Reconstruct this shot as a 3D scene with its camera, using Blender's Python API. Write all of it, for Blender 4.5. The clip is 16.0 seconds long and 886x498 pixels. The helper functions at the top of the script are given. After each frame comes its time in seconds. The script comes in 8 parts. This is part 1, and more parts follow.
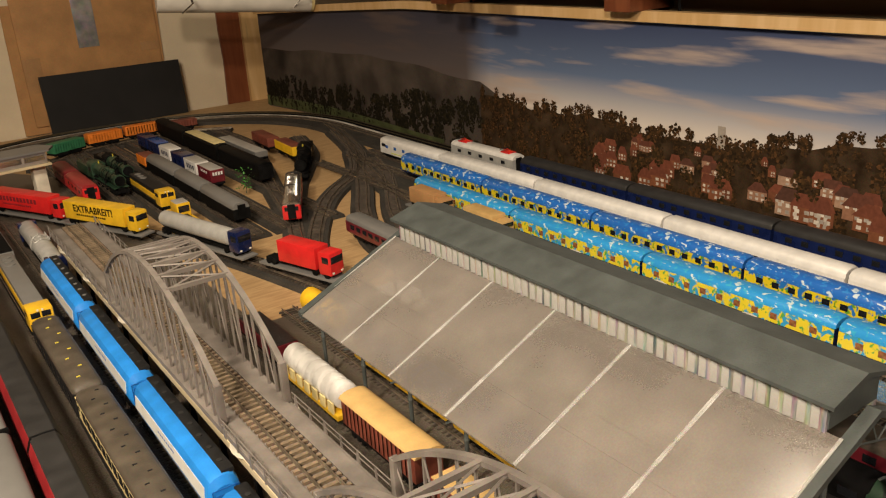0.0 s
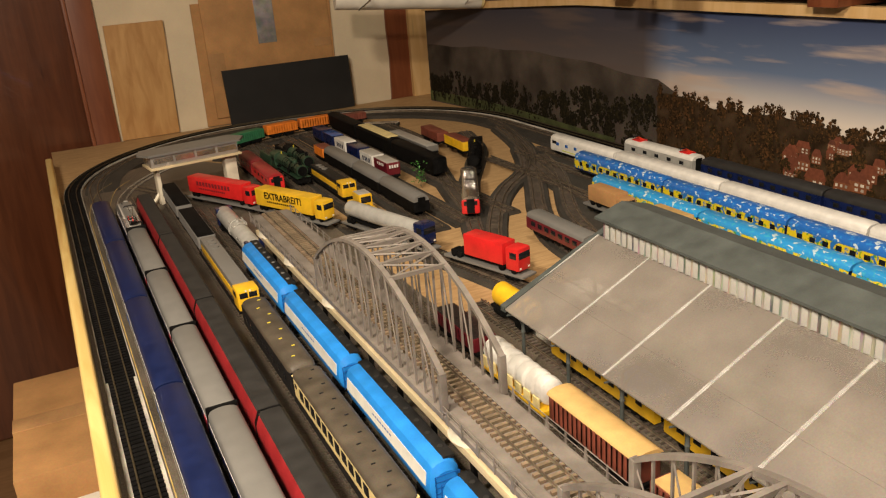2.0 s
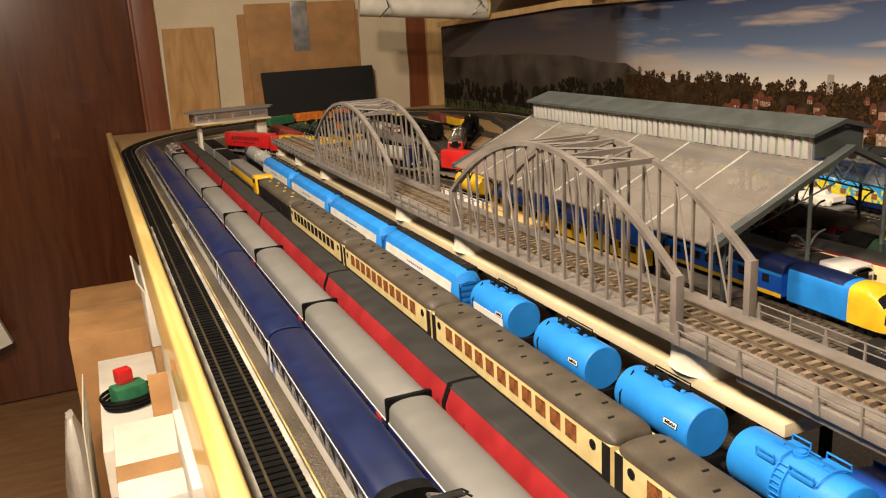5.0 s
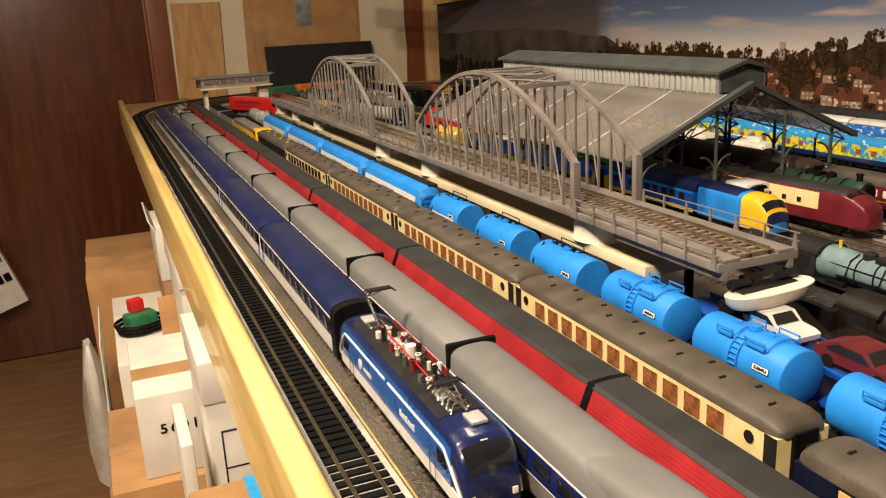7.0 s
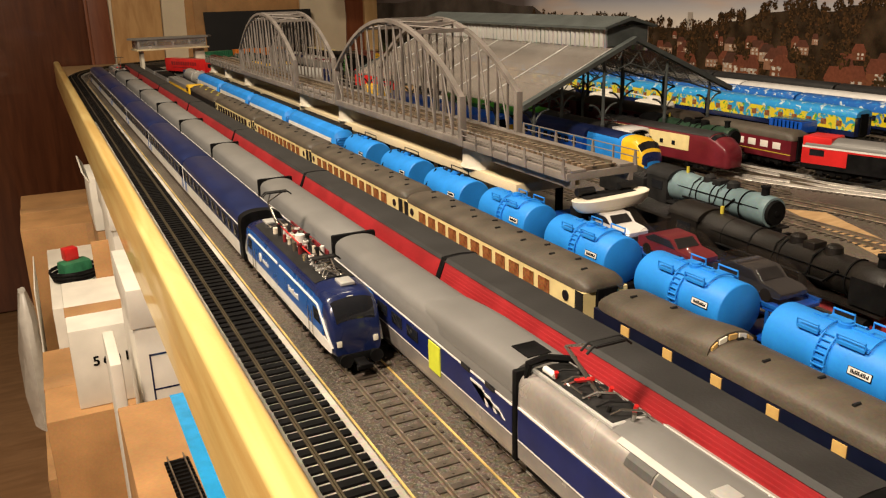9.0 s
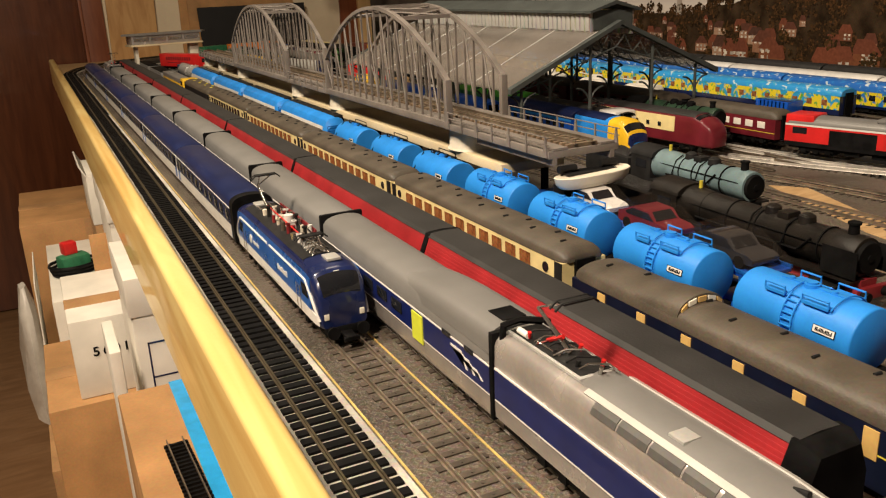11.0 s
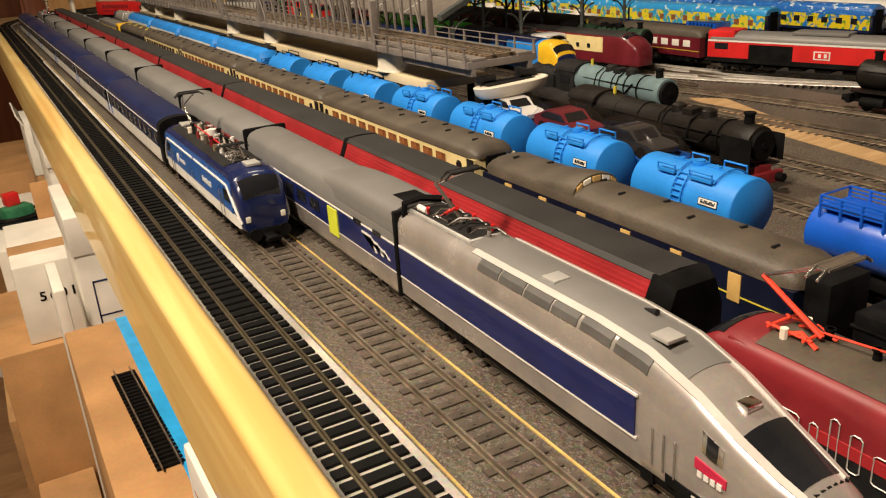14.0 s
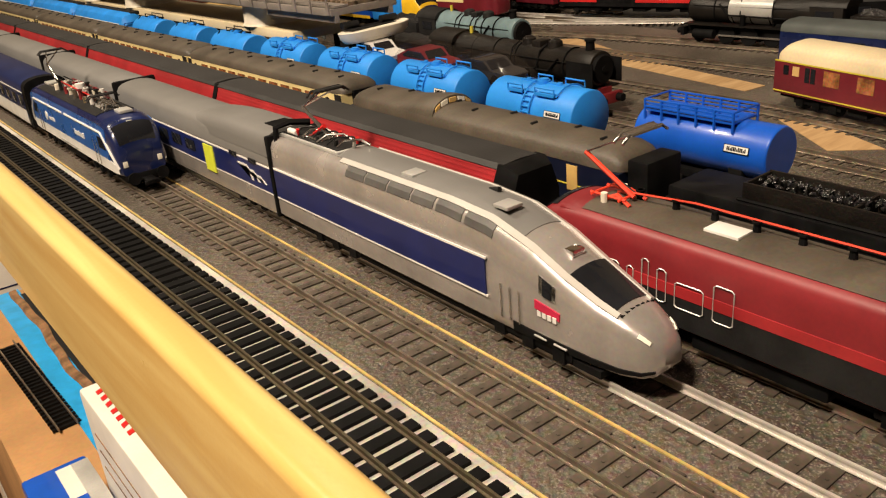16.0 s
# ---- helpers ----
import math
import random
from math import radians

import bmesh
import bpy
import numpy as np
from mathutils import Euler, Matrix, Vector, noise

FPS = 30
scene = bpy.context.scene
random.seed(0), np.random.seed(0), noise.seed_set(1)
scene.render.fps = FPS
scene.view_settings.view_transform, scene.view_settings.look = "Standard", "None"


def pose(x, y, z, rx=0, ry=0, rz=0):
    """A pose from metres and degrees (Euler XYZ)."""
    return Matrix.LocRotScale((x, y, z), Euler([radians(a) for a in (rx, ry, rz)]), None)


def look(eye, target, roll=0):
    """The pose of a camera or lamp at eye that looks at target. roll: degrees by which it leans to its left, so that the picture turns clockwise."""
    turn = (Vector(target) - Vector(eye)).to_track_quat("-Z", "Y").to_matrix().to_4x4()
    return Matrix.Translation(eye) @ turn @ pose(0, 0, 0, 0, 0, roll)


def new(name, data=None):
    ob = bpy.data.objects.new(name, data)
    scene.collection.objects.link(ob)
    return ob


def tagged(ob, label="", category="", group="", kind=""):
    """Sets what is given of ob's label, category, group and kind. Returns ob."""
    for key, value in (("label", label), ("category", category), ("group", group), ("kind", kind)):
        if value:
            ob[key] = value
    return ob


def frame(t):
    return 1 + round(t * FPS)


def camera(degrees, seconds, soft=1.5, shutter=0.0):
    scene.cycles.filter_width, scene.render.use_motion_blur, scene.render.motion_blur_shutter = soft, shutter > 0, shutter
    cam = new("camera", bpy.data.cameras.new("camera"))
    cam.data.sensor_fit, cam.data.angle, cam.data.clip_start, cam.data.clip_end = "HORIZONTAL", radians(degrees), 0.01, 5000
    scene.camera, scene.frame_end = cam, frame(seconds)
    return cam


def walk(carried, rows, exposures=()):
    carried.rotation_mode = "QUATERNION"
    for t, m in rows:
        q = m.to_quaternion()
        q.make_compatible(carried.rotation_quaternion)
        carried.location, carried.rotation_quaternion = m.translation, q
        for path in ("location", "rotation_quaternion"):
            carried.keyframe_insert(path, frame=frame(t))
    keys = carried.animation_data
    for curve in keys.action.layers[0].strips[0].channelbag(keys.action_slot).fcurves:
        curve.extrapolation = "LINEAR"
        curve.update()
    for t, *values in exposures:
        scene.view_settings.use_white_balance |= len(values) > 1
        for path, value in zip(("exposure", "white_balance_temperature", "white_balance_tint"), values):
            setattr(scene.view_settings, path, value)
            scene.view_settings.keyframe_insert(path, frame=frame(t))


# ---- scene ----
cam = camera(56.7, 16.0, soft=1.2)
METRES, EYE, TILT, LEAN, TURN = 1.0, 0.481, -20.74, 3.31, -35.66
ROWS = [
    (0.0, 0.0, 0.0, 0.0, 0.0, 0.0, 0.0),
    (0.5, -0.017, -0.0077, 0.0018, 1.82, 0.47, -0.63),
    (1.0, -0.0406, -0.006, 0.0062, 3.93, 0.65, -1.39),
    (1.5, -0.0712, -0.0056, 0.0043, 6.74, 0.09, -2.14),
    (2.0, -0.0867, -0.0094, -0.0022, 8.96, -0.42, -2.39),
    (2.5, -0.092, -0.0322, -0.0167, 10.67, -0.43, -2.67),
    (3.0, -0.065, -0.1267, -0.0604, 13.3, -0.71, -3.58),
    (3.5, -0.0363, -0.1846, -0.085, 14.9, -1.01, -4.56),
    (4.0, -0.0264, -0.168, -0.1194, 12.05, 0.11, -4.85),
    (4.5, 0.0314, -0.2009, -0.1932, 9.91, 1.88, -4.67),
    (5.0, 0.083, -0.2629, -0.2963, 11.5, 4.43, -4.38),
    (7.5, 0.1828, -0.4132, -0.3995, 11.8, 3.21, -5.06),
    (8.0, 0.2063, -0.4348, -0.4199, 9.45, 2.95, -4.98),
    (8.5, 0.2171, -0.4504, -0.4313, 8.16, 2.54, -5.28),
    (9.0, 0.2324, -0.4694, -0.4388, 8.26, 2.51, -5.12),
    (11.5, 0.2488, -0.4809, -0.4564, 8.27, 1.82, -3.94),
    (12.0, 0.2557, -0.4773, -0.4647, 7.68, 1.17, -4.29),
    (12.5, 0.2585, -0.4824, -0.4688, 7.28, 0.59, -3.98),
    (13.0, 0.2636, -0.4873, -0.4713, 6.93, 0.15, -3.38),
    (13.5, 0.2716, -0.4891, -0.4796, 6.47, -0.37, -2.6),
    (14.0, 0.2799, -0.4998, -0.4845, 5.75, -1.03, -1.77),
    (14.5, 0.2767, -0.5056, -0.494, 4.76, -1.59, -1.02),
    (15.0, 0.2826, -0.5162, -0.5047, 2.82, -2.21, 0.08),
    (15.5, 0.2872, -0.5283, -0.5118, 0.27, -2.76, 1.2),
    (16.0, 0.291, -0.5393, -0.5149, -2.08, -2.98, 2.39),
]
# stops, as the film brightens and darkens
EXPOSURE = [(0, 0.20), (2, 0.40), (3.5, 0.56), (5, 0.36), (7.5, 0.14), (9, -0.02), (12.5, -0.12), (16, -0.20)]
walk(cam, [(t, pose(0, 0, EYE, TILT, LEAN, TURN) @ pose(METRES * x, METRES * y, METRES * z, 90 + pitch, roll, yaw)) for t, x, y, z, yaw, pitch, roll in ROWS], EXPOSURE)

# ---- world, lamps ----
scene.world = bpy.data.worlds.new("room_air")
scene.world.use_nodes = True
scene.world.node_tree.nodes["Background"].inputs[0].default_value = (1.0, 0.8, 0.58, 1)
scene.world.node_tree.nodes["Background"].inputs[1].default_value = 0.003


def area_lamp(name, at, aim, w, h, watts, colour):
    d = bpy.data.lights.new(name, "AREA")
    d.shape, d.size, d.size_y, d.energy, d.color = "RECTANGLE", w, h, watts, colour
    ob = new(name, d)
    ob.matrix_world = look(at, aim)
    return ob


WARM = (1.0, 0.84, 0.63)
area_lamp("ceiling_lamp_front", (-0.74, -0.70, 1.22), (-0.15, -0.42, 0), 0.16, 0.16, 36, (1.0, 0.80, 0.61))
area_lamp("ceiling_lamp_aisle", (-0.62, 0.30, 1.34), (-0.22, 0.5, 0), 0.20, 0.20, 27, WARM)
# added fill that brightens backdrop and station; no lamp is known here
area_lamp("fill_lamp_middle", (0.40, 0.70, 1.42), (0.42, 0.7, 0), 0.25, 0.25, 5, WARM)

# ---- materials ----
def mat(name, col, rough=0.5, metal=0.0, var=0.12, scale=60.0, bump=0.0, fine=600.0, col2=None, per_object=0.0, per_island=0.0, coat=0.0, spec=0.5, stretch=None):
    m = bpy.data.materials.new(name)
    m.use_nodes = True
    nt = m.node_tree
    n, l = nt.nodes, nt.links
    p = n["Principled BSDF"]
    p.inputs["Metallic"].default_value = metal
    p.inputs["Specular IOR Level"].default_value = spec
    p.inputs["Coat Weight"].default_value = coat
    tc = n.new("ShaderNodeTexCoord")
    mp = n.new("ShaderNodeMapping")
    mp.inputs["Scale"].default_value = stretch or (1, 1, 1)
    l.new(tc.outputs["Object"], mp.inputs[0])
    big = n.new("ShaderNodeTexNoise")
    big.inputs["Scale"].default_value, big.inputs["Detail"].default_value = scale, 5
    small = n.new("ShaderNodeTexNoise")
    small.inputs["Scale"].default_value, small.inputs["Detail"].default_value = fine, 3
    l.new(mp.outputs[0], big.inputs["Vector"])
    l.new(mp.outputs[0], small.inputs["Vector"])
    ramp = n.new("ShaderNodeValToRGB")
    ramp.color_ramp.elements[0].position, ramp.color_ramp.elements[1].position = 0.32, 0.68
    a = col
    b = col2 or tuple(min(1, c * (1 + 2 * var) + 0.01 * var) for c in col)
    if not col2:
        a = tuple(c * (1 - var) for c in col)
    ramp.color_ramp.elements[0].color, ramp.color_ramp.elements[1].color = (*a, 1), (*b, 1)
    l.new(big.outputs[0], ramp.inputs[0])
    mix = n.new("ShaderNodeMix")
    mix.data_type, mix.blend_type = "RGBA", "OVERLAY"
    mix.inputs[0].default_value = min(0.9, var * 1.6)
    l.new(ramp.outputs[0], mix.inputs[6])
    l.new(small.outputs[1], mix.inputs[7])
    out = mix.outputs[2]
    if per_object or per_island:
        rnd = n.new("ShaderNodeObjectInfo" if per_object else "ShaderNodeNewGeometry")
        hsv = n.new("ShaderNodeHueSaturation")
        rng = n.new("ShaderNodeMapRange")
        k = per_object or per_island
        rng.inputs[3].default_value, rng.inputs[4].default_value = 1 - k, 1 + k
        l.new(rnd.outputs["Random" if per_object else "Random Per Island"], rng.inputs[0])
        l.new(rng.outputs[0], hsv.inputs["Value"])
        l.new(out, hsv.inputs["Color"])
        out = hsv.outputs[0]
    l.new(out, p.inputs["Base Color"])
    rr = n.new("ShaderNodeMapRange")
    rr.inputs[3].default_value, rr.inputs[4].default_value = max(0.03, rough - 0.05), min(1, rough + 0.05)
    l.new(big.outputs[0], rr.inputs[0])
    l.new(rr.outputs[0], p.inputs["Roughness"])
    if bump:
        bp = n.new("ShaderNodeBump")
        bp.inputs["Strength"].default_value, bp.inputs["Distance"].default_value = min(1, bump), 0.0015
        l.new(small.outputs[0], bp.inputs["Height"])
        l.new(bp.outputs[0], p.inputs["Normal"])
    return m


def wood(name, c1, c2, rough=0.45, scale=9.0, stretch=(8, 1, 8), coat=0.0, dist=3.0):
    m = mat(name, c1, rough, var=0.1, bump=0.08, fine=300, coat=coat)
    n, l = m.node_tree.nodes, m.node_tree.links
    tc = n.new("ShaderNodeTexCoord")
    mp = n.new("ShaderNodeMapping")
    mp.inputs["Scale"].default_value = stretch
    nz = n.new("ShaderNodeTexNoise")
    nz.inputs["Scale"].default_value, nz.inputs["Detail"].default_value, nz.inputs["Distortion"].default_value = scale, 6, dist * 0.25
    l.new(tc.outputs["Object"], mp.inputs[0])
    l.new(mp.outputs[0], nz.inputs["Vector"])
    ramp = n.new("ShaderNodeValToRGB")
    ramp.color_ramp.elements[0].position, ramp.color_ramp.elements[1].position = 0.35, 0.66
    ramp.color_ramp.elements[0].color, ramp.color_ramp.elements[1].color = (*c1, 1), (*c2, 1)
    l.new(nz.outputs[0], ramp.inputs[0])
    kn = n.new("ShaderNodeTexVoronoi")
    kn.inputs["Scale"].default_value = scale * 0.5
    l.new(mp.outputs[0], kn.inputs["Vector"])
    lt = n.new("ShaderNodeMapRange")
    lt.inputs[1].default_value, lt.inputs[2].default_value, lt.inputs[3].default_value, lt.inputs[4].default_value = 0.02, 0.09, 0.5, 1.0
    l.new(kn.outputs["Distance"], lt.inputs[0])
    mx = n.new("ShaderNodeMix")
    mx.data_type, mx.blend_type = "RGBA", "MULTIPLY"
    mx.inputs[0].default_value = 0.6
    l.new(ramp.outputs[0], mx.inputs[6])
    l.new(lt.outputs[0], mx.inputs[7])
    l.new(mx.outputs[2], n["Principled BSDF"].inputs["Base Color"])
    return m


def clear(name, col, rough=0.05, alpha=0.25, var=0.05, scale=60.0, stretch=None):
    m = mat(name, col, rough, var=var, scale=scale, stretch=stretch)
    m.node_tree.nodes["Principled BSDF"].inputs["Alpha"].default_value = alpha
    return m


M = dict(
    ballast=mat("ballast_mat", (0.070, 0.057, 0.044), 0.50, var=0.4, scale=9, fine=420, bump=1.2),
    bed=mat("dark_roadbed", (0.028, 0.025, 0.021), 0.8, var=0.3, scale=14, fine=420, bump=0.6),
    cork=mat("grey_cork_strip", (0.36, 0.34, 0.30), 0.8, var=0.25, scale=25, fine=500, bump=0.4),
    ply=wood("plywood_board", (0.40, 0.25, 0.115), (0.54, 0.36, 0.18), 0.6, 7, (3, 22, 3)),
    pine=wood("varnished_pine", (0.71, 0.45, 0.14), (0.87, 0.66, 0.26), 0.3, 4, (13, 1.0, 13), coat=0.4),
    yline=mat("yellow_wood_edge", (0.46, 0.33, 0.11), 0.6, var=0.25, scale=40),
    gunmetal=mat("dark_car_paint", (0.022, 0.023, 0.028), 0.18, var=0.1, coat=0.8),
    black=mat("black_plastic", (0.0036, 0.0036, 0.0039), 0.55, var=0.3, scale=90, per_object=0.3, spec=0.10),
    blackm=mat("matt_black", (0.0038, 0.0038, 0.0040), 0.7, var=0.3, scale=60, spec=0.08),
    sleeper=mat("brown_sleeper", (0.050, 0.038, 0.028), 0.6, var=0.3, scale=120, per_object=0.25, per_island=0.0),
    sleept=mat("tan_sleeper", (0.165, 0.122, 0.080), 0.6, var=0.25, scale=120, per_object=0.2),
    sleeperi=mat("brown_sleeper_rest", (0.052, 0.040, 0.030), 0.65, var=0.3, scale=120, per_island=0.25),
    rail=mat("weathered_rail", (0.27, 0.225, 0.175), 0.36, 0.75, var=0.25, scale=80),
    # pale half-metal colour carries the lamp highlights along these rails
    railb=mat("highlit_rail", (0.62, 0.59, 0.54), 0.30, 0.45, var=0.15, scale=80),
    railg=mat("bronze_rail", (0.075, 0.060, 0.036), 0.45, 0.5, var=0.2, scale=80),
    steel=mat("bright_metal", (0.62, 0.60, 0.57), 0.25, 0.95, var=0.1),
    chrome=mat("polished_chrome", (0.75, 0.75, 0.74), 0.12, 1.0, var=0.05),
    loco=mat("worn_black_paint", (0.0062, 0.0054, 0.0048), 0.42, var=0.45, scale=90, bump=0.25, fine=900, spec=0.35, col2=(0.013, 0.0105, 0.0085)),
    dkgrey=mat("dark_grey_plastic", (0.012, 0.012, 0.0123), 0.55, var=0.2, scale=70, bump=0.1, spec=0.25),
    grey=mat("silver_grey_paint", (0.185, 0.183, 0.177), 0.42, 0.1, var=0.04, scale=45),
    lgrey=mat("light_grey_paint", (0.45, 0.45, 0.43), 0.35, 0.2, var=0.1, scale=45),
    silver=mat("silver_paint", (0.43, 0.40, 0.375), 0.26, 0.5, var=0.1, scale=45, coat=0.3),
    blue=mat("stripe_blue", (0.006, 0.013, 0.095), 0.3, var=0.12, scale=50, coat=0.3),
    navy=mat("navy_blue", (0.006, 0.013, 0.065), 0.28, var=0.15, scale=50, coat=0.5),
    navydk=mat("midnight_blue", (0.004, 0.007, 0.022), 0.35, var=0.15, scale=50),
    navyroof=mat("navy_roof", (0.005, 0.012, 0.060), 0.4, var=0.12, scale=50),
    mid=mat("medium_blue", (0.008, 0.092, 0.38), 0.28, var=0.1, scale=50, coat=0.4),
    sky=mat("sky_blue", (0.018, 0.22, 0.68), 0.48, var=0.1, scale=40, spec=0.35),
    sky2=mat("strong_blue", (0.007, 0.085, 0.50), 0.34, var=0.1, scale=40, coat=0.5),
    white=mat("white_paint", (0.72, 0.71, 0.68), 0.35, var=0.06, scale=60, coat=0.2),
    cream=mat("cream_paint", (0.74, 0.62, 0.30), 0.4, var=0.08, scale=60),
    cream2=mat("cream_board", (0.60, 0.50, 0.32), 0.45, var=0.14, scale=12),
    red=mat("red_paint", (0.30, 0.018, 0.022), 0.45, var=0.12, scale=45, coat=0.2),
    red2=mat("bright_red", (0.62, 0.02, 0.02), 0.35, var=0.1, scale=45, coat=0.2),
    dred=mat("dark_red", (0.19, 0.015, 0.020), 0.45, var=0.1, scale=45),
    maroon=mat("maroon", (0.13, 0.012, 0.02), 0.33, var=0.15, scale=45, coat=0.3),
    brownroof=mat("brown_grey_roof", (0.066, 0.054, 0.040), 0.55, var=0.22, scale=40, bump=0.15),
    greyroof=mat("charcoal_roof", (0.018, 0.0175, 0.0175), 0.6, var=0.18, scale=40, bump=0.1),
    tan=mat("tan_roof", (0.55, 0.36, 0.14), 0.5, var=0.1, scale=40),
    brown=mat("freight_brown", (0.17, 0.045, 0.028), 0.5, var=0.2, scale=50),
    yellow=mat("signal_yellow", (0.76, 0.46, 0.02), 0.38, var=0.1, scale=50, coat=0.15),
    lime=mat("lime_yellow", (0.62, 0.68, 0.05), 0.4, var=0.1),
    green=mat("dark_green", (0.02, 0.05, 0.028), 0.45, var=0.25, scale=60),
    green2=mat("container_green", (0.03, 0.17, 0.08), 0.5, var=0.15),
    orange=mat("orange_paint", (0.72, 0.20, 0.02), 0.45, var=0.12),
    teal=mat("blue_grey_paint", (0.14, 0.21, 0.23), 0.42, var=0.15, scale=60),
    bridge=mat("bridge_grey_plastic", (0.172, 0.152, 0.136), 0.55, var=0.15, scale=40, bump=0.1),
    roofpoly=clear("frosted_roof_panel", (0.235, 0.21, 0.187), 0.16, 0.66, 0.16, 12.0, (1, 1, 1)),
    milky=clear("milky_seam", (0.70, 0.66, 0.60), 0.25, 0.24, 0.5, 60.0, (1, 0.2, 1)),
    foil=mat("crinkled_foil_wall", (0.40, 0.39, 0.37), 0.30, 0.55, var=0.45, scale=70, bump=0.8, fine=140, stretch=(1, 1.6, 0.25)),
    slate=mat("slate_grey_roof", (0.058, 0.068, 0.066), 0.6, var=0.15, scale=40, bump=0.15),
    glass=mat("dark_window", (0.012, 0.013, 0.016), 0.08, var=0.1, spec=0.6),
    lit=mat("amber_window", (0.21, 0.080, 0.03), 0.25, var=0.5, scale=110),
    card=mat("brown_cardboard", (0.40, 0.215, 0.085), 0.75, var=0.12, scale=14, fine=260, bump=0.15),
    card2=mat("dark_cardboard", (0.36, 0.20, 0.085), 0.75, var=0.14, scale=14, fine=260, bump=0.15),
    paper=mat("white_card", (0.72, 0.69, 0.62), 0.55, var=0.06, scale=20),
    wall=mat("cream_wall_plaster", (0.68, 0.58, 0.42), 0.8, var=0.06, scale=6, fine=180, bump=0.2),
    doorw=wood("mahogany_door", (0.085, 0.026, 0.011), (0.13, 0.042, 0.017), 0.32, 5, (9, 9, 0.9), coat=0.3),
    trimw=wood("red_brown_trim", (0.16, 0.045, 0.018), (0.22, 0.07, 0.028), 0.4, 6, (9, 9, 0.9), coat=0.2),
    floorw=wood("brown_floor", (0.20, 0.105, 0.045), (0.27, 0.15, 0.07), 0.45, 4, (2, 9, 2)),
    oak=wood("oak_plank", (0.42, 0.22, 0.075), (0.56, 0.33, 0.13), 0.45, 7, (6, 6, 1.2)),
    pinev=wood("pale_pine_post", (0.60, 0.38, 0.16), (0.70, 0.48, 0.24), 0.5, 5, (7, 7, 0.8)),
    tape=mat("silver_duct_tape", (0.42, 0.42, 0.44), 0.25, 0.6, var=0.2, scale=30, bump=0.5, fine=60),
    panel=mat("black_foam_panel", (0.005, 0.005, 0.0055), 0.7, var=0.25, scale=12),
    # room shell colour, set dark so that less light bounces onto the layout
    ceil=mat("low_bounce_room", (0.20, 0.155, 0.10), 0.85, var=0.08, scale=4),
    bluet=mat("blue_tape", (0.02, 0.33, 0.72), 0.4, var=0.1),
    redp=mat("red_wire", (0.75, 0.06, 0.03), 0.4, var=0.08),
    gold=mat("brass_line", (0.65, 0.55, 0.06), 0.4, 0.2, var=0.1),
    ochre=mat("ochre_insulator", (0.55, 0.36, 0.12), 0.5, var=0.1),
    coal=mat("coal", (0.012, 0.012, 0.0125), 0.3, var=0.4, scale=500, bump=1.0, fine=500),
    pearl=mat("pearl_white_paint", (0.66, 0.64, 0.60), 0.24, 0.25, var=0.04, scale=60, coat=0.5),
    magenta=mat("magenta_badge", (0.46, 0.018, 0.060), 0.4, var=0.08),
    lamp=mat("lens_glass", (0.85, 0.82, 0.7), 0.1, var=0.03, coat=0.6),
    stone=mat("pale_pier", (0.66, 0.61, 0.50), 0.6, var=0.12, scale=30),
    clearp=clear("clear_plastic_cover", (0.05, 0.04, 0.033), 0.05, 0.11),
    louvre=mat("louvre_grey", (0.075, 0.073, 0.070), 0.5, var=0.15),
    faded=mat("faded_print", (0.17, 0.09, 0.04), 0.75, var=0.4, scale=80),
    turf=mat("printed_green", (0.045, 0.055, 0.018), 0.7, var=0.3, scale=25),
)

def speckle(m, scale, lo, hi, col):
    """Fine bright grains scattered over a surface."""
    n, l = m.node_tree.nodes, m.node_tree.links
    p = n["Principled BSDF"]
    old = p.inputs["Base Color"].links[0].from_socket
    tc = n.new("ShaderNodeTexCoord")
    vo = n.new("ShaderNodeTexVoronoi")
    vo.inputs["Scale"].default_value = scale
    l.new(tc.outputs["Object"], vo.inputs["Vector"])
    sp = n.new("ShaderNodeSeparateColor")
    l.new(vo.outputs["Color"], sp.inputs[0])
    r = n.new("ShaderNodeMapRange")
    r.inputs[1].default_value, r.inputs[2].default_value = lo, hi
    l.new(sp.outputs[0], r.inputs[0])
    mx = n.new("ShaderNodeMix")
    mx.data_type = "RGBA"
    l.new(r.outputs[0], mx.inputs[0])
    l.new(old, mx.inputs[6])
    mx.inputs[7].default_value = (*col, 1)
    l.new(mx.outputs[2], p.inputs["Base Color"])

speckle(M["ballast"], 1700, 0.74, 1.0, (0.20, 0.175, 0.14))
speckle(M["bed"], 1700, 0.75, 1.0, (0.065, 0.058, 0.048))

# ---- building helpers ----
def bm_new():
    return bmesh.new()


def box(bm, x0, x1, y0, y1, z0, z1, bev=0.0):
    r = bmesh.ops.create_cube(bm, size=1)
    vs = r["verts"]
    for v in vs:
        v.co = Vector(((x0 + x1) / 2 + v.co.x * (x1 - x0), (y0 + y1) / 2 + v.co.y * (y1 - y0), (z0 + z1) / 2 + v.co.z * (z1 - z0)))
    if bev:
        es = list({e for v in vs for e in v.link_edges})
        bmesh.ops.bevel(bm, geom=es, offset=bev, segments=2, affect="EDGES", profile=0.6)
    return bm


def loft(bm, sections, caps=True, closed=True):
    rows = [[bm.verts.new(p) for p in s] for s in sections]
    k = len(rows[0])
    for a, b in zip(rows, rows[1:]):
        for i in range(k if closed else k - 1):
            j = (i + 1) % k
            bm.faces.new((a[i], a[j], b[j], b[i]))
    if caps and closed:
        bm.faces.new(rows[0])
        bm.faces.new(list(reversed(rows[-1])))
    return bm


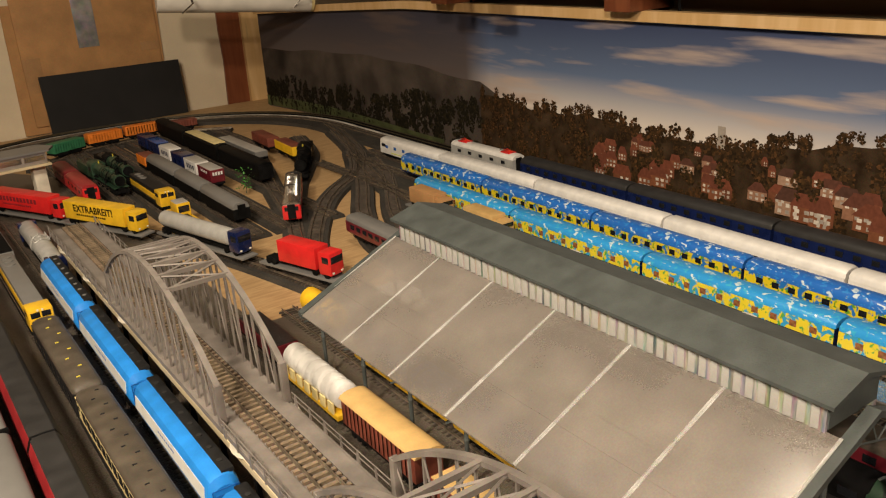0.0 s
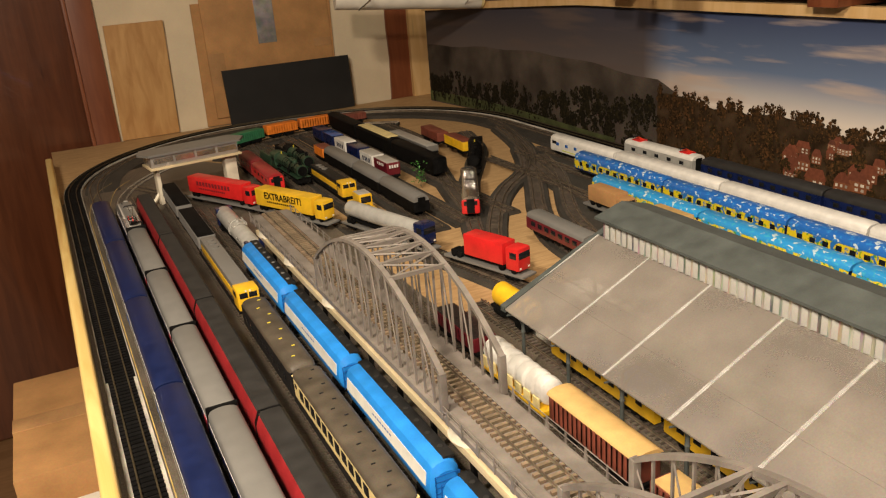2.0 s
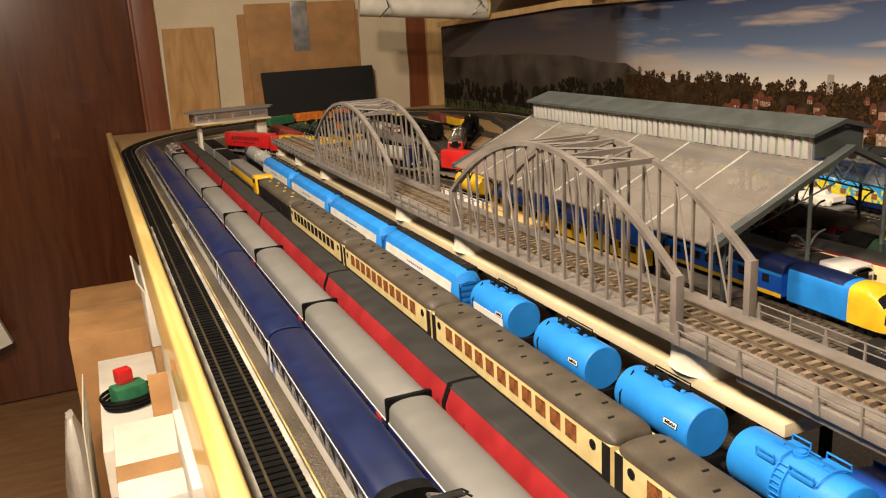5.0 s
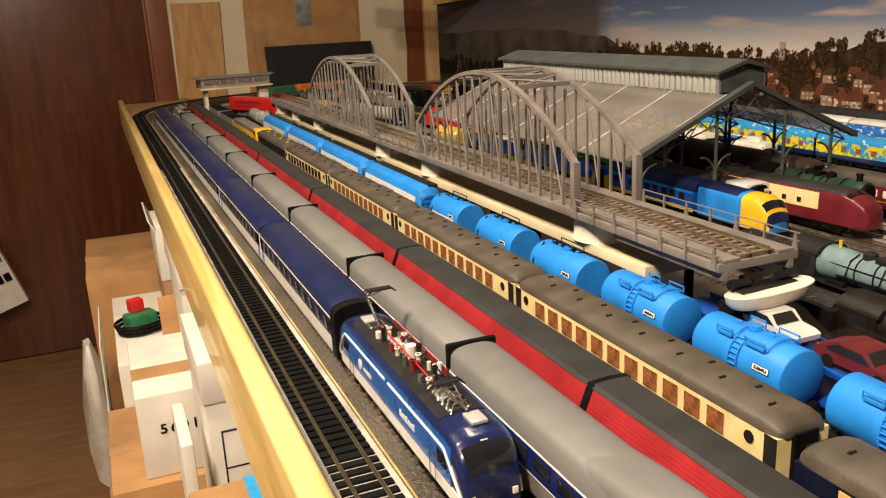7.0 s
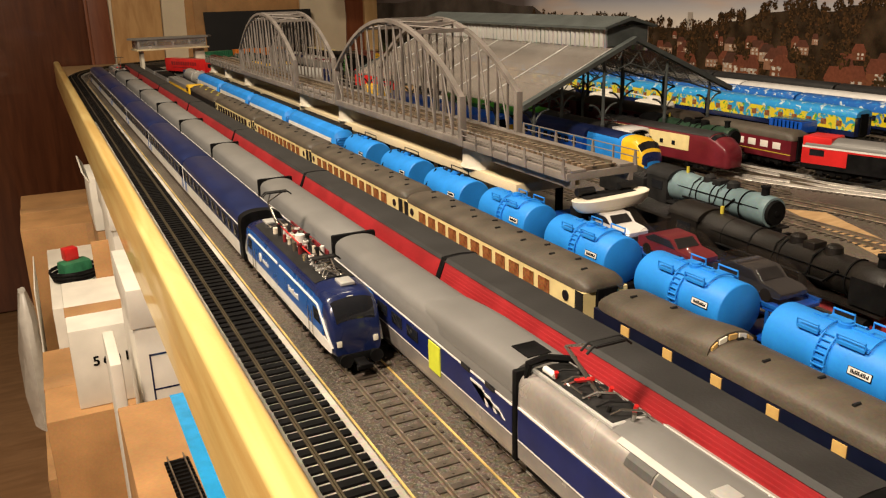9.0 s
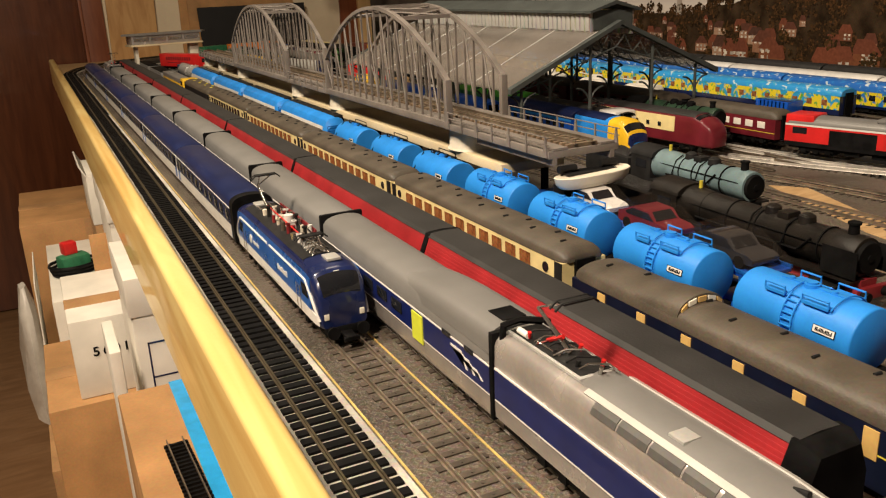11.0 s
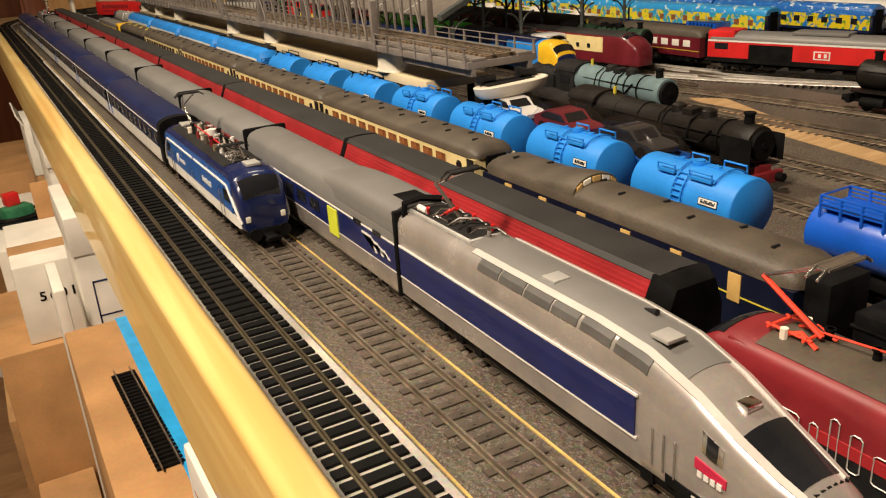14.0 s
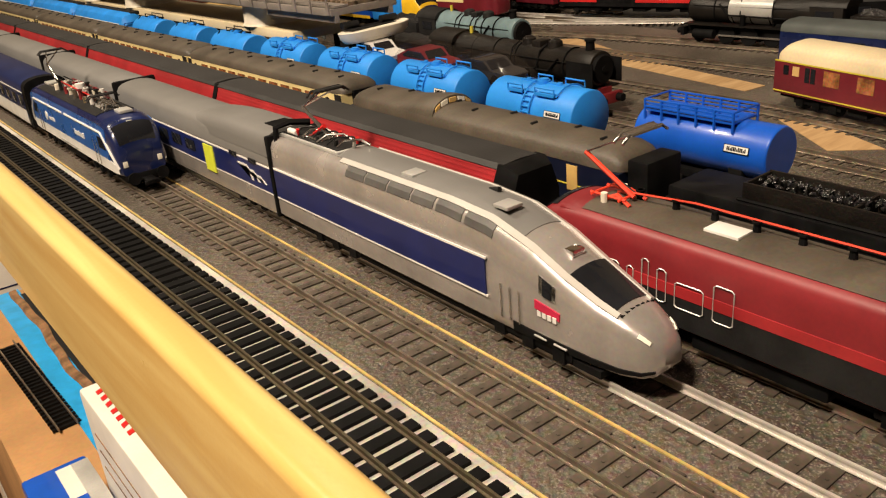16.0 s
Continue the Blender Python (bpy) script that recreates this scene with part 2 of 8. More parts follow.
def cyl(bm, p0, p1, r0, r1=None, n=12):
    p0, p1 = Vector(p0), Vector(p1)
    q = (p1 - p0).to_track_quat("Z", "Y").to_matrix()
    r1 = r0 if r1 is None else r1
    ring = [(math.cos(2 * math.pi * i / n), math.sin(2 * math.pi * i / n)) for i in range(n)]
    return loft(bm, [[p + q @ Vector((c * r, s * r, 0)) for c, s in ring] for p, r in ((p0, r0), (p1, r1))])


def tube(bm, pts, r, n=6, flat=1.0):
    pts = [Vector(p) for p in pts]
    secs = []
    for i, p in enumerate(pts):
        d = (pts[min(i + 1, len(pts) - 1)] - pts[max(i - 1, 0)]).normalized()
        side = d.cross(Vector((0, 0, 1)))
        side = side.normalized() if side.length > 1e-4 else Vector((1, 0, 0))
        up = side.cross(d)
        secs.append([p + side * math.cos(2 * math.pi * k / n) * r + up * math.sin(2 * math.pi * k / n) * r * flat for k in range(n)])
    return loft(bm, secs)


def ribbon(bm, pts, width, z0, z1, bevel=0.0):
    """A solid strip of that width along pts (x, y)."""
    pts = [Vector((*p, 0)) for p in pts]
    secs = []
    for i, p in enumerate(pts):
        d = (pts[min(i + 1, len(pts) - 1)] - pts[max(i - 1, 0)]).normalized()
        s = Vector((d.y, -d.x, 0)) * width / 2
        u = s * (1 - bevel)
        secs.append([p - s + Vector((0, 0, z0)), p + s + Vector((0, 0, z0)), p + u + Vector((0, 0, z1)), p - u + Vector((0, 0, z1))])
    return loft(bm, secs)


def finish(name, bm, material, smooth=40):
    bmesh.ops.recalc_face_normals(bm, faces=bm.faces)
    me = bpy.data.meshes.new(name)
    bm.to_mesh(me)
    bm.free()
    me.materials.append(material)
    if smooth:
        for p in me.polygons:
            p.use_smooth = True
        me.set_sharp_from_angle(angle=radians(smooth))
    return me


def part(name, bm, material, parent, label="", smooth=40):
    ob = new(name, bm if isinstance(bm, bpy.types.Mesh) else finish(name, bm, M[material] if isinstance(material, str) else material, smooth))
    ob.parent = parent
    return tagged(ob, label)


def thing(name, label, category, at=(0, 0, 0), turn=0.0, group="", kind=""):
    ob = new(name)
    ob.empty_display_size = 0.02
    ob.matrix_world = pose(*at, 0, 0, turn)
    return tagged(ob, label, category, group, kind)


def solid(name, bm, material, label, category, group="", kind="", at=None, turn=0.0, smooth=40):
    ob = new(name, finish(name, bm, M[material] if isinstance(material, str) else material, smooth))
    if at:
        ob.matrix_world = pose(*at, 0, 0, turn)
    return tagged(ob, label, category, group, kind)


def arc(cx, cy, r, a0, a1, n=24):
    return [(cx + r * math.cos(radians(a0 + (a1 - a0) * i / n)), cy + r * math.sin(radians(a0 + (a1 - a0) * i / n))) for i in range(n + 1)]


def along(pts, step):
    """Points and headings at even steps along a polyline."""
    out, need = [], step / 2
    for a, b in zip(pts, pts[1:]):
        a, b = Vector((*a, 0)), Vector((*b, 0))
        ln = (b - a).length
        s = need
        while s < ln:
            p = a.lerp(b, s / ln)
            out.append((p.x, p.y, math.atan2(b.y - a.y, b.x - a.x)))
            s += step
        need = s - ln
    return out


def bez(*p, n=16):
    """A smooth polyline through a few plan points."""
    out = []
    q = [p[0], *p, p[-1]]
    for i in range(1, len(q) - 2):
        for k in range(n):
            t = k / n
            c = []
            for d in (0, 1):
                a, b, e, f = q[i - 1][d], q[i][d], q[i + 1][d], q[i + 2][d]
                c.append(0.5 * (2 * b + (e - a) * t + (2 * a - 5 * b + 4 * e - f) * t * t + (3 * b - a - 3 * e + f) * t ** 3))
            out.append(tuple(c))
    out.append(p[-1])
    return out


# ---- room ----
FLOOR, FARY, BACKX, CEIL = -0.91, 2.72, 1.185, 1.48
def slab(name, dims, material, label, category, smooth=0):
    return solid(name, box(bm_new(), *dims), material, label, category, kind="structure", smooth=smooth)

slab("floor", (-2.2, 1.3, -3.2, 2.9, FLOOR - 0.1, FLOOR), "floorw", "worn brown wooden floor of the train room", "floor")
slab("ceiling", (-2.2, 1.3, -3.2, 2.9, CEIL, CEIL + 0.1), "ceil", "cream ceiling above the layout, darkened to cut bounced light", "ceiling")
slab("wall_north", (0.105, 1.3, FARY, FARY + 0.12, FLOOR, CEIL), "wall", "cream plastered end wall behind the layout", "wall")
slab("wall_north_left", (-2.2, -0.90, FARY, FARY + 0.12, FLOOR, CEIL), "wall", "cream plastered wall beside the door", "wall")
slab("wall_north_over_door", (-0.90, 0.105, FARY, FARY + 0.12, FLOOR + 2.08, CEIL), "wall", "cream plaster above the door", "wall")
# darkened walls: shade in the east one's colour, west and south unseen
slab("wall_east", (BACKX + 0.02, BACKX + 0.14, -3.2, FARY, FLOOR, CEIL), "ceil", "wall behind the scenic backdrop with shade put into its brownish colour", "wall")
slab("wall_west", (-2.32, -2.2, -3.2, 2.9, FLOOR, CEIL), "ceil", "unseen side wall of the room darkened to cut bounced light", "wall")
slab("wall_south", (-2.2, 1.3, -3.32, -3.2, FLOOR, CEIL), "ceil", "unseen end wall of the train room darkened to cut bounced light", "wall")

d = thing("door_1", "closed dark reddish-brown wooden door with a plain surface", "door", (-0.40, FARY, FLOOR), kind="structure")
part("door_leaf", box(bm_new(), -0.46, 0.43, 0.03, 0.075, 0.006, 2.04, 0.003), "doorw", d)
bm = bm_new()
box(bm, 0.43, 0.505, -0.018, 0.10, 0, 2.12, 0.004)
part("door_jamb", bm, "trimw", d, "red-brown moulded door frame")
bm = bm_new()
box(bm, -0.535, -0.46, -0.018, 0.10, 0, 2.12, 0.004)
part("door_jamb", bm, "trimw", d, "red-brown moulded door frame")
part("door_head", box(bm_new(), -0.459, 0.429, -0.018, 0.10, 2.046, 2.12, 0.004), "trimw", d)
bm = box(bm_new(), 0.424, 0.435, -0.026, 0.028, 0, 2.04, 0.003)
part("door_stop", bm, "trimw", d)

# ---- layout board ----
bm = box(bm_new(), -0.0922, BACKX + 0.015, -1.35, 2.70, -0.035, -0.004)
tagged(solid("layout_board", bm, "ply", "large plywood baseboard of the model railway", "baseboard"), kind="structure")
bm = bm_new()
box(bm, -0.1095, -0.0922, -1.35, 2.42, -0.044, 0.033, 0.0)
es = [e for e in bm.edges if abs(e.verts[0].co.z - 0.033) < 1e-5 and abs(e.verts[1].co.z - 0.033) < 1e-5 and abs(e.verts[0].co.y - e.verts[1].co.y) > 1]
bmesh.ops.bevel(bm, geom=es, offset=0.0050, segments=5, affect="EDGES", profile=0.5)
tagged(solid("edge_batten", bm, "pine", "rounded yellow varnished pine batten along the layout front", "batten"), kind="structure")
for x in (0.03, 1.1):
    for y in (-1.2, 0.25, 1.95):
        solid("table_leg", box(bm_new(), x - 0.03, x + 0.03, y - 0.03, y + 0.03, FLOOR, -0.036, 0.003), "pinev", "square pine leg under the baseboard", "table leg", "legs of the layout")

def sheet(name, pts, z0, z1, material, label, smooth=0):
    bm = bm_new()
    loft(bm, [[(x, y, z) for x, y in pts] for z in (z0, z1)])
    return tagged(solid(name, bm, material, label, "ground sheet", smooth=smooth), kind="structure")

sheet("ballast_front", [(-0.0919, -1.35), (0.36, -1.35), (0.36, 2.02), (0.2, 2.3), (0.0, 2.2), (-0.0919, 2.0)], -0.0039, 0.0052, "ballast", "grey-brown gritty track mat along the front")

# ---- tracks ----
RAIL = 0.009
GAUGE = 0.0165


def track(name, label, pts, pitch, mat_s, mat_rest, mat_r, z=0.003, near=(-1.0, 0.9), swide=0.029, slong=0.0026, sh=0.0030, studs=False, pieces=True):
    t = thing(name, label, "railway track", (0, 0, 0))
    vs = [Vector((*p, 0)) for p in pts]
    h = 0.006 - sh
    prof = [(-0.0011, 0), (0.0011, 0), (0.0010, 0.0003), (0.0002, 0.0005), (0.0002, h - 0.0009), (0.00055, h - 0.0008), (0.0005, h), (-0.0005, h), (-0.00055, h - 0.0008), (-0.0002, h - 0.0009), (-0.0002, 0.0005), (-0.0010, 0.0003)]
    for s in (-1, 1):
        secs = []
        for i, p in enumerate(vs):
            d = (vs[min(i + 1, len(vs) - 1)] - vs[max(i - 1, 0)]).normalized()
            n = Vector((d.y, -d.x, 0))
            secs.append([p + n * (s * GAUGE / 2 + q) + Vector((0, 0, z + sh + v)) for q, v in prof])
        part("rail", loft(bm_new(), secs), mat_r, t, smooth=0)
    bm = box(bm_new(), -slong / 2, slong / 2, -swide / 2, swide / 2, 0, sh)
    if studs:
        cyl(bm, (0, 0, sh), (0, 0, sh + 0.0003), 0.0007, n=6)
    me = finish("sleeper", bm, M[mat_s], 0)
    rest = bm_new()
    n = 0
    for x, y, a in along(pts, pitch):
        if pieces and near[0] < y < near[1] and n < 300:
            o = part("sleeper", me, None, t)
            o.matrix_basis = Matrix.Translation((x, y, z)) @ Matrix.Rotation(a, 4, "Z")
            n += 1
        else:
            m = Matrix.Translation((x, y, z)) @ Matrix.Rotation(a, 4, "Z")
            c = [m @ Vector(p) for p in ((-slong / 2, -swide / 2, 0), (slong / 2, -swide / 2, 0), (slong / 2, swide / 2, 0), (-slong / 2, swide / 2, 0))]
            u = [rest.verts.new(p + Vector((0, 0, sh))) for p in c]
            b = [rest.verts.new(p) for p in c]
            rest.faces.new(u)
            for i in range(4):
                rest.faces.new((b[i], b[(i + 1) % 4], u[(i + 1) % 4], u[i]))
    if rest.verts:
        tagged(part("sleeper_rest", rest, mat_rest, t, smooth=0), kind="stuff")
    else:
        rest.free()
    return t


X_BLACK, X_JET, X_TGV, X_RED, X_CREAM, X_TANK = -0.0665, -0.0205, 0.0195, 0.0605, 0.120, 0.172
LOOP_Y = 2.05
def loop(x, r_right=None):
    """From the near end up the front, round the far end and back along the backdrop."""
    r = 0.484 - x
    xr = 0.57
    return [(x, -1.3), (x, LOOP_Y)] + arc(0.484, LOOP_Y, r, 180, 90)[1:] + arc(xr, LOOP_Y, r, 90, 0) + [(xr + r, -1.3)]

bm = ribbon(bm_new(), loop(X_BLACK), 0.041, 0.0030, 0.0068, 0.06)
solid("cork_strip", bm, "cork", "pale grey cork strip under the outer track", "roadbed", kind="structure", smooth=0)
for k, x in enumerate((X_JET, X_TGV)):
    bm = ribbon(bm_new(), loop(x)[1:], 0.040, -0.0038, 0.0054 + 0.0003 * k, 0.05)
    solid("roadbed", bm, "bed", "dark grey roadbed round the far loop", "roadbed", kind="structure", smooth=0)
bm = ribbon(bm_new(), [(X_BLACK, 1.05)] + loop(X_BLACK)[1:-1] + [(loop(X_BLACK)[-1][0], -1.3)], 0.036, 0.0047, 0.0071)
solid("roadbed", bm, "blackm", "matt black strip under the outer loop", "roadbed", kind="structure", smooth=0)
solid("roadbed", ribbon(bm_new(), [(X_BLACK, -0.08), (X_BLACK, 1.049)], 0.030, 0.0047, 0.0071), "blackm", "matt black strip under part of the outer track", "roadbed", kind="structure", smooth=0)
for x in (X_BLACK + 0.0216, X_JET + 0.0172):
    bm = ribbon(bm_new(), [(x, -1.3), (x, 1.75)] + bez((x, 1.75), (x + 0.004, 1.9), (x + 0.03, 2.05), (x + 0.07, 2.13)), 0.0011, 0.001, 0.0058)
    solid("wood_edge_line", bm, "yline", "thin yellow wooden edge between the track mats", "edge strip", kind="structure", smooth=0)

track("outer_track", "black-sleepered track with bronze rails on pale cork", loop(X_BLACK), 0.0088, "black", "blackm", "railg", z=0.0049, near=(-0.75, 1.5), swide=0.030, slong=0.0054, sh=0.0034)
track("second_track", "brown-sleepered track with dull rails on grey mat", loop(X_JET), 0.0097, "sleeper", "sleeperi", "rail", near=(-0.8, 1.4), swide=0.0262, slong=0.0040, sh=0.0030, studs=True)
track("third_track", "brown-sleepered track under the silver high-speed train", [(X_TGV, -1.3), (X_TGV, 1.85)] + arc(0.484, 1.85, 0.463, 180, 110)[1:], 0.0094, "sleeper", "sleeperi", "railb", near=(-0.8, -0.3), swide=0.0262, slong=0.0040, sh=0.0030, studs=True)
for x, y1 in ((X_RED, 1.95), (X_CREAM, 2.0), (X_TANK, 1.75)):
    track("siding_track", "brown-sleepered track under the standing trains", [(x, -1.3), (x, y1)], 0.0095, "sleeper", "sleeperi", "rail", pieces=False, slong=0.0045)

# ---- rolling stock ----
def wheel_mesh():
    bm = cyl(bm_new(), (-0.0012, 0, 0.0055), (0.0012, 0, 0.0055), 0.0055, n=14)
    cyl(bm, (-0.0016, 0, 0.0055), (0.0016, 0, 0.0055), 0.0015, n=8)
    return finish("wheel", bm, M["dkgrey"])

WHEEL = wheel_mesh()
def bogie(parent, y, base=0.028, w=0.024):
    bm = bm_new()
    for s in (-1, 1):
        box(bm, s * w / 2 - 0.0012, s * w / 2 + 0.0012, y - base / 2 - 0.006, y + base / 2 + 0.006, 0.0045, 0.009, 0.0008)
        for k in (-1, 0, 1):
            box(bm, s * w / 2 - 0.002, s * w / 2 + 0.002, y + k * base / 2 - 0.003, y + k * base / 2 + 0.003, 0.003, 0.0085)
    box(bm, -w / 2, w / 2, y - 0.006, y + 0.006, 0.006, 0.011)
    b = part("bogie", bm, "blackm", parent)
    for k in (-1, 1):
        for s in (-1, 1):
            o = part("wheel", WHEEL, None, b)
            o.matrix_basis = Matrix.Translation((s * GAUGE / 2, y + k * base / 2, 0))
    return b


def side_profile(w, z0, zs, h, round_top=0.5, n=12):
    """Half-open body outline: sill, side, rounded roof; closed ring of (x, z)."""
    pts = [(-w / 2 * 0.96, z0), (-w / 2, z0 + 0.003), (-w / 2, zs)]
    for i in range(1, n):
        a = math.pi * i / n
        pts.append((-w / 2 * math.cos(a) , zs + (h - zs) * math.sin(a) ** round_top))
    pts += [(w / 2, zs), (w / 2, z0 + 0.003), (w / 2 * 0.96, z0)]
    return pts


def band(parent, name, w, y0, y1, z0, z1, material, label="", t=0.0003, sides=(-1, 1)):
    for s in sides:
        bm = bm_new()
        a, b = sorted((s * (w / 2 - 0.0002), s * (w / 2 + t)))
        box(bm, a, b, y0, y1, z0, z1)
        part(name, bm, material, parent, label, 0)


def windows(parent, w, ys, wl, z0, z1, material, t=0.0006, sides=(-1, 1), name="window"):
    bm = box(bm_new(), -0.0003, 0.0003, -wl / 2, wl / 2, 0, z1 - z0, 0.0002)
    me = finish(name, bm, M[material])
    for s in sides:
        for y in ys:
            o = part(name, me, None, parent)
            o.matrix_basis = Matrix.Translation((s * (w / 2 + t - 0.0003), y, z0))


def spread(a, b, n):
    return [a + (b - a) * (i + 0.5) / n for i in range(n)]


def coach(label, x, y0, y1, body, roof, w=0.033, zs=0.036, h=0.045, z0=0.010, group="", name="coach", wins=None, bands=(), vents=0, vent_mat=None, gang="blackm", round_top=0.55, turn=0.0, category="train coach"):
    L = abs(y1 - y0) - 0.005
    t = thing(name, label, category, (x, (y0 + y1) / 2, RAIL), turn, group)
    e = L / 2
    prof = side_profile(w, z0, zs, h, round_top)
    low = [p for p in prof if p[1] <= zs + 1e-6]
    bm = loft(bm_new(), [[(px, y, pz) for px, pz in low] for y in (-e, e)])
    part("body", bm, body, t)
    top = [p for p in prof if p[1] >= zs - 1e-6]
    ys = [(-e - 0.0005, 0.93, 0.86), (-e + 0.004, 1.0, 1.0)]
    if roof in ("brownroof", "cream2"):
        ys = [(-e - 0.0010, 0.70, 0.30), (-e + 0.0010, 0.86, 0.60), (-e + 0.0045, 0.95, 0.84), (-e + 0.010, 1.0, 1.0)]
    ys = ys + [(-y, k, kz) for y, k, kz in reversed(ys)]
    bm = loft(bm_new(), [[(px * k * 1.012, y, zs + 0.0002 + (pz - zs) * kz) for px, pz in top] for y, k, kz in ys])
    part("roof", bm, roof, t)
    bm = bm_new()
    box(bm, -w / 2 * 0.8, w / 2 * 0.8, -e + 0.004, e - 0.004, 0.0075, z0 + 0.001)
    for k in range(4):
        yy = -e * 0.35 + k * e * 0.23
        box(bm, -w / 2 * 0.75, w / 2 * 0.75, yy, yy + e * 0.13, 0.004, z0)
    part("underframe", bm, "blackm", t)
    for s in (-1, 1):
        bm = box(bm_new(), -w * 0.22, w * 0.22, min(s * e, s * (e + 0.0025)), max(s * e, s * (e + 0.0025)), z0 + 0.001, h * 0.86)
        part("gangway", bm, gang, t)
    for s in (-1, 1):
        bogie(t, s * (e - 0.036))
    for nm, a, b, za, zb, mt in bands:
        band(t, nm, w, -e + a * 2 * e, -e + b * 2 * e, za, zb, mt)
    if wins:
        n, wl, za, zb, mt = wins
        windows(t, w, spread(-e + 0.012, e - 0.012, n), wl, za, zb, mt)
    if vents:
        me = finish("roof_vent", cyl(cyl(bm_new(), (0, 0, -0.001), (0, 0, 0.0012), 0.0014, n=8), (-0.0020, 0, 0.0015), (0.0020, 0, 0.0015), 0.0009, n=8), M[vent_mat or roof])
        for i, yy in enumerate(spread(-e + 0.008, e - 0.008, vents)):
            o = part("roof_vent", me, None, t)
            xx = w * (0.12 if i % 2 else -0.12)
            o.matrix_basis = Matrix.Translation((xx, yy, h - 0.0006 - 0.0007))
    return t


def pantograph(parent, y, z, arm, up=0.026, wide=0.022, facing=1, frame="steel", upper=None):
    bm = bm_new()
    for s in (-1, 1):
        tube(bm, [(s * 0.005, y - 0.009, z), (s * 0.005, y + 0.009, z)], 0.0006)
        tube(bm, [(-0.007, y + s * 0.007, z), (0.007, y + s * 0.007, z)], 0.0006)
    part("pantograph_frame", bm, frame, parent)
    k = (0, y + facing * 0.009, z)
    el = (0, y - facing * 0.016, z + up * 0.5)
    hd = (0, y + facing * 0.012, z + up)
    a = part("lower_arm", tube(bm_new(), [k, el], 0.0010), arm, parent)
    part("guide_rod", tube(bm_new(), [(0.0016, k[1], z + 0.001), (0.0008, el[1], el[2] - 0.0012)], 0.0003), "dkgrey", a)
    bm = bm_new()
    for s in (-1, 1):
        tube(bm, [el, (s * wide * 0.2, hd[1], hd[2] - 0.0008)], 0.0005)
    part("upper_arm", bm, upper or arm, parent)
    bm = bm_new()
    for s in (-1, 1):
        tube(bm, [(-wide / 2, hd[1] + s * 0.002, hd[2] - 0.0025), (-wide * 0.36, hd[1] + s * 0.002, hd[2]), (wide * 0.36, hd[1] + s * 0.002, hd[2]), (wide / 2, hd[1] + s * 0.002, hd[2] - 0.0025)], 0.0006)
    box(bm, -wide * 0.33, wide * 0.33, hd[1] - 0.003, hd[1] + 0.003, hd[2] - 0.0006, hd[2] + 0.0003)
    part("contact_strip", bm, upper or "dkgrey", parent)


# ---- shaped shells for nosed vehicles ----
def ring(w, z0, zs, h, rt):
    pts = [(-w / 2 * 0.9, z0)]
    pts += [(-w / 2 * (0.985 + 0.015 * math.sin(math.pi * min(1, i / 6))), z0 + 0.0015 + (zs - z0 - 0.0015) * i / 6) for i in range(7)]
    for i in range(1, 14):
        a = math.pi * i / 14
        pts.append((-w / 2 * 0.985 * math.cos(a), zs + (h - zs) * math.sin(a) ** rt))
    pts += [(w / 2 * (0.985 + 0.015 * math.sin(math.pi * min(1, i / 6))), z0 + 0.0015 + (zs - z0 - 0.0015) * i / 6) for i in reversed(range(7))]
    return pts + [(w / 2 * 0.9, z0)]


def shell(keys, rows):
    """Cross-sections along y, from keys (y, w, z0, zs, h, rounding)."""
    k = np.array(keys)
    out = []
    for y in rows:
        q = [float(np.interp(y, k[:, 0], k[:, i])) for i in range(1, 6)]
        out.append([Vector((px, y, pz)) for px, pz in ring(*q)])
    return out


def patch(secs, y0, y1, c0, c1, off=0.0004):
    """A thin skin over part of a shell, between two places along it and two ring columns."""
    bm = bm_new()
    outer, inner = [], []
    for s in secs:
        if y0 - 1e-6 <= s[0].y <= y1 + 1e-6:
            mid = Vector((0, s[0].y, (s[1].z + s[14].z) / 2))
            outer.append([p + (p - mid).normalized() * off for p in s[c0:c1 + 1]])
            inner.append([p - (p - mid).normalized() * 0.0003 for p in s[c0:c1 + 1]])
    secs2 = [o + list(reversed(i)) for o, i in zip(outer, inner)]
    return loft(bm, secs2)


def dense(e, nose, step=0.002):
    a = list(np.arange(-e, -e + nose, step))
    return [float(v) for v in a] + [float(v) for v in np.linspace(-e + nose, e - nose, 24)] + [float(-v) for v in reversed(a)]


def bars(parent, x, y0, y1, z0, z1, n, material, name="lettering", gap=0.35, s=-1, tall=()):
    """Writing too small to read, as plain upright bars on a side."""
    bm = bm_new()
    step = (y1 - y0) / n
    for i in range(n):
        zt = z1 + (0.3 * (z1 - z0) if i in tall else 0)
        box(bm, x - 0.0002, x + 0.0002, y0 + i * step, y0 + (i + 1 - gap) * step, z0, zt)
    part(name, bm, material, parent, "", 0)


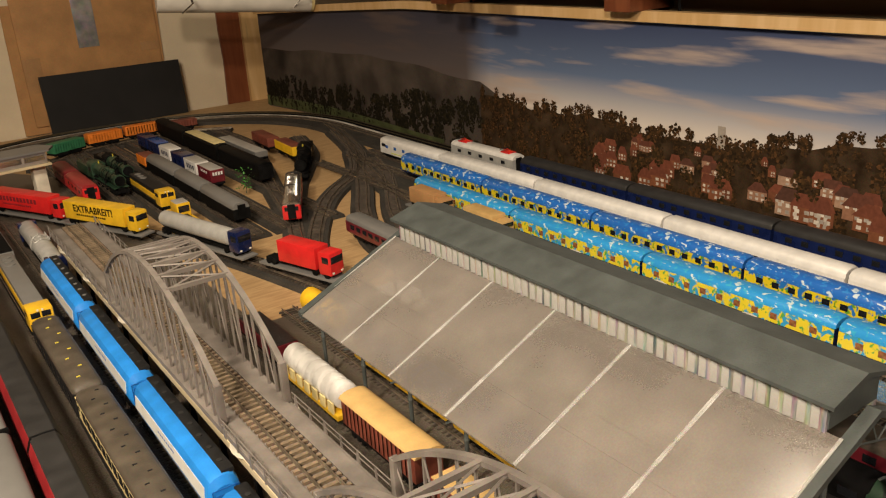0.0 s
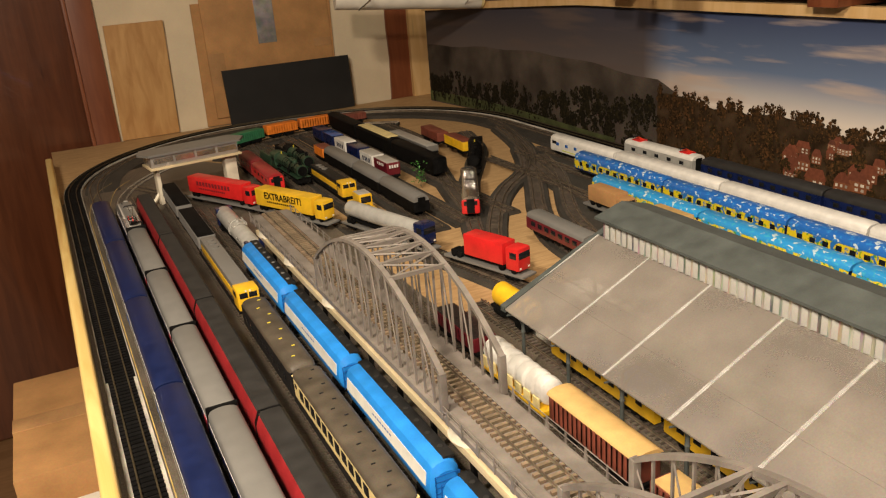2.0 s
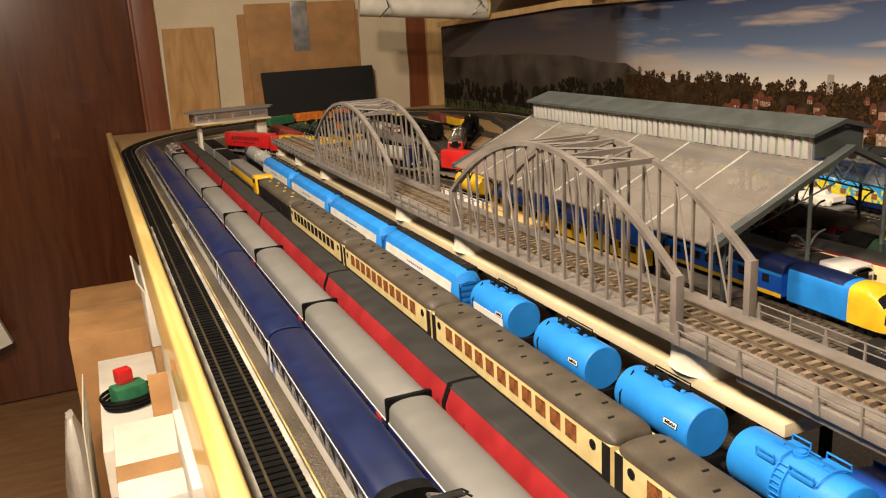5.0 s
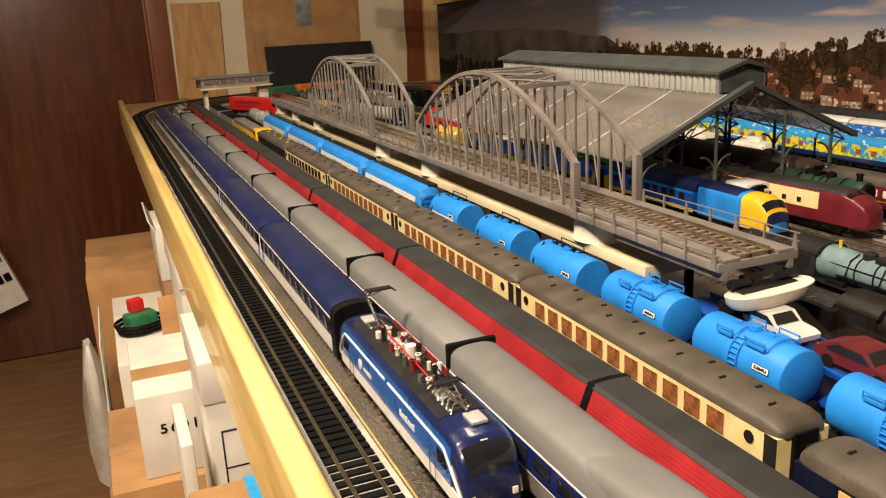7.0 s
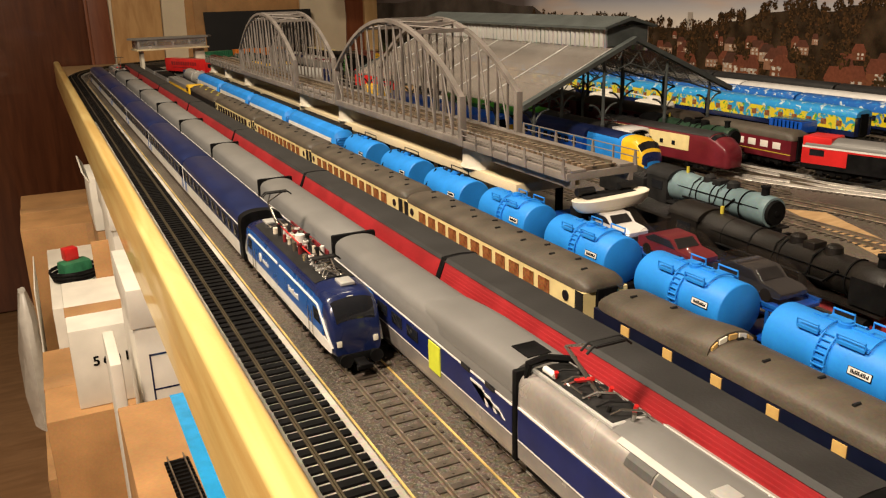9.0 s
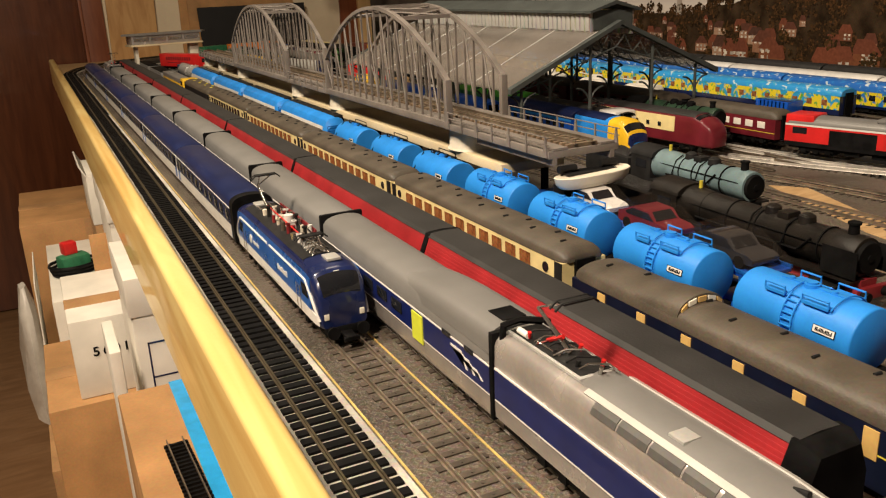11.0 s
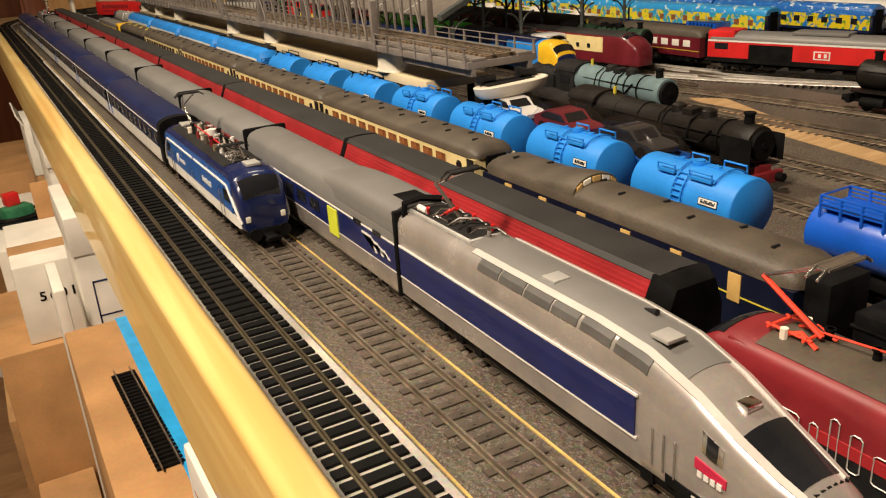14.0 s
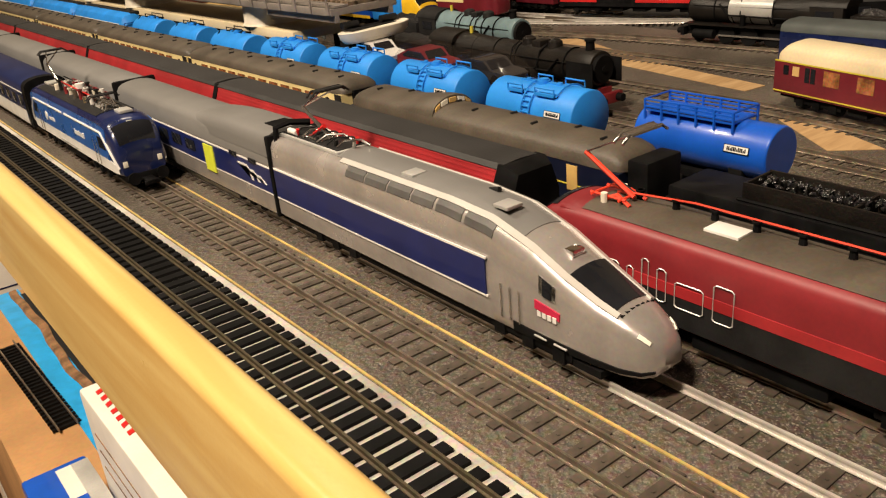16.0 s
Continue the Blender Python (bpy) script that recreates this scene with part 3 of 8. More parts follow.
def taurus(label, x, y_front, body, skirt, roofm, arch, scheme):
    L = 0.218
    e = L / 2
    t = thing("electric_locomotive", label, "locomotive", (x, y_front + e, RAIL))
    nose = [(0, 0.0285, 0.009, 0.0205, 0.0240, 0.5), (0.0010, 0.0300, 0.009, 0.0225, 0.0285, 0.5), (0.0028, 0.0313, 0.009, 0.0262, 0.0340, 0.5), (0.0062, 0.0325, 0.009, 0.0300, 0.0396, 0.5), (0.012, 0.0333, 0.009, 0.0335, 0.0436, 0.5), (0.021, 0.0335, 0.009, 0.035, 0.0453, 0.48), (0.032, 0.0335, 0.009, 0.0352, 0.0456, 0.46)]
    keys = [(-e + a, *q) for a, *q in nose] + [(e - a, *q) for a, *q in reversed(nose)]
    secs = shell(keys, dense(e, 0.036, 0.0015))
    part("body", loft(bm_new(), secs), body, t)
    for c in (((1, 3), (25, 27)) if scheme == "blue" else ((1, 4), (24, 27))):
        part("skirt_panel", patch(secs, -e + 0.003, e - 0.003, *c, 0.0003), skirt, t)
    if scheme == "blue":
        for c in ((3, 8), (20, 25)):
            part("side_panel", patch(secs, -e + 0.0130, e - 0.0130, *c, 0.0004), "mid", t, "medium blue side panel")
    part("roof_deck", patch(secs, -e + 0.036, e - 0.028, 10, 18, 0.0004), roofm, t)
    for end in (-1, 1):
        a, b = sorted((end * (e - 0.0010), end * (e - (0.0095 if scheme == "blue" else 0.0150))))
        w = part("windscreen", patch(secs, a, b, 10, 18, 0.0004), "glass", t)
        part("wiper", tube(bm_new(), [(0.002, end * (e - 0.002), 0.0298), (0.006, end * (e - 0.0062), 0.0375)], 0.0003), "blackm", w)
        bm = bm_new()
        for s in (-1, 1):
            cyl(bm, (s * 0.0095, end * (e - 0.001), 0.0075), (s * 0.0095, end * (e + 0.005), 0.0075), 0.0022, n=10)
            cyl(bm, (s * 0.0095, end * (e + 0.005), 0.0075), (s * 0.0095, end * (e + 0.0062), 0.0075), 0.0042, n=12)
        part("buffer", bm, "blackm", t)
        bm = box(bm_new(), -0.013, 0.013, min(end * (e - 0.014), end * (e + 0.0006)), max(end * (e - 0.014), end * (e + 0.0006)), 0.0035, 0.0095, 0.0015)
        part("buffer_beam", bm, "blackm", t)
        bm = box(bm_new(), -0.0035, 0.0035, min(end * e, end * (e + 0.012)), max(end * e, end * (e + 0.012)), 0.004, 0.006, 0.0006)
        box(bm, -0.005, 0.005, min(end * (e + 0.009), end * (e + 0.012)), max(end * (e + 0.009), end * (e + 0.012)), 0.003, 0.0055, 0.0006)
        part("coupler", bm, "blackm", t)
        for s in (-1, 1):
            bm = box(bm_new(), s * 0.0115 - 0.0016, s * 0.0115 + 0.0016, min(end * (e - 0.0028), end * (e + 0.0006)), max(end * (e - 0.0028), end * (e + 0.0006)), 0.0145, 0.0185, 0.0005)
            part("headlight", bm, "lamp", t)
        part("headlight", box(bm_new(), -0.002, 0.002, min(end * (e - 0.0095), end * (e - 0.0118)), max(end * (e - 0.0095), end * (e - 0.0118)), 0.0408, 0.0422, 0.0004), "lamp", t, "small top lamp")
        if arch:
            for c in (8, 20):
                pts = []
                for s in sorted(secs, key=lambda s: -s[0].y * end):
                    d = e - s[0].y * end
                    if 0.0010 <= d <= e + 0.001:
                        f = min(1, max(0, (d - 0.0015) / 0.020)) ** 0.7
                        i = (2.6 + (7.1 - 2.6) * f) if c == 8 else (25.4 - (25.4 - 20.9) * f)
                        p = s[int(i)].lerp(s[int(i) + 1], i - int(i))
                        pts.append(p + Vector((-0.0004 if c == 8 else 0.0004, 0, 0.0)))
                part("white_arch", tube(bm_new(), pts, 0.0008, flat=1.2), arch, t)
        for s in (-1, 1):
            x0 = s * 0.01715
            yy = end * (e - 0.023)
            win = loft(bm_new(), [[(x0 - 0.0002, yy + end * 0.007, 0.0245), (x0 - 0.0002, yy - end * 0.007, 0.0245), (x0 - 0.0002, yy - end * 0.0075, 0.0325), (x0 - 0.0002, yy + end * 0.002, 0.0325)], [(x0 + 0.0002, yy + end * 0.007, 0.0245), (x0 + 0.0002, yy - end * 0.007, 0.0245), (x0 + 0.0002, yy - end * 0.0075, 0.0325), (x0 + 0.0002, yy + end * 0.002, 0.0325)]])
            part("cab_window", win, "glass", t, smooth=0)
            for k in (0, 0.0075):
                part("handrail", tube(bm_new(), [(s * 0.0178, end * (e - 0.0325) - end * k, 0.012), (s * 0.0178, end * (e - 0.0325) - end * k, 0.029)], 0.00035), "steel", t)
        b = bogie(t, end * (e - 0.048), 0.03, 0.026)
    bm = box(bm_new(), -0.013, 0.013, -e + 0.012, e - 0.012, 0.0055, 0.0105)
    box(bm, -0.0145, 0.0145, -0.026, 0.026, 0.0025, 0.0095, 0.001)
    part("underframe", bm, "blackm", t)
    # roof equipment
    zr = 0.0459
    if scheme == "blue":
        pantograph(t, e - 0.040, zr, "steel", 0.028, facing=-1)
        pantograph(t, -e + 0.046, zr, "steel", 0.007, facing=1)
        part("bus_bar", tube(bm_new(), [(-0.004, -0.045, zr + 0.005), (-0.002, 0.05, zr + 0.005)], 0.0005), "red2", t)
        part("bus_bar", tube(bm_new(), [(0.005, -0.05, zr + 0.004), (0.007, 0.045, zr + 0.004), (0.003, 0.055, zr + 0.007)], 0.0005), "dkgrey", t)
        for i, yy in enumerate(spread(-0.045, 0.05, 11)):
            xx = (-0.005, 0.002, 0.006)[i % 3]
            hh = (0.006, 0.008, 0.005, 0.007)[i % 4]
            part("insulator", cyl(cyl(bm_new(), (xx, yy, zr - 0.001), (xx, yy, zr + hh), 0.0014, 0.0012, 8), (xx, yy, zr + hh - 0.001), (xx, yy, zr + hh), 0.002, n=8), ("white", "dkgrey", "stone", "dred")[i % 4], t)
        for i in range(14):
            xx, yy = (-0.006, -0.001, 0.004, 0.008)[i % 4], 0.044 - 0.0062 * i
            rr = (0.0020, 0.0013, 0.0016)[i % 3]
            o = cyl(bm_new(), (xx, yy, zr - 0.001), (xx, yy, zr + 0.004 + 0.001 * (i % 3)), rr, n=10)
            part("insulator", o, ("stone", "white", "steel", "brownroof", "dred")[i % 5], t)
        part("white_drum", cyl(bm_new(), (0.001, 0.004, zr), (0.001, 0.004, zr + 0.008), 0.0036, n=14), "white", t)
        part("roof_wall", box(bm_new(), 0.0098, 0.0108, -0.03, 0.06, zr - 0.002, zr + 0.0035), "dred", t)
        for i, yy in enumerate((-0.052, 0.03, 0.078, -0.084)):
            part("roof_box", box(bm_new(), -0.006 + (i % 2) * 0.004, 0.003 + (i % 2) * 0.004, yy - 0.006, yy + 0.006, zr - 0.0006, zr + 0.0012, 0.0003), "lgrey", t)
        for i in range(5):
            yy = -0.075 + 0.006 * i
            part("conduit", tube(bm_new(), [(-0.007, yy, zr), (-0.004, yy + 0.004, zr + 0.003), (0.004, yy + 0.006, zr + 0.003), (0.007, yy + 0.012, zr)], 0.0005), "steel", t)
        bars(t, -0.01735, -0.046, -0.022, 0.0245, 0.0275, 7, "white", tall=(0, 3, 6))
        bars(t, -0.01735, 0.030, 0.046, 0.0245, 0.0268, 9, "white", tall=(2,))
        part("badge", cyl(bm_new(), (-0.0176, 0.053, 0.0262), (-0.0169, 0.053, 0.0262), 0.0035, n=16), "white", t, "round white emblem")
        bars(t, -0.01745, -0.02, 0.03, 0.0125, 0.0132, 24, "lgrey")
        bm = bm_new()
        for i in range(6):
            box(bm, -0.0095 + i * 0.0032, -0.0072 + i * 0.0032, -e + 0.0018, -e + 0.0024, 0.0418, 0.0430)
        o = part("number_bars", bm, "white", t, smooth=0)
        o.matrix_basis = Matrix.Translation((0, 0.0102, -0.0012))
        part("marker", box(bm_new(), 0.0, 0.0012, -e + 0.0002, -e + 0.0009, 0.0208, 0.0222), "orange", t)
    else:
        pantograph(t, e - 0.035, zr + 0.002, "redp", 0.028, wide=0.026, facing=-1, frame="redp", upper="steel")
        part("bus_bar", tube(bm_new(), [(0.001, e - 0.040, zr + 0.003), (0.0045, 0.04, zr + 0.0042), (0.0045, -e + 0.02, zr + 0.0042)], 0.00045), "redp", t, "long red roof cable")
        for i, yy in enumerate(spread(-e + 0.03, e - 0.035, 9)):
            part("insulator", cyl(cyl(bm_new(), (0.0045, yy, zr - 0.001), (0.0045, yy, zr + 0.004), 0.0016, 0.0012, 8), (0.0045, yy, zr + 0.0032), (0.0045, yy, zr + 0.004), 0.002, n=8), "blackm", t)
        for s in (-1, 1):
            part("pantograph_foot", tube(bm_new(), [(s * 0.005, e - 0.046, zr), (s * 0.004, e - 0.039, zr + 0.0030), (s * 0.005, e - 0.032, zr)], 0.0009), "redp", t)
            part("insulator", cyl(bm_new(), (s * 0.006, e - 0.034, zr - 0.001), (s * 0.006, e - 0.034, zr + 0.0035), 0.0014, n=8), "stone", t)
        for yy in (0.022,):
            part("roof_box", box(bm_new(), -0.006, 0.003, yy - 0.007, yy + 0.007, zr - 0.0006, zr + 0.0008, 0.0003), "white", t)
        for k in range(2):
            for yy in (e - 0.038 + 0.014 * k,):
                part("roof_grille", box(bm_new(), -0.0145, -0.0105, yy - 0.006, yy + 0.006, 0.0405, 0.0425, 0.0004), "dred", t)
        part("red_line", patch(secs, -e + 0.045, e - 0.05, 4, 5, 0.0005), "red", t, "thin bright red side line")
        # word mark as outlined shapes
        for k, (a, wd) in enumerate(((0.000, 0.012), (0.016, 0.003), (0.023, 0.003), (0.030, 0.004), (0.038, 0.012), (0.054, 0.008))):
            y0, z1 = 0.070 - a, (0.0285, 0.0285, 0.0335, 0.0315, 0.0285, 0.0325)[k]
            loopz = [(y0, 0.0192), (y0 - 0.001, 0.0185), (y0 - wd + 0.001, 0.0185), (y0 - wd, 0.0192), (y0 - wd, z1 - 0.0008), (y0 - wd + 0.001, z1), (y0 - 0.001, z1), (y0, z1 - 0.0008), (y0, 0.0192)]
            part("letter_outline", tube(bm_new(), [(-0.01705 - 0.0004 * (1 - abs(z - 0.0235) / 0.012), y, z) for y, z in loopz], 0.00028, n=4), "lgrey", t, "thin silver outlined letter shape", 0)
    return t


NOSE = -0.18
taurus("blue and white electric locomotive with raised pantograph and crowded roof", X_JET, NOSE, "navy", "white", "dkgrey", "white", "blue")
yy = NOSE + 0.2205
for i in range(6):
    c = coach("blue and white express coach with dark window band", X_JET, yy, yy + 0.291, "white", "navyroof", w=0.0335, zs=0.0345, h=0.0455, z0=0.006, group="coaches of the blue train", gang="blackm",
              bands=[("window_band", 0.004, 0.996, 0.0195, 0.034, "navy"), ("door_panel", 0.012, 0.045, 0.009, 0.034, "mid"), ("door_panel", 0.955, 0.988, 0.009, 0.034, "mid")], wins=(11, 0.014, 0.0225, 0.031, "glass"))
    if i == 0:
        g = [(px_ * 1.05, pz * 1.03) for px_, pz in side_profile(0.0335, 0.006, 0.0345, 0.0455, 0.55)]
        part("end_hood", loft(bm_new(), [[(px_, y, pz) for px_, pz in g] for y in (-0.1445, -0.134)]), "black", c, "black rubber coach end hood")
    band(c, "white_line", 0.0336, -0.142, 0.142, 0.0340, 0.0350, "white", t=0.0005)
    yy += 0.291

# silver high-speed train
def power_car(label, x, y0, y1, flip=False):
    L = y1 - y0
    e = L / 2
    t = thing("power_car", label, "locomotive", (x, (y0 + y1) / 2, RAIL), 180 if flip else 0, "silver high-speed train")
    nose = [(0, 0.009, 0.0120, 0.0150, 0.0175, 0.5), (0.002, 0.0135, 0.0095, 0.0160, 0.0212, 0.5), (0.006, 0.0185, 0.0078, 0.0170, 0.0248, 0.5), (0.013, 0.0232, 0.0070, 0.0190, 0.0285, 0.5), (0.024, 0.0268, 0.0068, 0.0225, 0.0322, 0.5), (0.038, 0.0292, 0.0068, 0.0262, 0.0378, 0.5), (0.054, 0.0305, 0.0068, 0.0296, 0.0452, 0.45), (0.075, 0.0315, 0.0068, 0.0345, 0.0510, 0.38), (0.10, 0.0318, 0.0068, 0.0358, 0.0525, 0.34)]
    keys = [(-e + a, *q) for a, *q in nose] + [(e, 0.0318, 0.0068, 0.0358, 0.0525, 0.34)]
    rows = [float(v) for v in np.arange(-e, -e + 0.11, 0.002)] + [float(v) for v in np.linspace(-e + 0.11, e, 120)]
    secs = shell(keys, rows)
    part("body", loft(bm_new(), secs), "silver", t)
    part("roof", patch(secs, -e + 0.060, e - 0.001, 11, 17, 0.0003), "grey", t)
    part("windscreen", patch(secs, -e + 0.018, -e + 0.038, 11, 17, 0.0004), "glass", t)
    for k in range(7):
        xx = -0.0075 + 0.0025 * k
        part("wiper_slot", box(bm_new(), xx - 0.0008, xx + 0.0008, -e + 0.0150, -e + 0.0172, 0.0270, 0.0294 - 0.00012 * (k - 3) ** 2), "blackm", t)
    for c in ((10, 11), (17, 18)):
        part("edge_stripe", patch(secs, -e + 0.015, e - 0.066, *c, 0.0009), "pearl", t, "glossy silver-white roof edge stripe")
    for s in (-1, 1):
        band(t, "blue_stripe", 0.0320, -e + 0.076, e - 0.001, 0.0186, 0.0340, "blue", sides=(s,), t=0.0004)
        band(t, "white_line", 0.0320, -e + 0.075, e - 0.001, 0.0340, 0.0349, "white", sides=(s,), t=0.0005)
        band(t, "white_line", 0.0320, -e + 0.075, e - 0.001, 0.0178, 0.0186, "white", sides=(s,), t=0.0005)
        cw = (7, 8) if s < 0 else (20, 21)
        w = part("cab_window", patch(secs, -e + 0.0412, -e + 0.0478, *cw, 0.0007), "glass", t, smooth=0)
        part("frame", patch(secs, -e + 0.0398, -e + 0.0492, *cw, 0.0004), "chrome", w, smooth=0)
        bd = part("badge", patch(secs, -e + 0.0375, -e + 0.0505, *((5, 6) if s < 0 else (22, 23)), 0.0005), "magenta", t, "magenta emblem with pale marks", smooth=0)
        bm = bm_new()
        for k in range(4):
            box(bm, s * 0.01505 - 0.0004, s * 0.01505 + 0.0004, -e + 0.0392 + k * 0.0026, -e + 0.0410 + k * 0.0026, 0.0190, 0.0212)
        part("lettering", bm, "white", bd, smooth=0)
        for k in range(3):
            part("door_rail", tube(bm_new(), [(s * 0.0159, -e + 0.058 + 0.005 * k, 0.012), (s * 0.0159, -e + 0.058 + 0.005 * k, 0.026)], 0.00035), "steel", t)
        hl = part("headlight", patch(secs, -e + 0.0040, -e + 0.0082, *((9, 10) if s < 0 else (18, 19)), 0.0006), "lamp", t)
        part("bezel", patch(secs, -e + 0.0030, -e + 0.0094, *((9, 10) if s < 0 else (18, 19)), 0.0003), "chrome", hl)
        part("nose_skirt", patch(secs, -e + 0.002, -e + 0.062, *((1, 2) if s < 0 else (26, 27)), 0.0004), "blackm", t)
        for k in range(6):
            ya = -e + 0.072 + k * 0.0172
            part("roof_grille", patch(secs, ya, ya + 0.0172, *((8, 10) if s < 0 else (18, 20)), 0.0004), "louvre", t, smooth=0)
        for k in range(2):
            part("panel_line", tube(bm_new(), [(s * 0.0158, -e + 0.034 + 0.010 * k, 0.0105), (s * 0.0160, -e + 0.040 + 0.010 * k, 0.0108)], 0.0004), "lgrey", t)
    for ya in (0.071, 0.131):
        part("roof_hatch", box(bm_new(), -0.0075, 0.0005, -e + ya, -e + ya + 0.008, 0.0518, 0.0532, 0.0003), "lgrey", t)
    part("roof_hatch", box(bm_new(), -0.003, 0.003, -e + 0.042, -e + 0.0465, 0.0400, 0.0424, 0.0003), "chrome", t)
    part("horn", cyl(bm_new(), (0.005, -e + 0.095, 0.052), (0.005, -e + 0.089, 0.053), 0.0006, 0.0012), "dkgrey", t)
    # pantograph well
    part("roof_well", box(bm_new(), -0.0095, 0.0095, e - 0.060, e - 0.002, 0.0511, 0.0527, 0.0004), "lgrey", t)
    part("well_floor", box(bm_new(), -0.008, 0.008, e - 0.058, e - 0.003, 0.0517, 0.0530), "dkgrey", t)
    pantograph(t, e - 0.030, 0.0535, "steel", 0.026, facing=-1)
    part("duct", tube(bm_new(), [(-0.012, e - 0.001, 0.044), (-0.012, e - 0.003, 0.0563), (-0.004, e - 0.004, 0.0578), (0.006, e - 0.008, 0.0563)], 0.0018), "blackm", t, "black cable duct")
    part("arm_foot", tube(bm_new(), [(0.0, e - 0.022, 0.0533), (0.0, e - 0.034, 0.0595)], 0.0011), "red2", t, "red pantograph foot")
    for i, (xx, ya) in enumerate(((-0.006, 0.015), (0.006, 0.016), (-0.004, 0.05), (0.005, 0.0553), (0.0, 0.0603), (-0.006, 0.036), (0.006, 0.038))):
        part("insulator", cyl(bm_new(), (xx, e - ya, 0.0528), (xx, e - ya - 0.001, 0.0563), 0.0010, n=8), ("red2", "steel", "dkgrey")[i % 3], t)
    for i in range(6):
        ya = e - 0.012 - 0.0082 * i
        part("conduit", tube(bm_new(), [(-0.007 + 0.001 * (i % 3), ya, 0.0533), (-0.003, ya - 0.004, 0.0568), (0.005, ya - 0.007, 0.0558), (0.007, ya - 0.011, 0.0533)], 0.0005), ("dkgrey", "steel")[i % 2], t)
    part("white_tank", cyl(bm_new(), (-0.0065, e - 0.016, 0.0545), (-0.0065, e - 0.008, 0.0545), 0.0016, n=10), "white", t)
    bm = box(bm_new(), -0.0135, 0.0135, -e + 0.02, e - 0.004, 0.0035, 0.0065)
    part("underframe", bm, "blackm", t)
    for s in (-1, 1):
        bogie(t, s * (e - 0.055), 0.032, 0.026)
    part("gangway", box(bm_new(), -0.0168, 0.0168, e + 0.0003, e + 0.0038, 0.006, 0.0518, 0.001), "blackm", t)
    return t


GAPS = [-0.322, -0.068, 0.147, 0.372, 0.597, 0.823, 1.055, 1.287, 1.53]
power_car("silver high-speed power car with sloping nose and blue stripe", X_TGV, -0.573, GAPS[0] - 0.002)
for i, (a, b) in enumerate(zip(GAPS, GAPS[1:])):
    e = (b - a - 0.005) / 2
    c = coach("silver-grey high-speed coach with blue window stripe", X_TGV, a, b, "silver", "grey", w=0.032, zs=0.0345, h=0.0500, z0=0.0065, group="silver high-speed train", round_top=0.36,
              bands=[("blue_stripe", 0.0, 1.0, 0.0186, 0.0328, "blue"), ("white_line", 0.0, 1.0, 0.0328, 0.0337, "white"), ("white_line", 0.0, 1.0, 0.0177, 0.0186, "white")])
    windows(c, 0.0327, spread(-e + 0.10 if i == 0 else -e + 0.03, e - 0.012, 6), 0.015, 0.0235, 0.0305, "glass")
    for s in (-1, 1):
        band(c, "door", 0.0328, -e + (0.075 if i == 0 else 0.008), -e + (0.089 if i == 0 else 0.019), 0.0150, 0.0318, "lime" if i < 2 else "red", sides=(s,), t=0.0005)
    part("bellows", box(bm_new(), -0.0168, 0.0168, e + 0.0004, e + 0.0046, 0.006, 0.0500, 0.002), "blackm", c)
    if i == 0:
        secs = [[(-0.0161 * k * math.copysign(abs(math.cos(a)) ** 0.55, math.cos(a)), ya, 0.0362 + (h - 0.0362) * math.sin(a) ** 0.42) for a in np.linspace(0.02, math.pi - 0.02, 17)] for ya, k, h in ((-e, 1.0, 0.0532), (-e + 0.030, 1.0, 0.0534), (-e + 0.055, 1.0, 0.0532), (-e + 0.075, 0.99, 0.0522), (-e + 0.092, 0.97, 0.0506), (-e + 0.108, 0.93, 0.0488))]
        part("roof_fairing", loft(bm_new(), secs), "grey", c, "raised streamlined roof fairing")
        part("roof_well", box(bm_new(), -0.006, 0.007, -e + 0.003, -e + 0.018, 0.0520, 0.0537, 0.0004), "blackm", c)
        windows(c, 0.0328, (-e + 0.020, -e + 0.045), 0.009, 0.0325, 0.0352, "glass")
        # emblem in plain slanted strokes
        for k, (ya, yb, zz) in enumerate(((0.040, 0.028, 0.0300), (0.030, 0.020, 0.0280), (0.020, 0.012, 0.0262))):
            part("emblem_stroke", loft(bm_new(), [[(x, -e + ya, zz), (x, -e + yb, zz), (x, -e + yb - 0.004, 0.0218 + 0.0004 * k), (x, -e + yb - 0.0062, 0.0218 + 0.0004 * k), (x, -e + yb - 0.002, zz - 0.0012), (x, -e + ya, zz - 0.0012)] for x in (-0.01668, -0.01635)]), "white", c, "white slanted emblem stroke", 0)
power_car("silver high-speed power car at the tail of its train", X_TGV, GAPS[-1] + 0.002, 1.79, True)

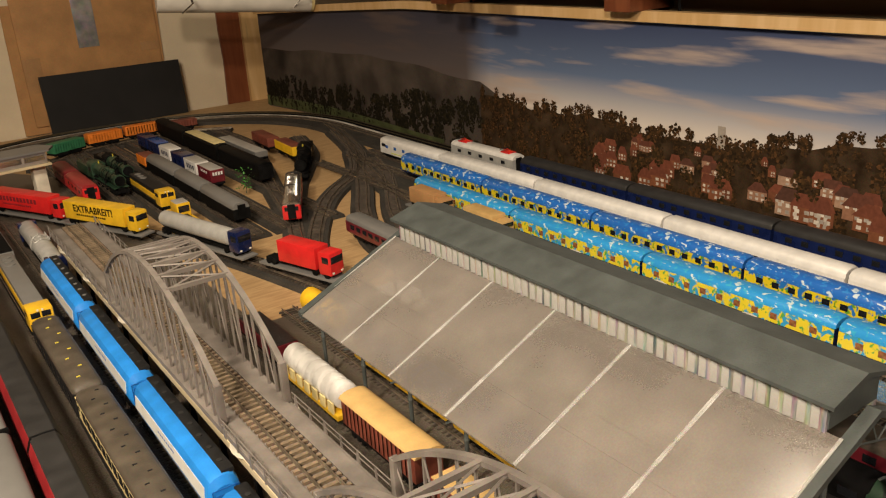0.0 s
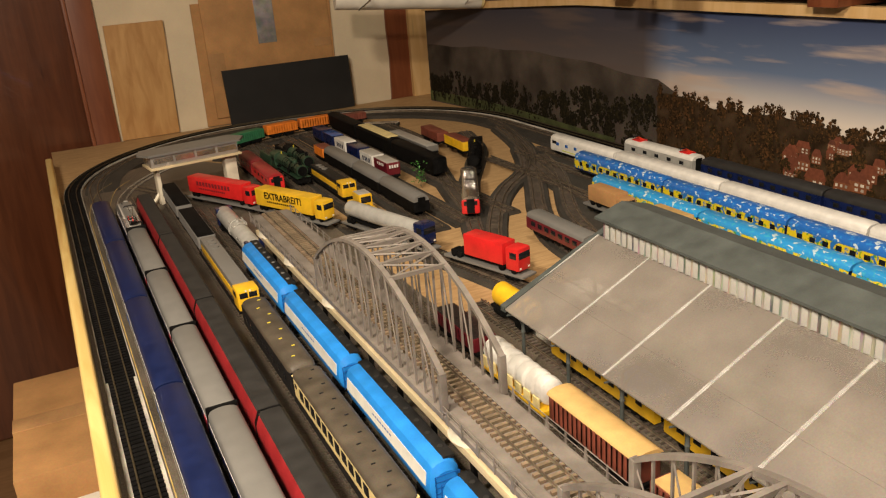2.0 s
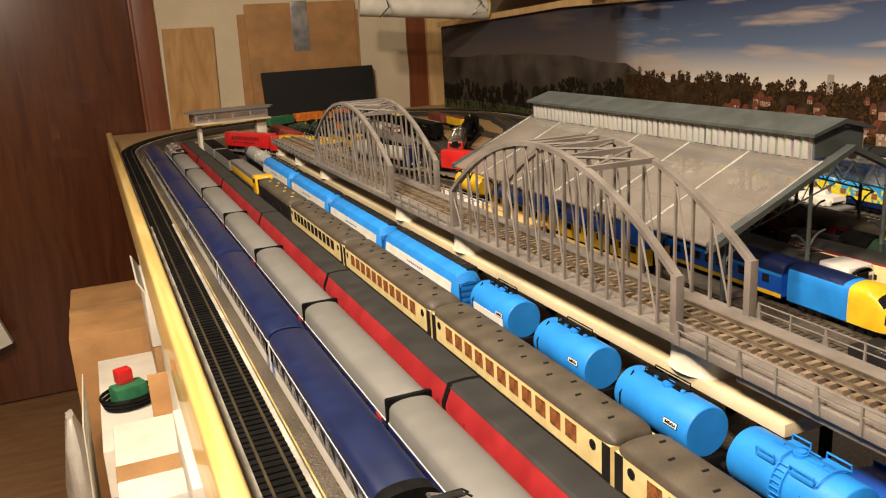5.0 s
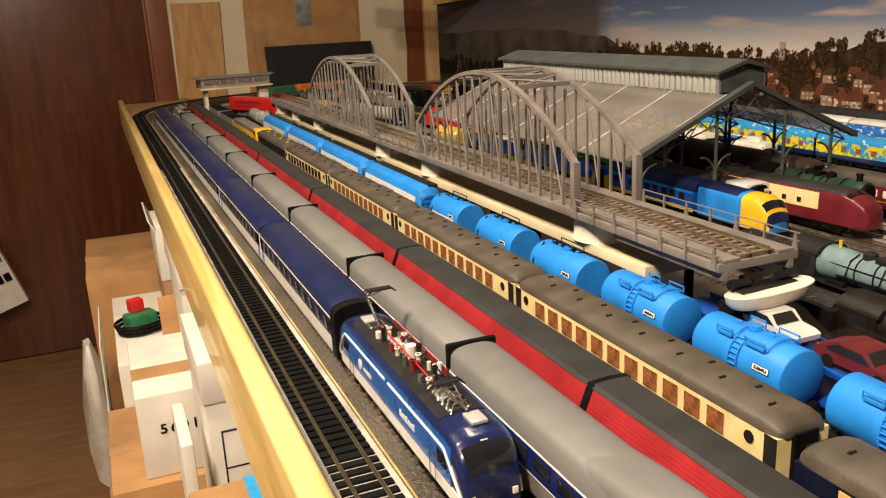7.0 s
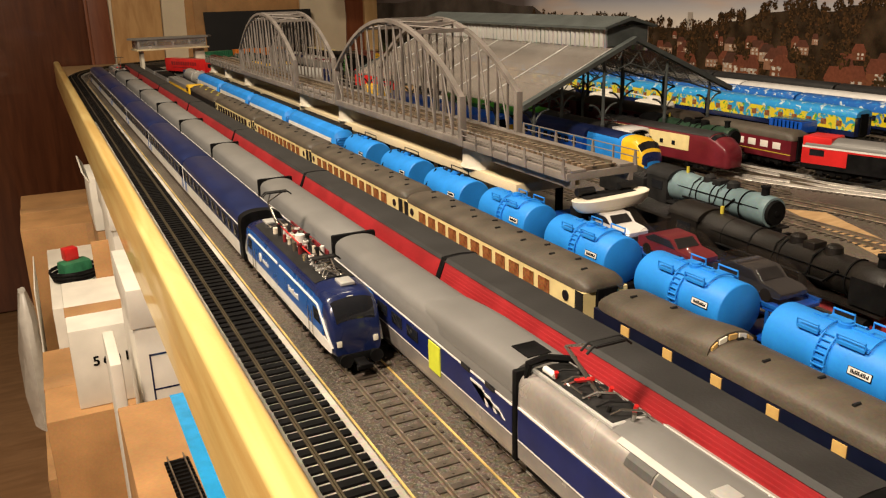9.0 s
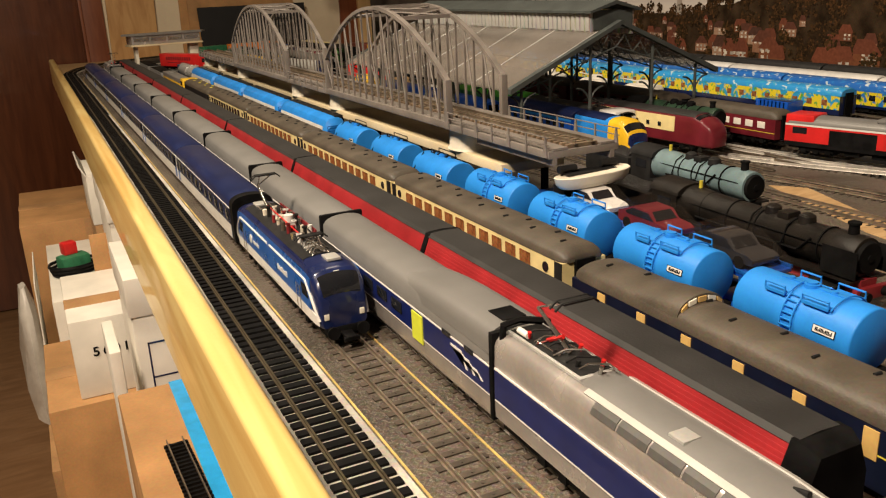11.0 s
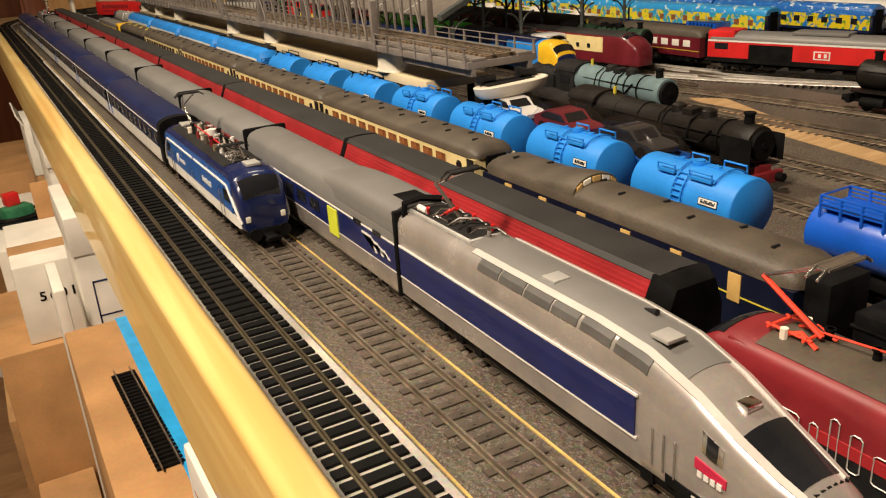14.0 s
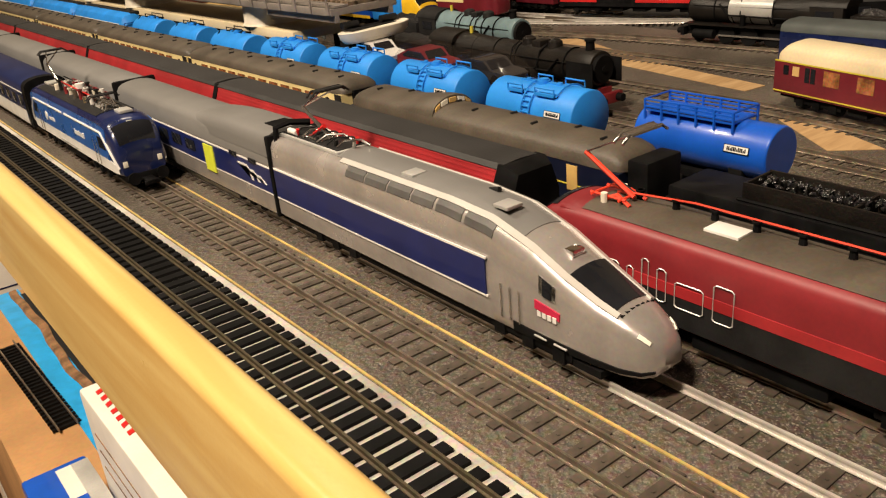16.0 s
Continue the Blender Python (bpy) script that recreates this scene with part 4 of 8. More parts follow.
# red and charcoal train
RED = [-0.46, -0.157, 0.146, 0.449, 0.785, 1.121, 1.45, 1.75]
def red_coach(a, b, first):
    e = (b - a - 0.005) / 2
    c = thing("covered_coach", "red coach with ribbed sloping sides and charcoal top", "train coach", (X_RED, (a + b) / 2, RAIL), 0, "red train")
    w, top, hs, h = 0.0163, 0.0112, 0.0370, 0.0512
    prof = [(-w * 0.96, 0.008), (-w, 0.011), (-w, hs), (-top, h - 0.0012), (top, h - 0.0012), (w, hs), (w, 0.011), (w * 0.96, 0.008)]
    part("body", loft(bm_new(), [[(px_, y, pz) for px_, pz in prof] for y in (-e, e)]), "red", c, smooth=25)
    roof = [(-top - 0.0012, h - 0.0022), (-top + 0.001, h - 0.0002), (0, h + 0.0004), (top - 0.001, h - 0.0002), (top + 0.0012, h - 0.0022), (w * 0.99, hs + 0.004), (w * 0.90, hs + 0.001), (top * 0.9, h - 0.004), (-top * 0.9, h - 0.004)]
    part("roof", loft(bm_new(), [[(px_, y, pz) for px_, pz in roof] for y in (-e - 0.0004, e + 0.0004)]), "greyroof", c, smooth=30)
    for s in (-1, 1):
        for k in range(6):
            f = 0.06 + 0.15 * k
            x0, z0 = w + (top - w) * f, hs + (h - 0.0012 - hs) * f
            x1, z1 = w + (top - w) * (f + 0.06), hs + (h - 0.0012 - hs) * (f + 0.06)
            n = Vector((h - hs, 0, w - top)).normalized() * 0.00022
            q = [(s * x0, z0), (s * x1, z1), (s * (x1 + n.x), z1 + n.z), (s * (x0 + n.x), z0 + n.z)]
            if first:
                part("side_rib", loft(bm_new(), [[(px_, y, pz) for px_, pz in q] for y in (-e + 0.002, e - 0.002)]), "red", c, smooth=0)
        g = [(px_ * 1.03, pz + 0.0007) for px_, pz in prof]
        part("bellows", loft(bm_new(), [[(px_, y, pz) for px_, pz in g] for y in sorted((s * (e - 0.0003), s * (e + 0.0024)))]), "blackm", c)
        bogie(c, s * (e - 0.04))
        part("door_line", box(bm_new(), -w - 0.0003, -w + 0.001, s * (e - 0.03) - 0.0005, s * (e - 0.03) + 0.0005, 0.011, hs), "dred", c)
    part("underframe", box(bm_new(), -0.013, 0.013, -e + 0.004, e - 0.004, 0.004, 0.0085), "blackm", c)
    if first:
        g = [(px_ * 1.04, pz + 0.001) for px_, pz in prof]
        secs = [[(px_ * k, -e - q, 0.008 + (pz - 0.008) * (1 if k > 0.9 else 0.93)) for px_, pz in g] for q, k in ((-0.002, 1), (0.004, 1), (0.0095, 0.86))]
        part("end_hood", loft(bm_new(), secs), "black", c, "black hooded coach end")

for i, (a, b) in enumerate(zip(RED, RED[1:])):
    red_coach(a, b, i == 0)
taurus("dark red and charcoal electric locomotive with a red pantograph", X_RED, -0.478 - 0.218, "dred", "dkgrey", "brownroof", None, "red")

# cream and umber train
CRM = [-0.236, 0.035, 0.312, 0.584, 0.861]
for i, (a, b) in enumerate(zip(CRM, CRM[1:])):
    c = coach("cream and dark saloon coach with amber windows", X_CREAM, a, b, "cream", "brownroof", w=0.033, zs=0.0405, h=0.0490, z0=0.008, group="cream saloon train", vents=14, vent_mat="dkgrey", round_top=0.6,
              bands=[("lower_panel", 0.0, 1.0, 0.008, 0.0185, "dkgrey"), ("umber_end", 0.0, 0.03, 0.0185, 0.0405, "dkgrey"), ("umber_end", 0.97, 1.0, 0.0185, 0.0405, "dkgrey")])
    e = (b - a - 0.005) / 2
    windows(c, 0.0334, spread(-e + 0.033, e - 0.028, 11), 0.0125, 0.0265, 0.0382, "lit" if i < 3 else "glass")
    for yv in (-e + 0.018, e - 0.016):
        for s in (-1, 1):
            part("oval_window", cyl(bm_new(), (s * 0.0164, yv, 0.0340), (s * 0.0170, yv, 0.0340), 0.0034, n=14), "glass", c)
coach("dark brown saloon coach with gilt details", X_CREAM, 0.865, 1.100, "dkgrey", "brownroof", zs=0.0380, h=0.0475, z0=0.008, group="cream saloon train", vents=8, vent_mat="gold", wins=(8, 0.010, 0.020, 0.029, "glass"), round_top=0.6)
c = coach("dark blue sleeping car with a domed roof lookout", X_CREAM, -0.480, -0.242, "navydk", "brownroof", zs=0.0358, h=0.0465, z0=0.008, vents=9, vent_mat="dkgrey", round_top=0.6,
          bands=[("gilt_line", 0.0, 0.24, 0.0240, 0.0246, "gold")], wins=(6, 0.007, 0.0215, 0.0345, "ochre"))
secs = [[(0.0163 * math.cos(math.pi * (0.04 + 0.92 * i / 14)), yy, 0.0362 + hh * math.sin(math.pi * (0.04 + 0.92 * i / 14)) ** 0.62) for i in range(15)] for yy, hh in ((0.0255, 0.0148), (0.0268, 0.0152), (0.034, 0.0148), (0.048, 0.0128), (0.066, 0.0102))]
part("corridor_end", box(bm_new(), -0.0125, 0.0125, -0.1300, -0.1180, 0.009, 0.0425, 0.0015), "black", c, "black corridor connection")
part("lookout", loft(bm_new(), secs), "brownroof", c, "raised lookout hood")
for i in range(5):
    f0, f1 = 0.16 + 0.68 * (i + 0.12) / 5, 0.16 + 0.68 * (i + 0.88) / 5
    q = []
    for f, hh in ((f0, 0.0110), (f1, 0.0110), (f1, 0.0138), (f0, 0.0138)):
        q.append((-0.0158 * math.cos(math.pi * f), 0.0362 + hh * math.sin(math.pi * f) ** 0.62))
    part("lookout_pane", loft(bm_new(), [[(a, yy, b) for a, b in q] for yy in (0.0246, 0.0256)]), "lamp" if i % 2 else "ochre", c, "small lit pane", 0)

# yellow diesel and container wagons at the head of the cream train
def hood_diesel(label, x, y0, y1, body, roof, cab_end=-1, turn=0.0):
    L = y1 - y0
    e = L / 2
    t = thing("diesel_locomotive", label, "locomotive", (x, (y0 + y1) / 2, RAIL), turn)
    part("body", box(bm_new(), -0.0125, 0.0125, -e + 0.012, e - 0.006, 0.012, 0.039, 0.002), roof, t)
    part("side_panel", box(bm_new(), -0.0132, 0.0132, -e + 0.045, e - 0.012, 0.018, 0.030, 0.0006), body, t)
    c = part("cab", box(bm_new(), -0.016, 0.016, -e + 0.002, -e + 0.034, 0.012, 0.0435, 0.003), body, t)
    part("window", box(bm_new(), -0.0125, -0.001, -e + 0.0016, -e + 0.003, 0.031, 0.039, 0.0004), "glass", c)
    part("window", box(bm_new(), 0.001, 0.0125, -e + 0.0016, -e + 0.003, 0.031, 0.039, 0.0004), "glass", c)
    for s in (-1, 1):
        part("window", box(bm_new(), s * 0.016 - 0.0004, s * 0.016 + 0.0004, -e + 0.010, -e + 0.028, 0.031, 0.039, 0.0004), "glass", c)
        part("handrail", tube(bm_new(), [(s * 0.0165, -e + 0.036, 0.021), (s * 0.0165, e - 0.003, 0.021)], 0.0004), "steel", t)
    part("footplate", box(bm_new(), -0.0168, 0.0168, -e, e, 0.0095, 0.0125, 0.0006), "blackm", t)
    part("fuel_tank", box(bm_new(), -0.013, 0.013, -e * 0.3, e * 0.3, 0.003, 0.0096, 0.001), "blackm", t)
    for k in range(3):
        part("roof_fan", cyl(bm_new(), (0, e - 0.03 - 0.02 * k, 0.0385), (0, e - 0.03 - 0.02 * k, 0.0405), 0.007, n=16), "grey", t)
    for s in (-1, 1):
        bogie(t, s * (e - 0.04))
        part("headlight", cyl(bm_new(), (s * 0.003, -e + 0.0008, 0.0415), (s * 0.003, -e + 0.003, 0.0415), 0.0014, n=8), "lamp", t)
    return t

hood_diesel("yellow and grey diesel locomotive with silver roof", X_CREAM + 0.002, 1.132, 1.432, "yellow", "grey")

def open_wagon(label, x, y0, y1, body, load, hb=0.034, group="", turn=0.0, at=None, name="container_wagon", base="blackm"):
    L = abs(y1 - y0) - 0.006
    e = L / 2
    t = thing(name, label, "freight wagon", at or (x, (y0 + y1) / 2, RAIL), turn, group)
    part("container", box(bm_new(), -0.0155, 0.0155, -e + 0.003, e - 0.003, 0.0125, hb, 0.0008), body, t)
    part("container_top", box(bm_new(), -0.0145, 0.0145, -e + 0.005, e - 0.005, hb - 0.001, hb + 0.0008, 0.0003), load, t)
    n = max(4, int(L / 0.008))
    step = (2 * e - 0.008) / n
    for s in (-1, 1):
        edge = [(s * (0.0155 + 0.0006 * (k in (1, 2))), -e + 0.004 + (i + q) * step) for i in range(n) for k, q in ((0, 0.0), (1, 0.2), (2, 0.5), (3, 0.7))]
        edge += [(s * 0.0150, e - 0.004), (s * 0.0150, -e + 0.004)]
        part("ribbed_side", loft(bm_new(), [[(a, b, z) for a, b in edge] for z in (0.014, hb - 0.001)]), body, t, smooth=0)
    part("underframe", box(bm_new(), -0.014, 0.014, -e, e, 0.008, 0.0124, 0.0005), base, t)
    for s in (-1, 1):
        bogie(t, s * (e - min(0.03, e * 0.6)), 0.02)
    return t

for a, b in ((1.44, 1.655), (1.665, 1.88)):
    open_wagon("grey open container wagon with speckled dark load", X_CREAM + 0.004, a, b, "grey", "blackm", group="container wagons")

# ---- tank wagons ----
def tank_wagon(label, x, y, L, body, group, r=0.0165, rail_frame=True, stripe=False, lift=0.012):
    e = L / 2
    t = thing("tank_wagon", label, "freight wagon", (x, y, RAIL), 0, group)
    zc = lift + r
    n = 32
    secs = []
    for yy, k in ((-e, 0.95), (-e + 0.0005, 0.985), (-e + 0.0012, 1), (e - 0.0012, 1), (e - 0.0005, 0.985), (e, 0.95)):
        secs.append([(r * k * math.cos(2 * math.pi * i / n), yy, zc + r * k * math.sin(2 * math.pi * i / n)) for i in range(n)])
    part("tank", loft(bm_new(), secs), body, t)
    part("underframe", box(bm_new(), -0.012, 0.012, -e - 0.004, e + 0.004, 0.008, lift + 0.0008, 0.0005), "blackm", t)
    for s in (-1, 1):
        bogie(t, s * (e - 0.018), 0.018)
        for q in (-1, 1):
            part("buffer", cyl(bm_new(), (q * 0.0095, s * (e + 0.003), 0.0085), (q * 0.0095, s * (e + 0.008), 0.0085), 0.0025, n=10), "blackm", t)
        part("saddle", box(bm_new(), -0.0125, 0.0125, s * (e - 0.018) - 0.004, s * (e - 0.018) + 0.004, lift - 0.001, lift + r * 0.45, 0.0005), "blackm", t)
    zt = zc + r
    part("manhole", cyl(cyl(bm_new(), (0, 0, zt - 0.002), (0, 0, zt + 0.0016), 0.0042, n=16), (0, 0, zt + 0.0016), (0, 0, zt + 0.0026), 0.0030, n=16), body, t)
    for yy in (-0.014, 0.013):
        part("valve", cyl(bm_new(), (0, yy, zt - 0.002), (0, yy, zt + 0.0016), 0.0022, 0.0016, 12), body, t)
    if rail_frame:
        part("spine", box(bm_new(), -0.0012, 0.0012, -0.021, 0.019, zt - 0.0004, zt + 0.0006), body, t)
        zf = zc + r * 0.80
        for s in (-1, 1):
            for y0, y1 in ((-0.0215, -0.0055), (0.0055, 0.0185)):
                xo, xi = s * r * 0.78, s * r * 0.46
                tray = part("catwalk", box(bm_new(), min(xo, xi), max(xo, xi), y0, y1, zf, zf + 0.0007), body, t)
                part("side_board", box(bm_new(), xo - 0.0005, xo + 0.0005, y0, y1, zf - 0.0008, zf + 0.0008), body, tray)
                part("handrail", tube(bm_new(), [(xo, y0, zf + 0.0005), (xo, y0, zf + 0.0040), (xo, y1, zf + 0.0040), (xo, y1, zf + 0.0005)], 0.0006, n=6), body, tray)
            ang = np.linspace(-0.30, 0.98, 9)
            bm = bm_new()
            for q in (-0.0036, 0.0036):
                tube(bm, [(s * (r + 0.0011) * math.cos(a), q, zc + (r + 0.0011) * math.sin(a)) for a in ang], 0.00055, n=6)
            lad = part("ladder", bm, body, t)
            for a in np.linspace(-0.22, 0.90, 7):
                px_, pz = s * (r + 0.0011) * math.cos(a), zc + (r + 0.0011) * math.sin(a)
                part("rung", tube(bm_new(), [(px_, -0.0036, pz), (px_, 0.0036, pz)], 0.00045, n=5), body, lad)
        for q in (-0.0225, 0.0045):
            part("hoop", tube(bm_new(), [((r + 0.0014) * math.cos(a), q, zc + (r + 0.0014) * math.sin(a)) for a in np.linspace(0.80, math.pi - 0.80, 11)], 0.0005, n=6), body, t)
    for s in (-1, 1):
        a = 0.22
        ob = part("name_plate", box(bm_new(), -0.0002, 0.0002, -e * 0.165, e * 0.165, -0.0017, 0.0017), "white", t)
        ob.matrix_basis = Matrix.Translation((s * (r + 0.0003) * math.cos(a), -e * 0.60, zc + (r + 0.0003) * math.sin(a))) @ Matrix.Rotation(-s * a, 4, "Y")
        part("plate_edge", box(bm_new(), -0.0001, 0.0001, -e * 0.176, e * 0.176, -0.0020, 0.0020), "blackm", ob)
        bm = bm_new()
        for k in range(6):
            y0 = -e * 0.135 + k * e * 0.045
            box(bm, -0.0003, 0.0003, y0, y0 + e * 0.015, -0.0010, 0.0010)
            box(bm, -0.0003, 0.0003, y0 + e * 0.022, y0 + e * 0.036, -0.0010, 0.0010 if k % 2 else 0.0002)
        part("lettering", bm, "blackm", ob, smooth=0).matrix_basis = Matrix.Translation((s * 0.0001, 0, 0))
    if stripe:
        band(t, "white_stripe", 2 * r - 0.0004, -e + 0.008, e - 0.008, zc - 0.006, zc + 0.001, "white", t=0.0005)
    return t

for y in (-0.353, -0.245, -0.137, -0.031):
    tank_wagon("bright sky-blue tank wagon with ladder and top rails", X_TANK + 0.0075, y, 0.076, "sky", "sky-blue tank wagons", r=0.0172, lift=0.0142)
for i, y in enumerate((0.076, 0.190, 0.312)):
    t = tank_wagon("small sky-blue tank wagon with dark fittings", X_TANK + 0.004, y, 0.076, "sky", "small blue tank wagons", r=0.0170, rail_frame=False, stripe=i == 2, lift=0.0142)
    part("walkway", box(bm_new(), -0.0010, 0.0080, -0.014, 0.026, 0.0470, 0.0486, 0.0002), "black", t, "black roof walkway")
    for s in (-1, 1):
        part("handrail", tube(bm_new(), [(0.0035 + s * 0.0042, -0.012, 0.0482), (0.0035 + s * 0.0042, -0.012, 0.0518), (0.0035 + s * 0.0042, 0.024, 0.0518), (0.0035 + s * 0.0042, 0.024, 0.0482)], 0.0005, n=6), "black", t)
        part("ladder", tube(bm_new(), [(s * 0.0176, 0.030, 0.022), (s * 0.0176, 0.030, 0.034), (s * 0.006, 0.030, 0.0486)], 0.0006, n=6), "black", t)
tk = tank_wagon("deep blue tank wagon with railed top platform", 0.196, -0.463, 0.083, "sky2", "", r=0.0147, rail_frame=False)
zt = 0.0415
part("platform", box(bm_new(), -0.011, 0.011, -0.020, 0.036, zt - 0.0005, zt + 0.0006), "sky2", tk)
for s in (-1, 1):
    for zz in (0.0018, 0.0038, 0.0058):
        part("platform_rail", tube(bm_new(), [(s * 0.011, -0.020, zt + zz), (s * 0.011, 0.036, zt + zz)], 0.0006, n=5), "sky2", tk)
    for k in range(6):
        part("rail_post", tube(bm_new(), [(s * 0.011, -0.020 + 0.0112 * k, zt - 0.005), (s * 0.011, -0.020 + 0.0112 * k, zt + 0.0058)], 0.0008, n=5), "sky2", tk)
for yy in (-0.020, 0.036):
    part("platform_rail", tube(bm_new(), [(-0.011, yy, zt + 0.0058), (0.011, yy, zt + 0.0058)], 0.0006, n=5), "sky2", tk)

def hopper(label, x, y0, y1, w=0.03):
    e = (y1 - y0 - 0.008) / 2
    t = thing("hopper_wagon", label, "freight wagon", (x, (y0 + y1) / 2, RAIL), 0, "blue and white hopper wagons")
    half = [(0.0125, 0.011), (0.0165, 0.0245), (0.0142, 0.0420), (0.0115, 0.0470), (0.007, 0.0500)]
    prof = half + [(0, 0.0510)] + [(-a, b) for a, b in reversed(half)]
    secs = [[(px * k, yy, 0.011 + (pz - 0.011) * kz) for px, pz in prof] for yy, k, kz in ((-e, 0.7, 0.75), (-e + 0.004, 0.95, 0.95), (-e + 0.009, 1, 1), (e - 0.009, 1, 1), (e - 0.004, 0.95, 0.95), (e, 0.7, 0.75))]
    part("body", loft(bm_new(), secs), "sky", t, smooth=25)
    for s in (-1, 1):
        q = [(s * 0.0164, 0.0255), (s * 0.0146, 0.0392), (s * 0.0151, 0.0393), (s * 0.0169, 0.0256)]
        part("white_stripe", loft(bm_new(), [[(a, yy, b) for a, b in q] for yy in (-e + 0.010, e - 0.010)]), "white", t, smooth=0)
    bars(t, -0.0158, -e * 0.2, e * 0.25, 0.0320, 0.0345, 8, "mid")
    part("roof_walk", box(bm_new(), 0.001, 0.0125, -e + 0.006, e - 0.004, 0.0475, 0.0517, 0.0003), "dkgrey", t, "dark roof walkway")
    me = finish("hatch", cyl(bm_new(), (0, 0, 0), (0, 0, 0.0010), 0.0026, n=12), M["grey" if y0 > 1.05 else "greyroof"])
    for yv in spread(-e + 0.01, e - 0.01, 8):
        o = part("hatch", me, None, t)
        o.matrix_basis = Matrix.Translation((0.006, yv, 0.0516))
    for s in (-1, 1):
        bm = bm_new()
        for q in (-0.012, 0.012):
            tube(bm, [(q, s * (e + 0.003), 0.012), (q, s * (e + 0.003), 0.040)], 0.0006, n=5)
        for zz in (0.016, 0.022, 0.028, 0.034, 0.040):
            tube(bm, [(-0.012, s * (e + 0.003), zz), (0.012, s * (e + 0.003), zz)], 0.0005, n=5)
        part("end_ladder", bm, "mid", t)
        bogie(t, s * (e - 0.025), 0.02)
    part("underframe", box(bm_new(), -0.011, 0.011, -e - 0.005, e + 0.005, 0.008, 0.0118), "blackm", t)
    return t

for a, b in ((0.372, 0.592), (0.602, 0.834), (0.842, 1.080), (1.09, 1.325)):
    hopper("sky-blue and white covered hopper wagon", X_TANK - 0.001, a, b)
t = tank_wagon("silver tank wagon with blue ends", X_TANK + 0.012, 1.465, 0.235, "lgrey", "", r=0.0155)
for s in (-1, 1):
    part("end_frame", box(bm_new(), -0.015, 0.015, min(s * 0.108, s * 0.126), max(s * 0.108, s * 0.126), 0.008, 0.040, 0.001), "navy", t)

# ---- viaduct with two arched bridges ----
VX, VW, VZ = 0.2195, 0.068, 0.087
def bridge_arch(y0, y1, high):
    t = thing("arch_bridge", "grey plastic bowstring arch bridge span", "bridge", (VX, 0, 0), 0, "arch bridges")
    L = y1 - y0
    N = 18
    zc = lambda u: VZ + 0.040 + (high - 0.040) * (1 - (2 * u - 1) ** 2)
    for s in (-1, 1):
        x = s * (VW / 2 - 0.003)
        pts = [(x, y0 + L * i / 40, zc(i / 40)) for i in range(41)]
        secs = []
        for i, p in enumerate(pts):
            a, b = Vector(pts[max(0, i - 1)]), Vector(pts[min(40, i + 1)])
            d = (b - a).normalized()
            up = Vector((1, 0, 0)).cross(d) * (1 if d.y > 0 else -1)
            secs.append([Vector(p) + Vector((dx, 0, 0)) + up * dz for dx, dz in ((-0.0028, -0.0019), (0.0028, -0.0019), (0.0028, 0.0019), (-0.0028, 0.0019))])
        part("arch_rib", loft(bm_new(), secs), "bridge", t, smooth=0)
        for yv in (y0, y1):
            part("end_post", box(bm_new(), x - 0.0034, x + 0.0034, yv - 0.003, yv + 0.003, VZ - 0.006, VZ + 0.0415, 0.0004), "bridge", t)
        for i in range(1, N):
            u = i / N
            zz = zc(u)
            part("hanger", box(bm_new(), x - 0.0010, x + 0.0010, y0 + L * u - 0.0010, y0 + L * u + 0.0010, VZ, zz), "bridge", t, smooth=0)
            if i % 2:
                u2 = (i + 1) / N
                part("diagonal", tube(bm_new(), [(x, y0 + L * u, VZ + 0.002), (x, y0 + L * u2, zc(u2) - 0.003)], 0.0010, n=4), "bridge", t, smooth=0)
        part("bottom_chord", box(bm_new(), x - 0.004, x + 0.004, y0 - 0.003, y1 + 0.003, VZ - 0.005, VZ + 0.0015, 0.0005), "bridge", t)
    ks = [0.30, 0.37, 0.44, 0.5, 0.56, 0.63, 0.70]
    for k, u in enumerate(ks):
        part("cross_beam", box(bm_new(), -VW / 2 + 0.003, VW / 2 - 0.003, y0 + L * u - 0.002, y0 + L * u + 0.002, zc(u) - 0.002, zc(u) + 0.0022), "bridge", t)
        if k:
            v = ks[k - 1]
            for q in ((-1, 1), (1, -1)):
                part("wind_brace", tube(bm_new(), [(q[0] * (VW / 2 - 0.004), y0 + L * v, zc(v)), (0, y0 + L * (u + v) / 2, (zc(u) + zc(v)) / 2), (q[1] * (VW / 2 - 0.004), y0 + L * u, zc(u))], 0.0012, n=4), "bridge", t, smooth=0)
    return t

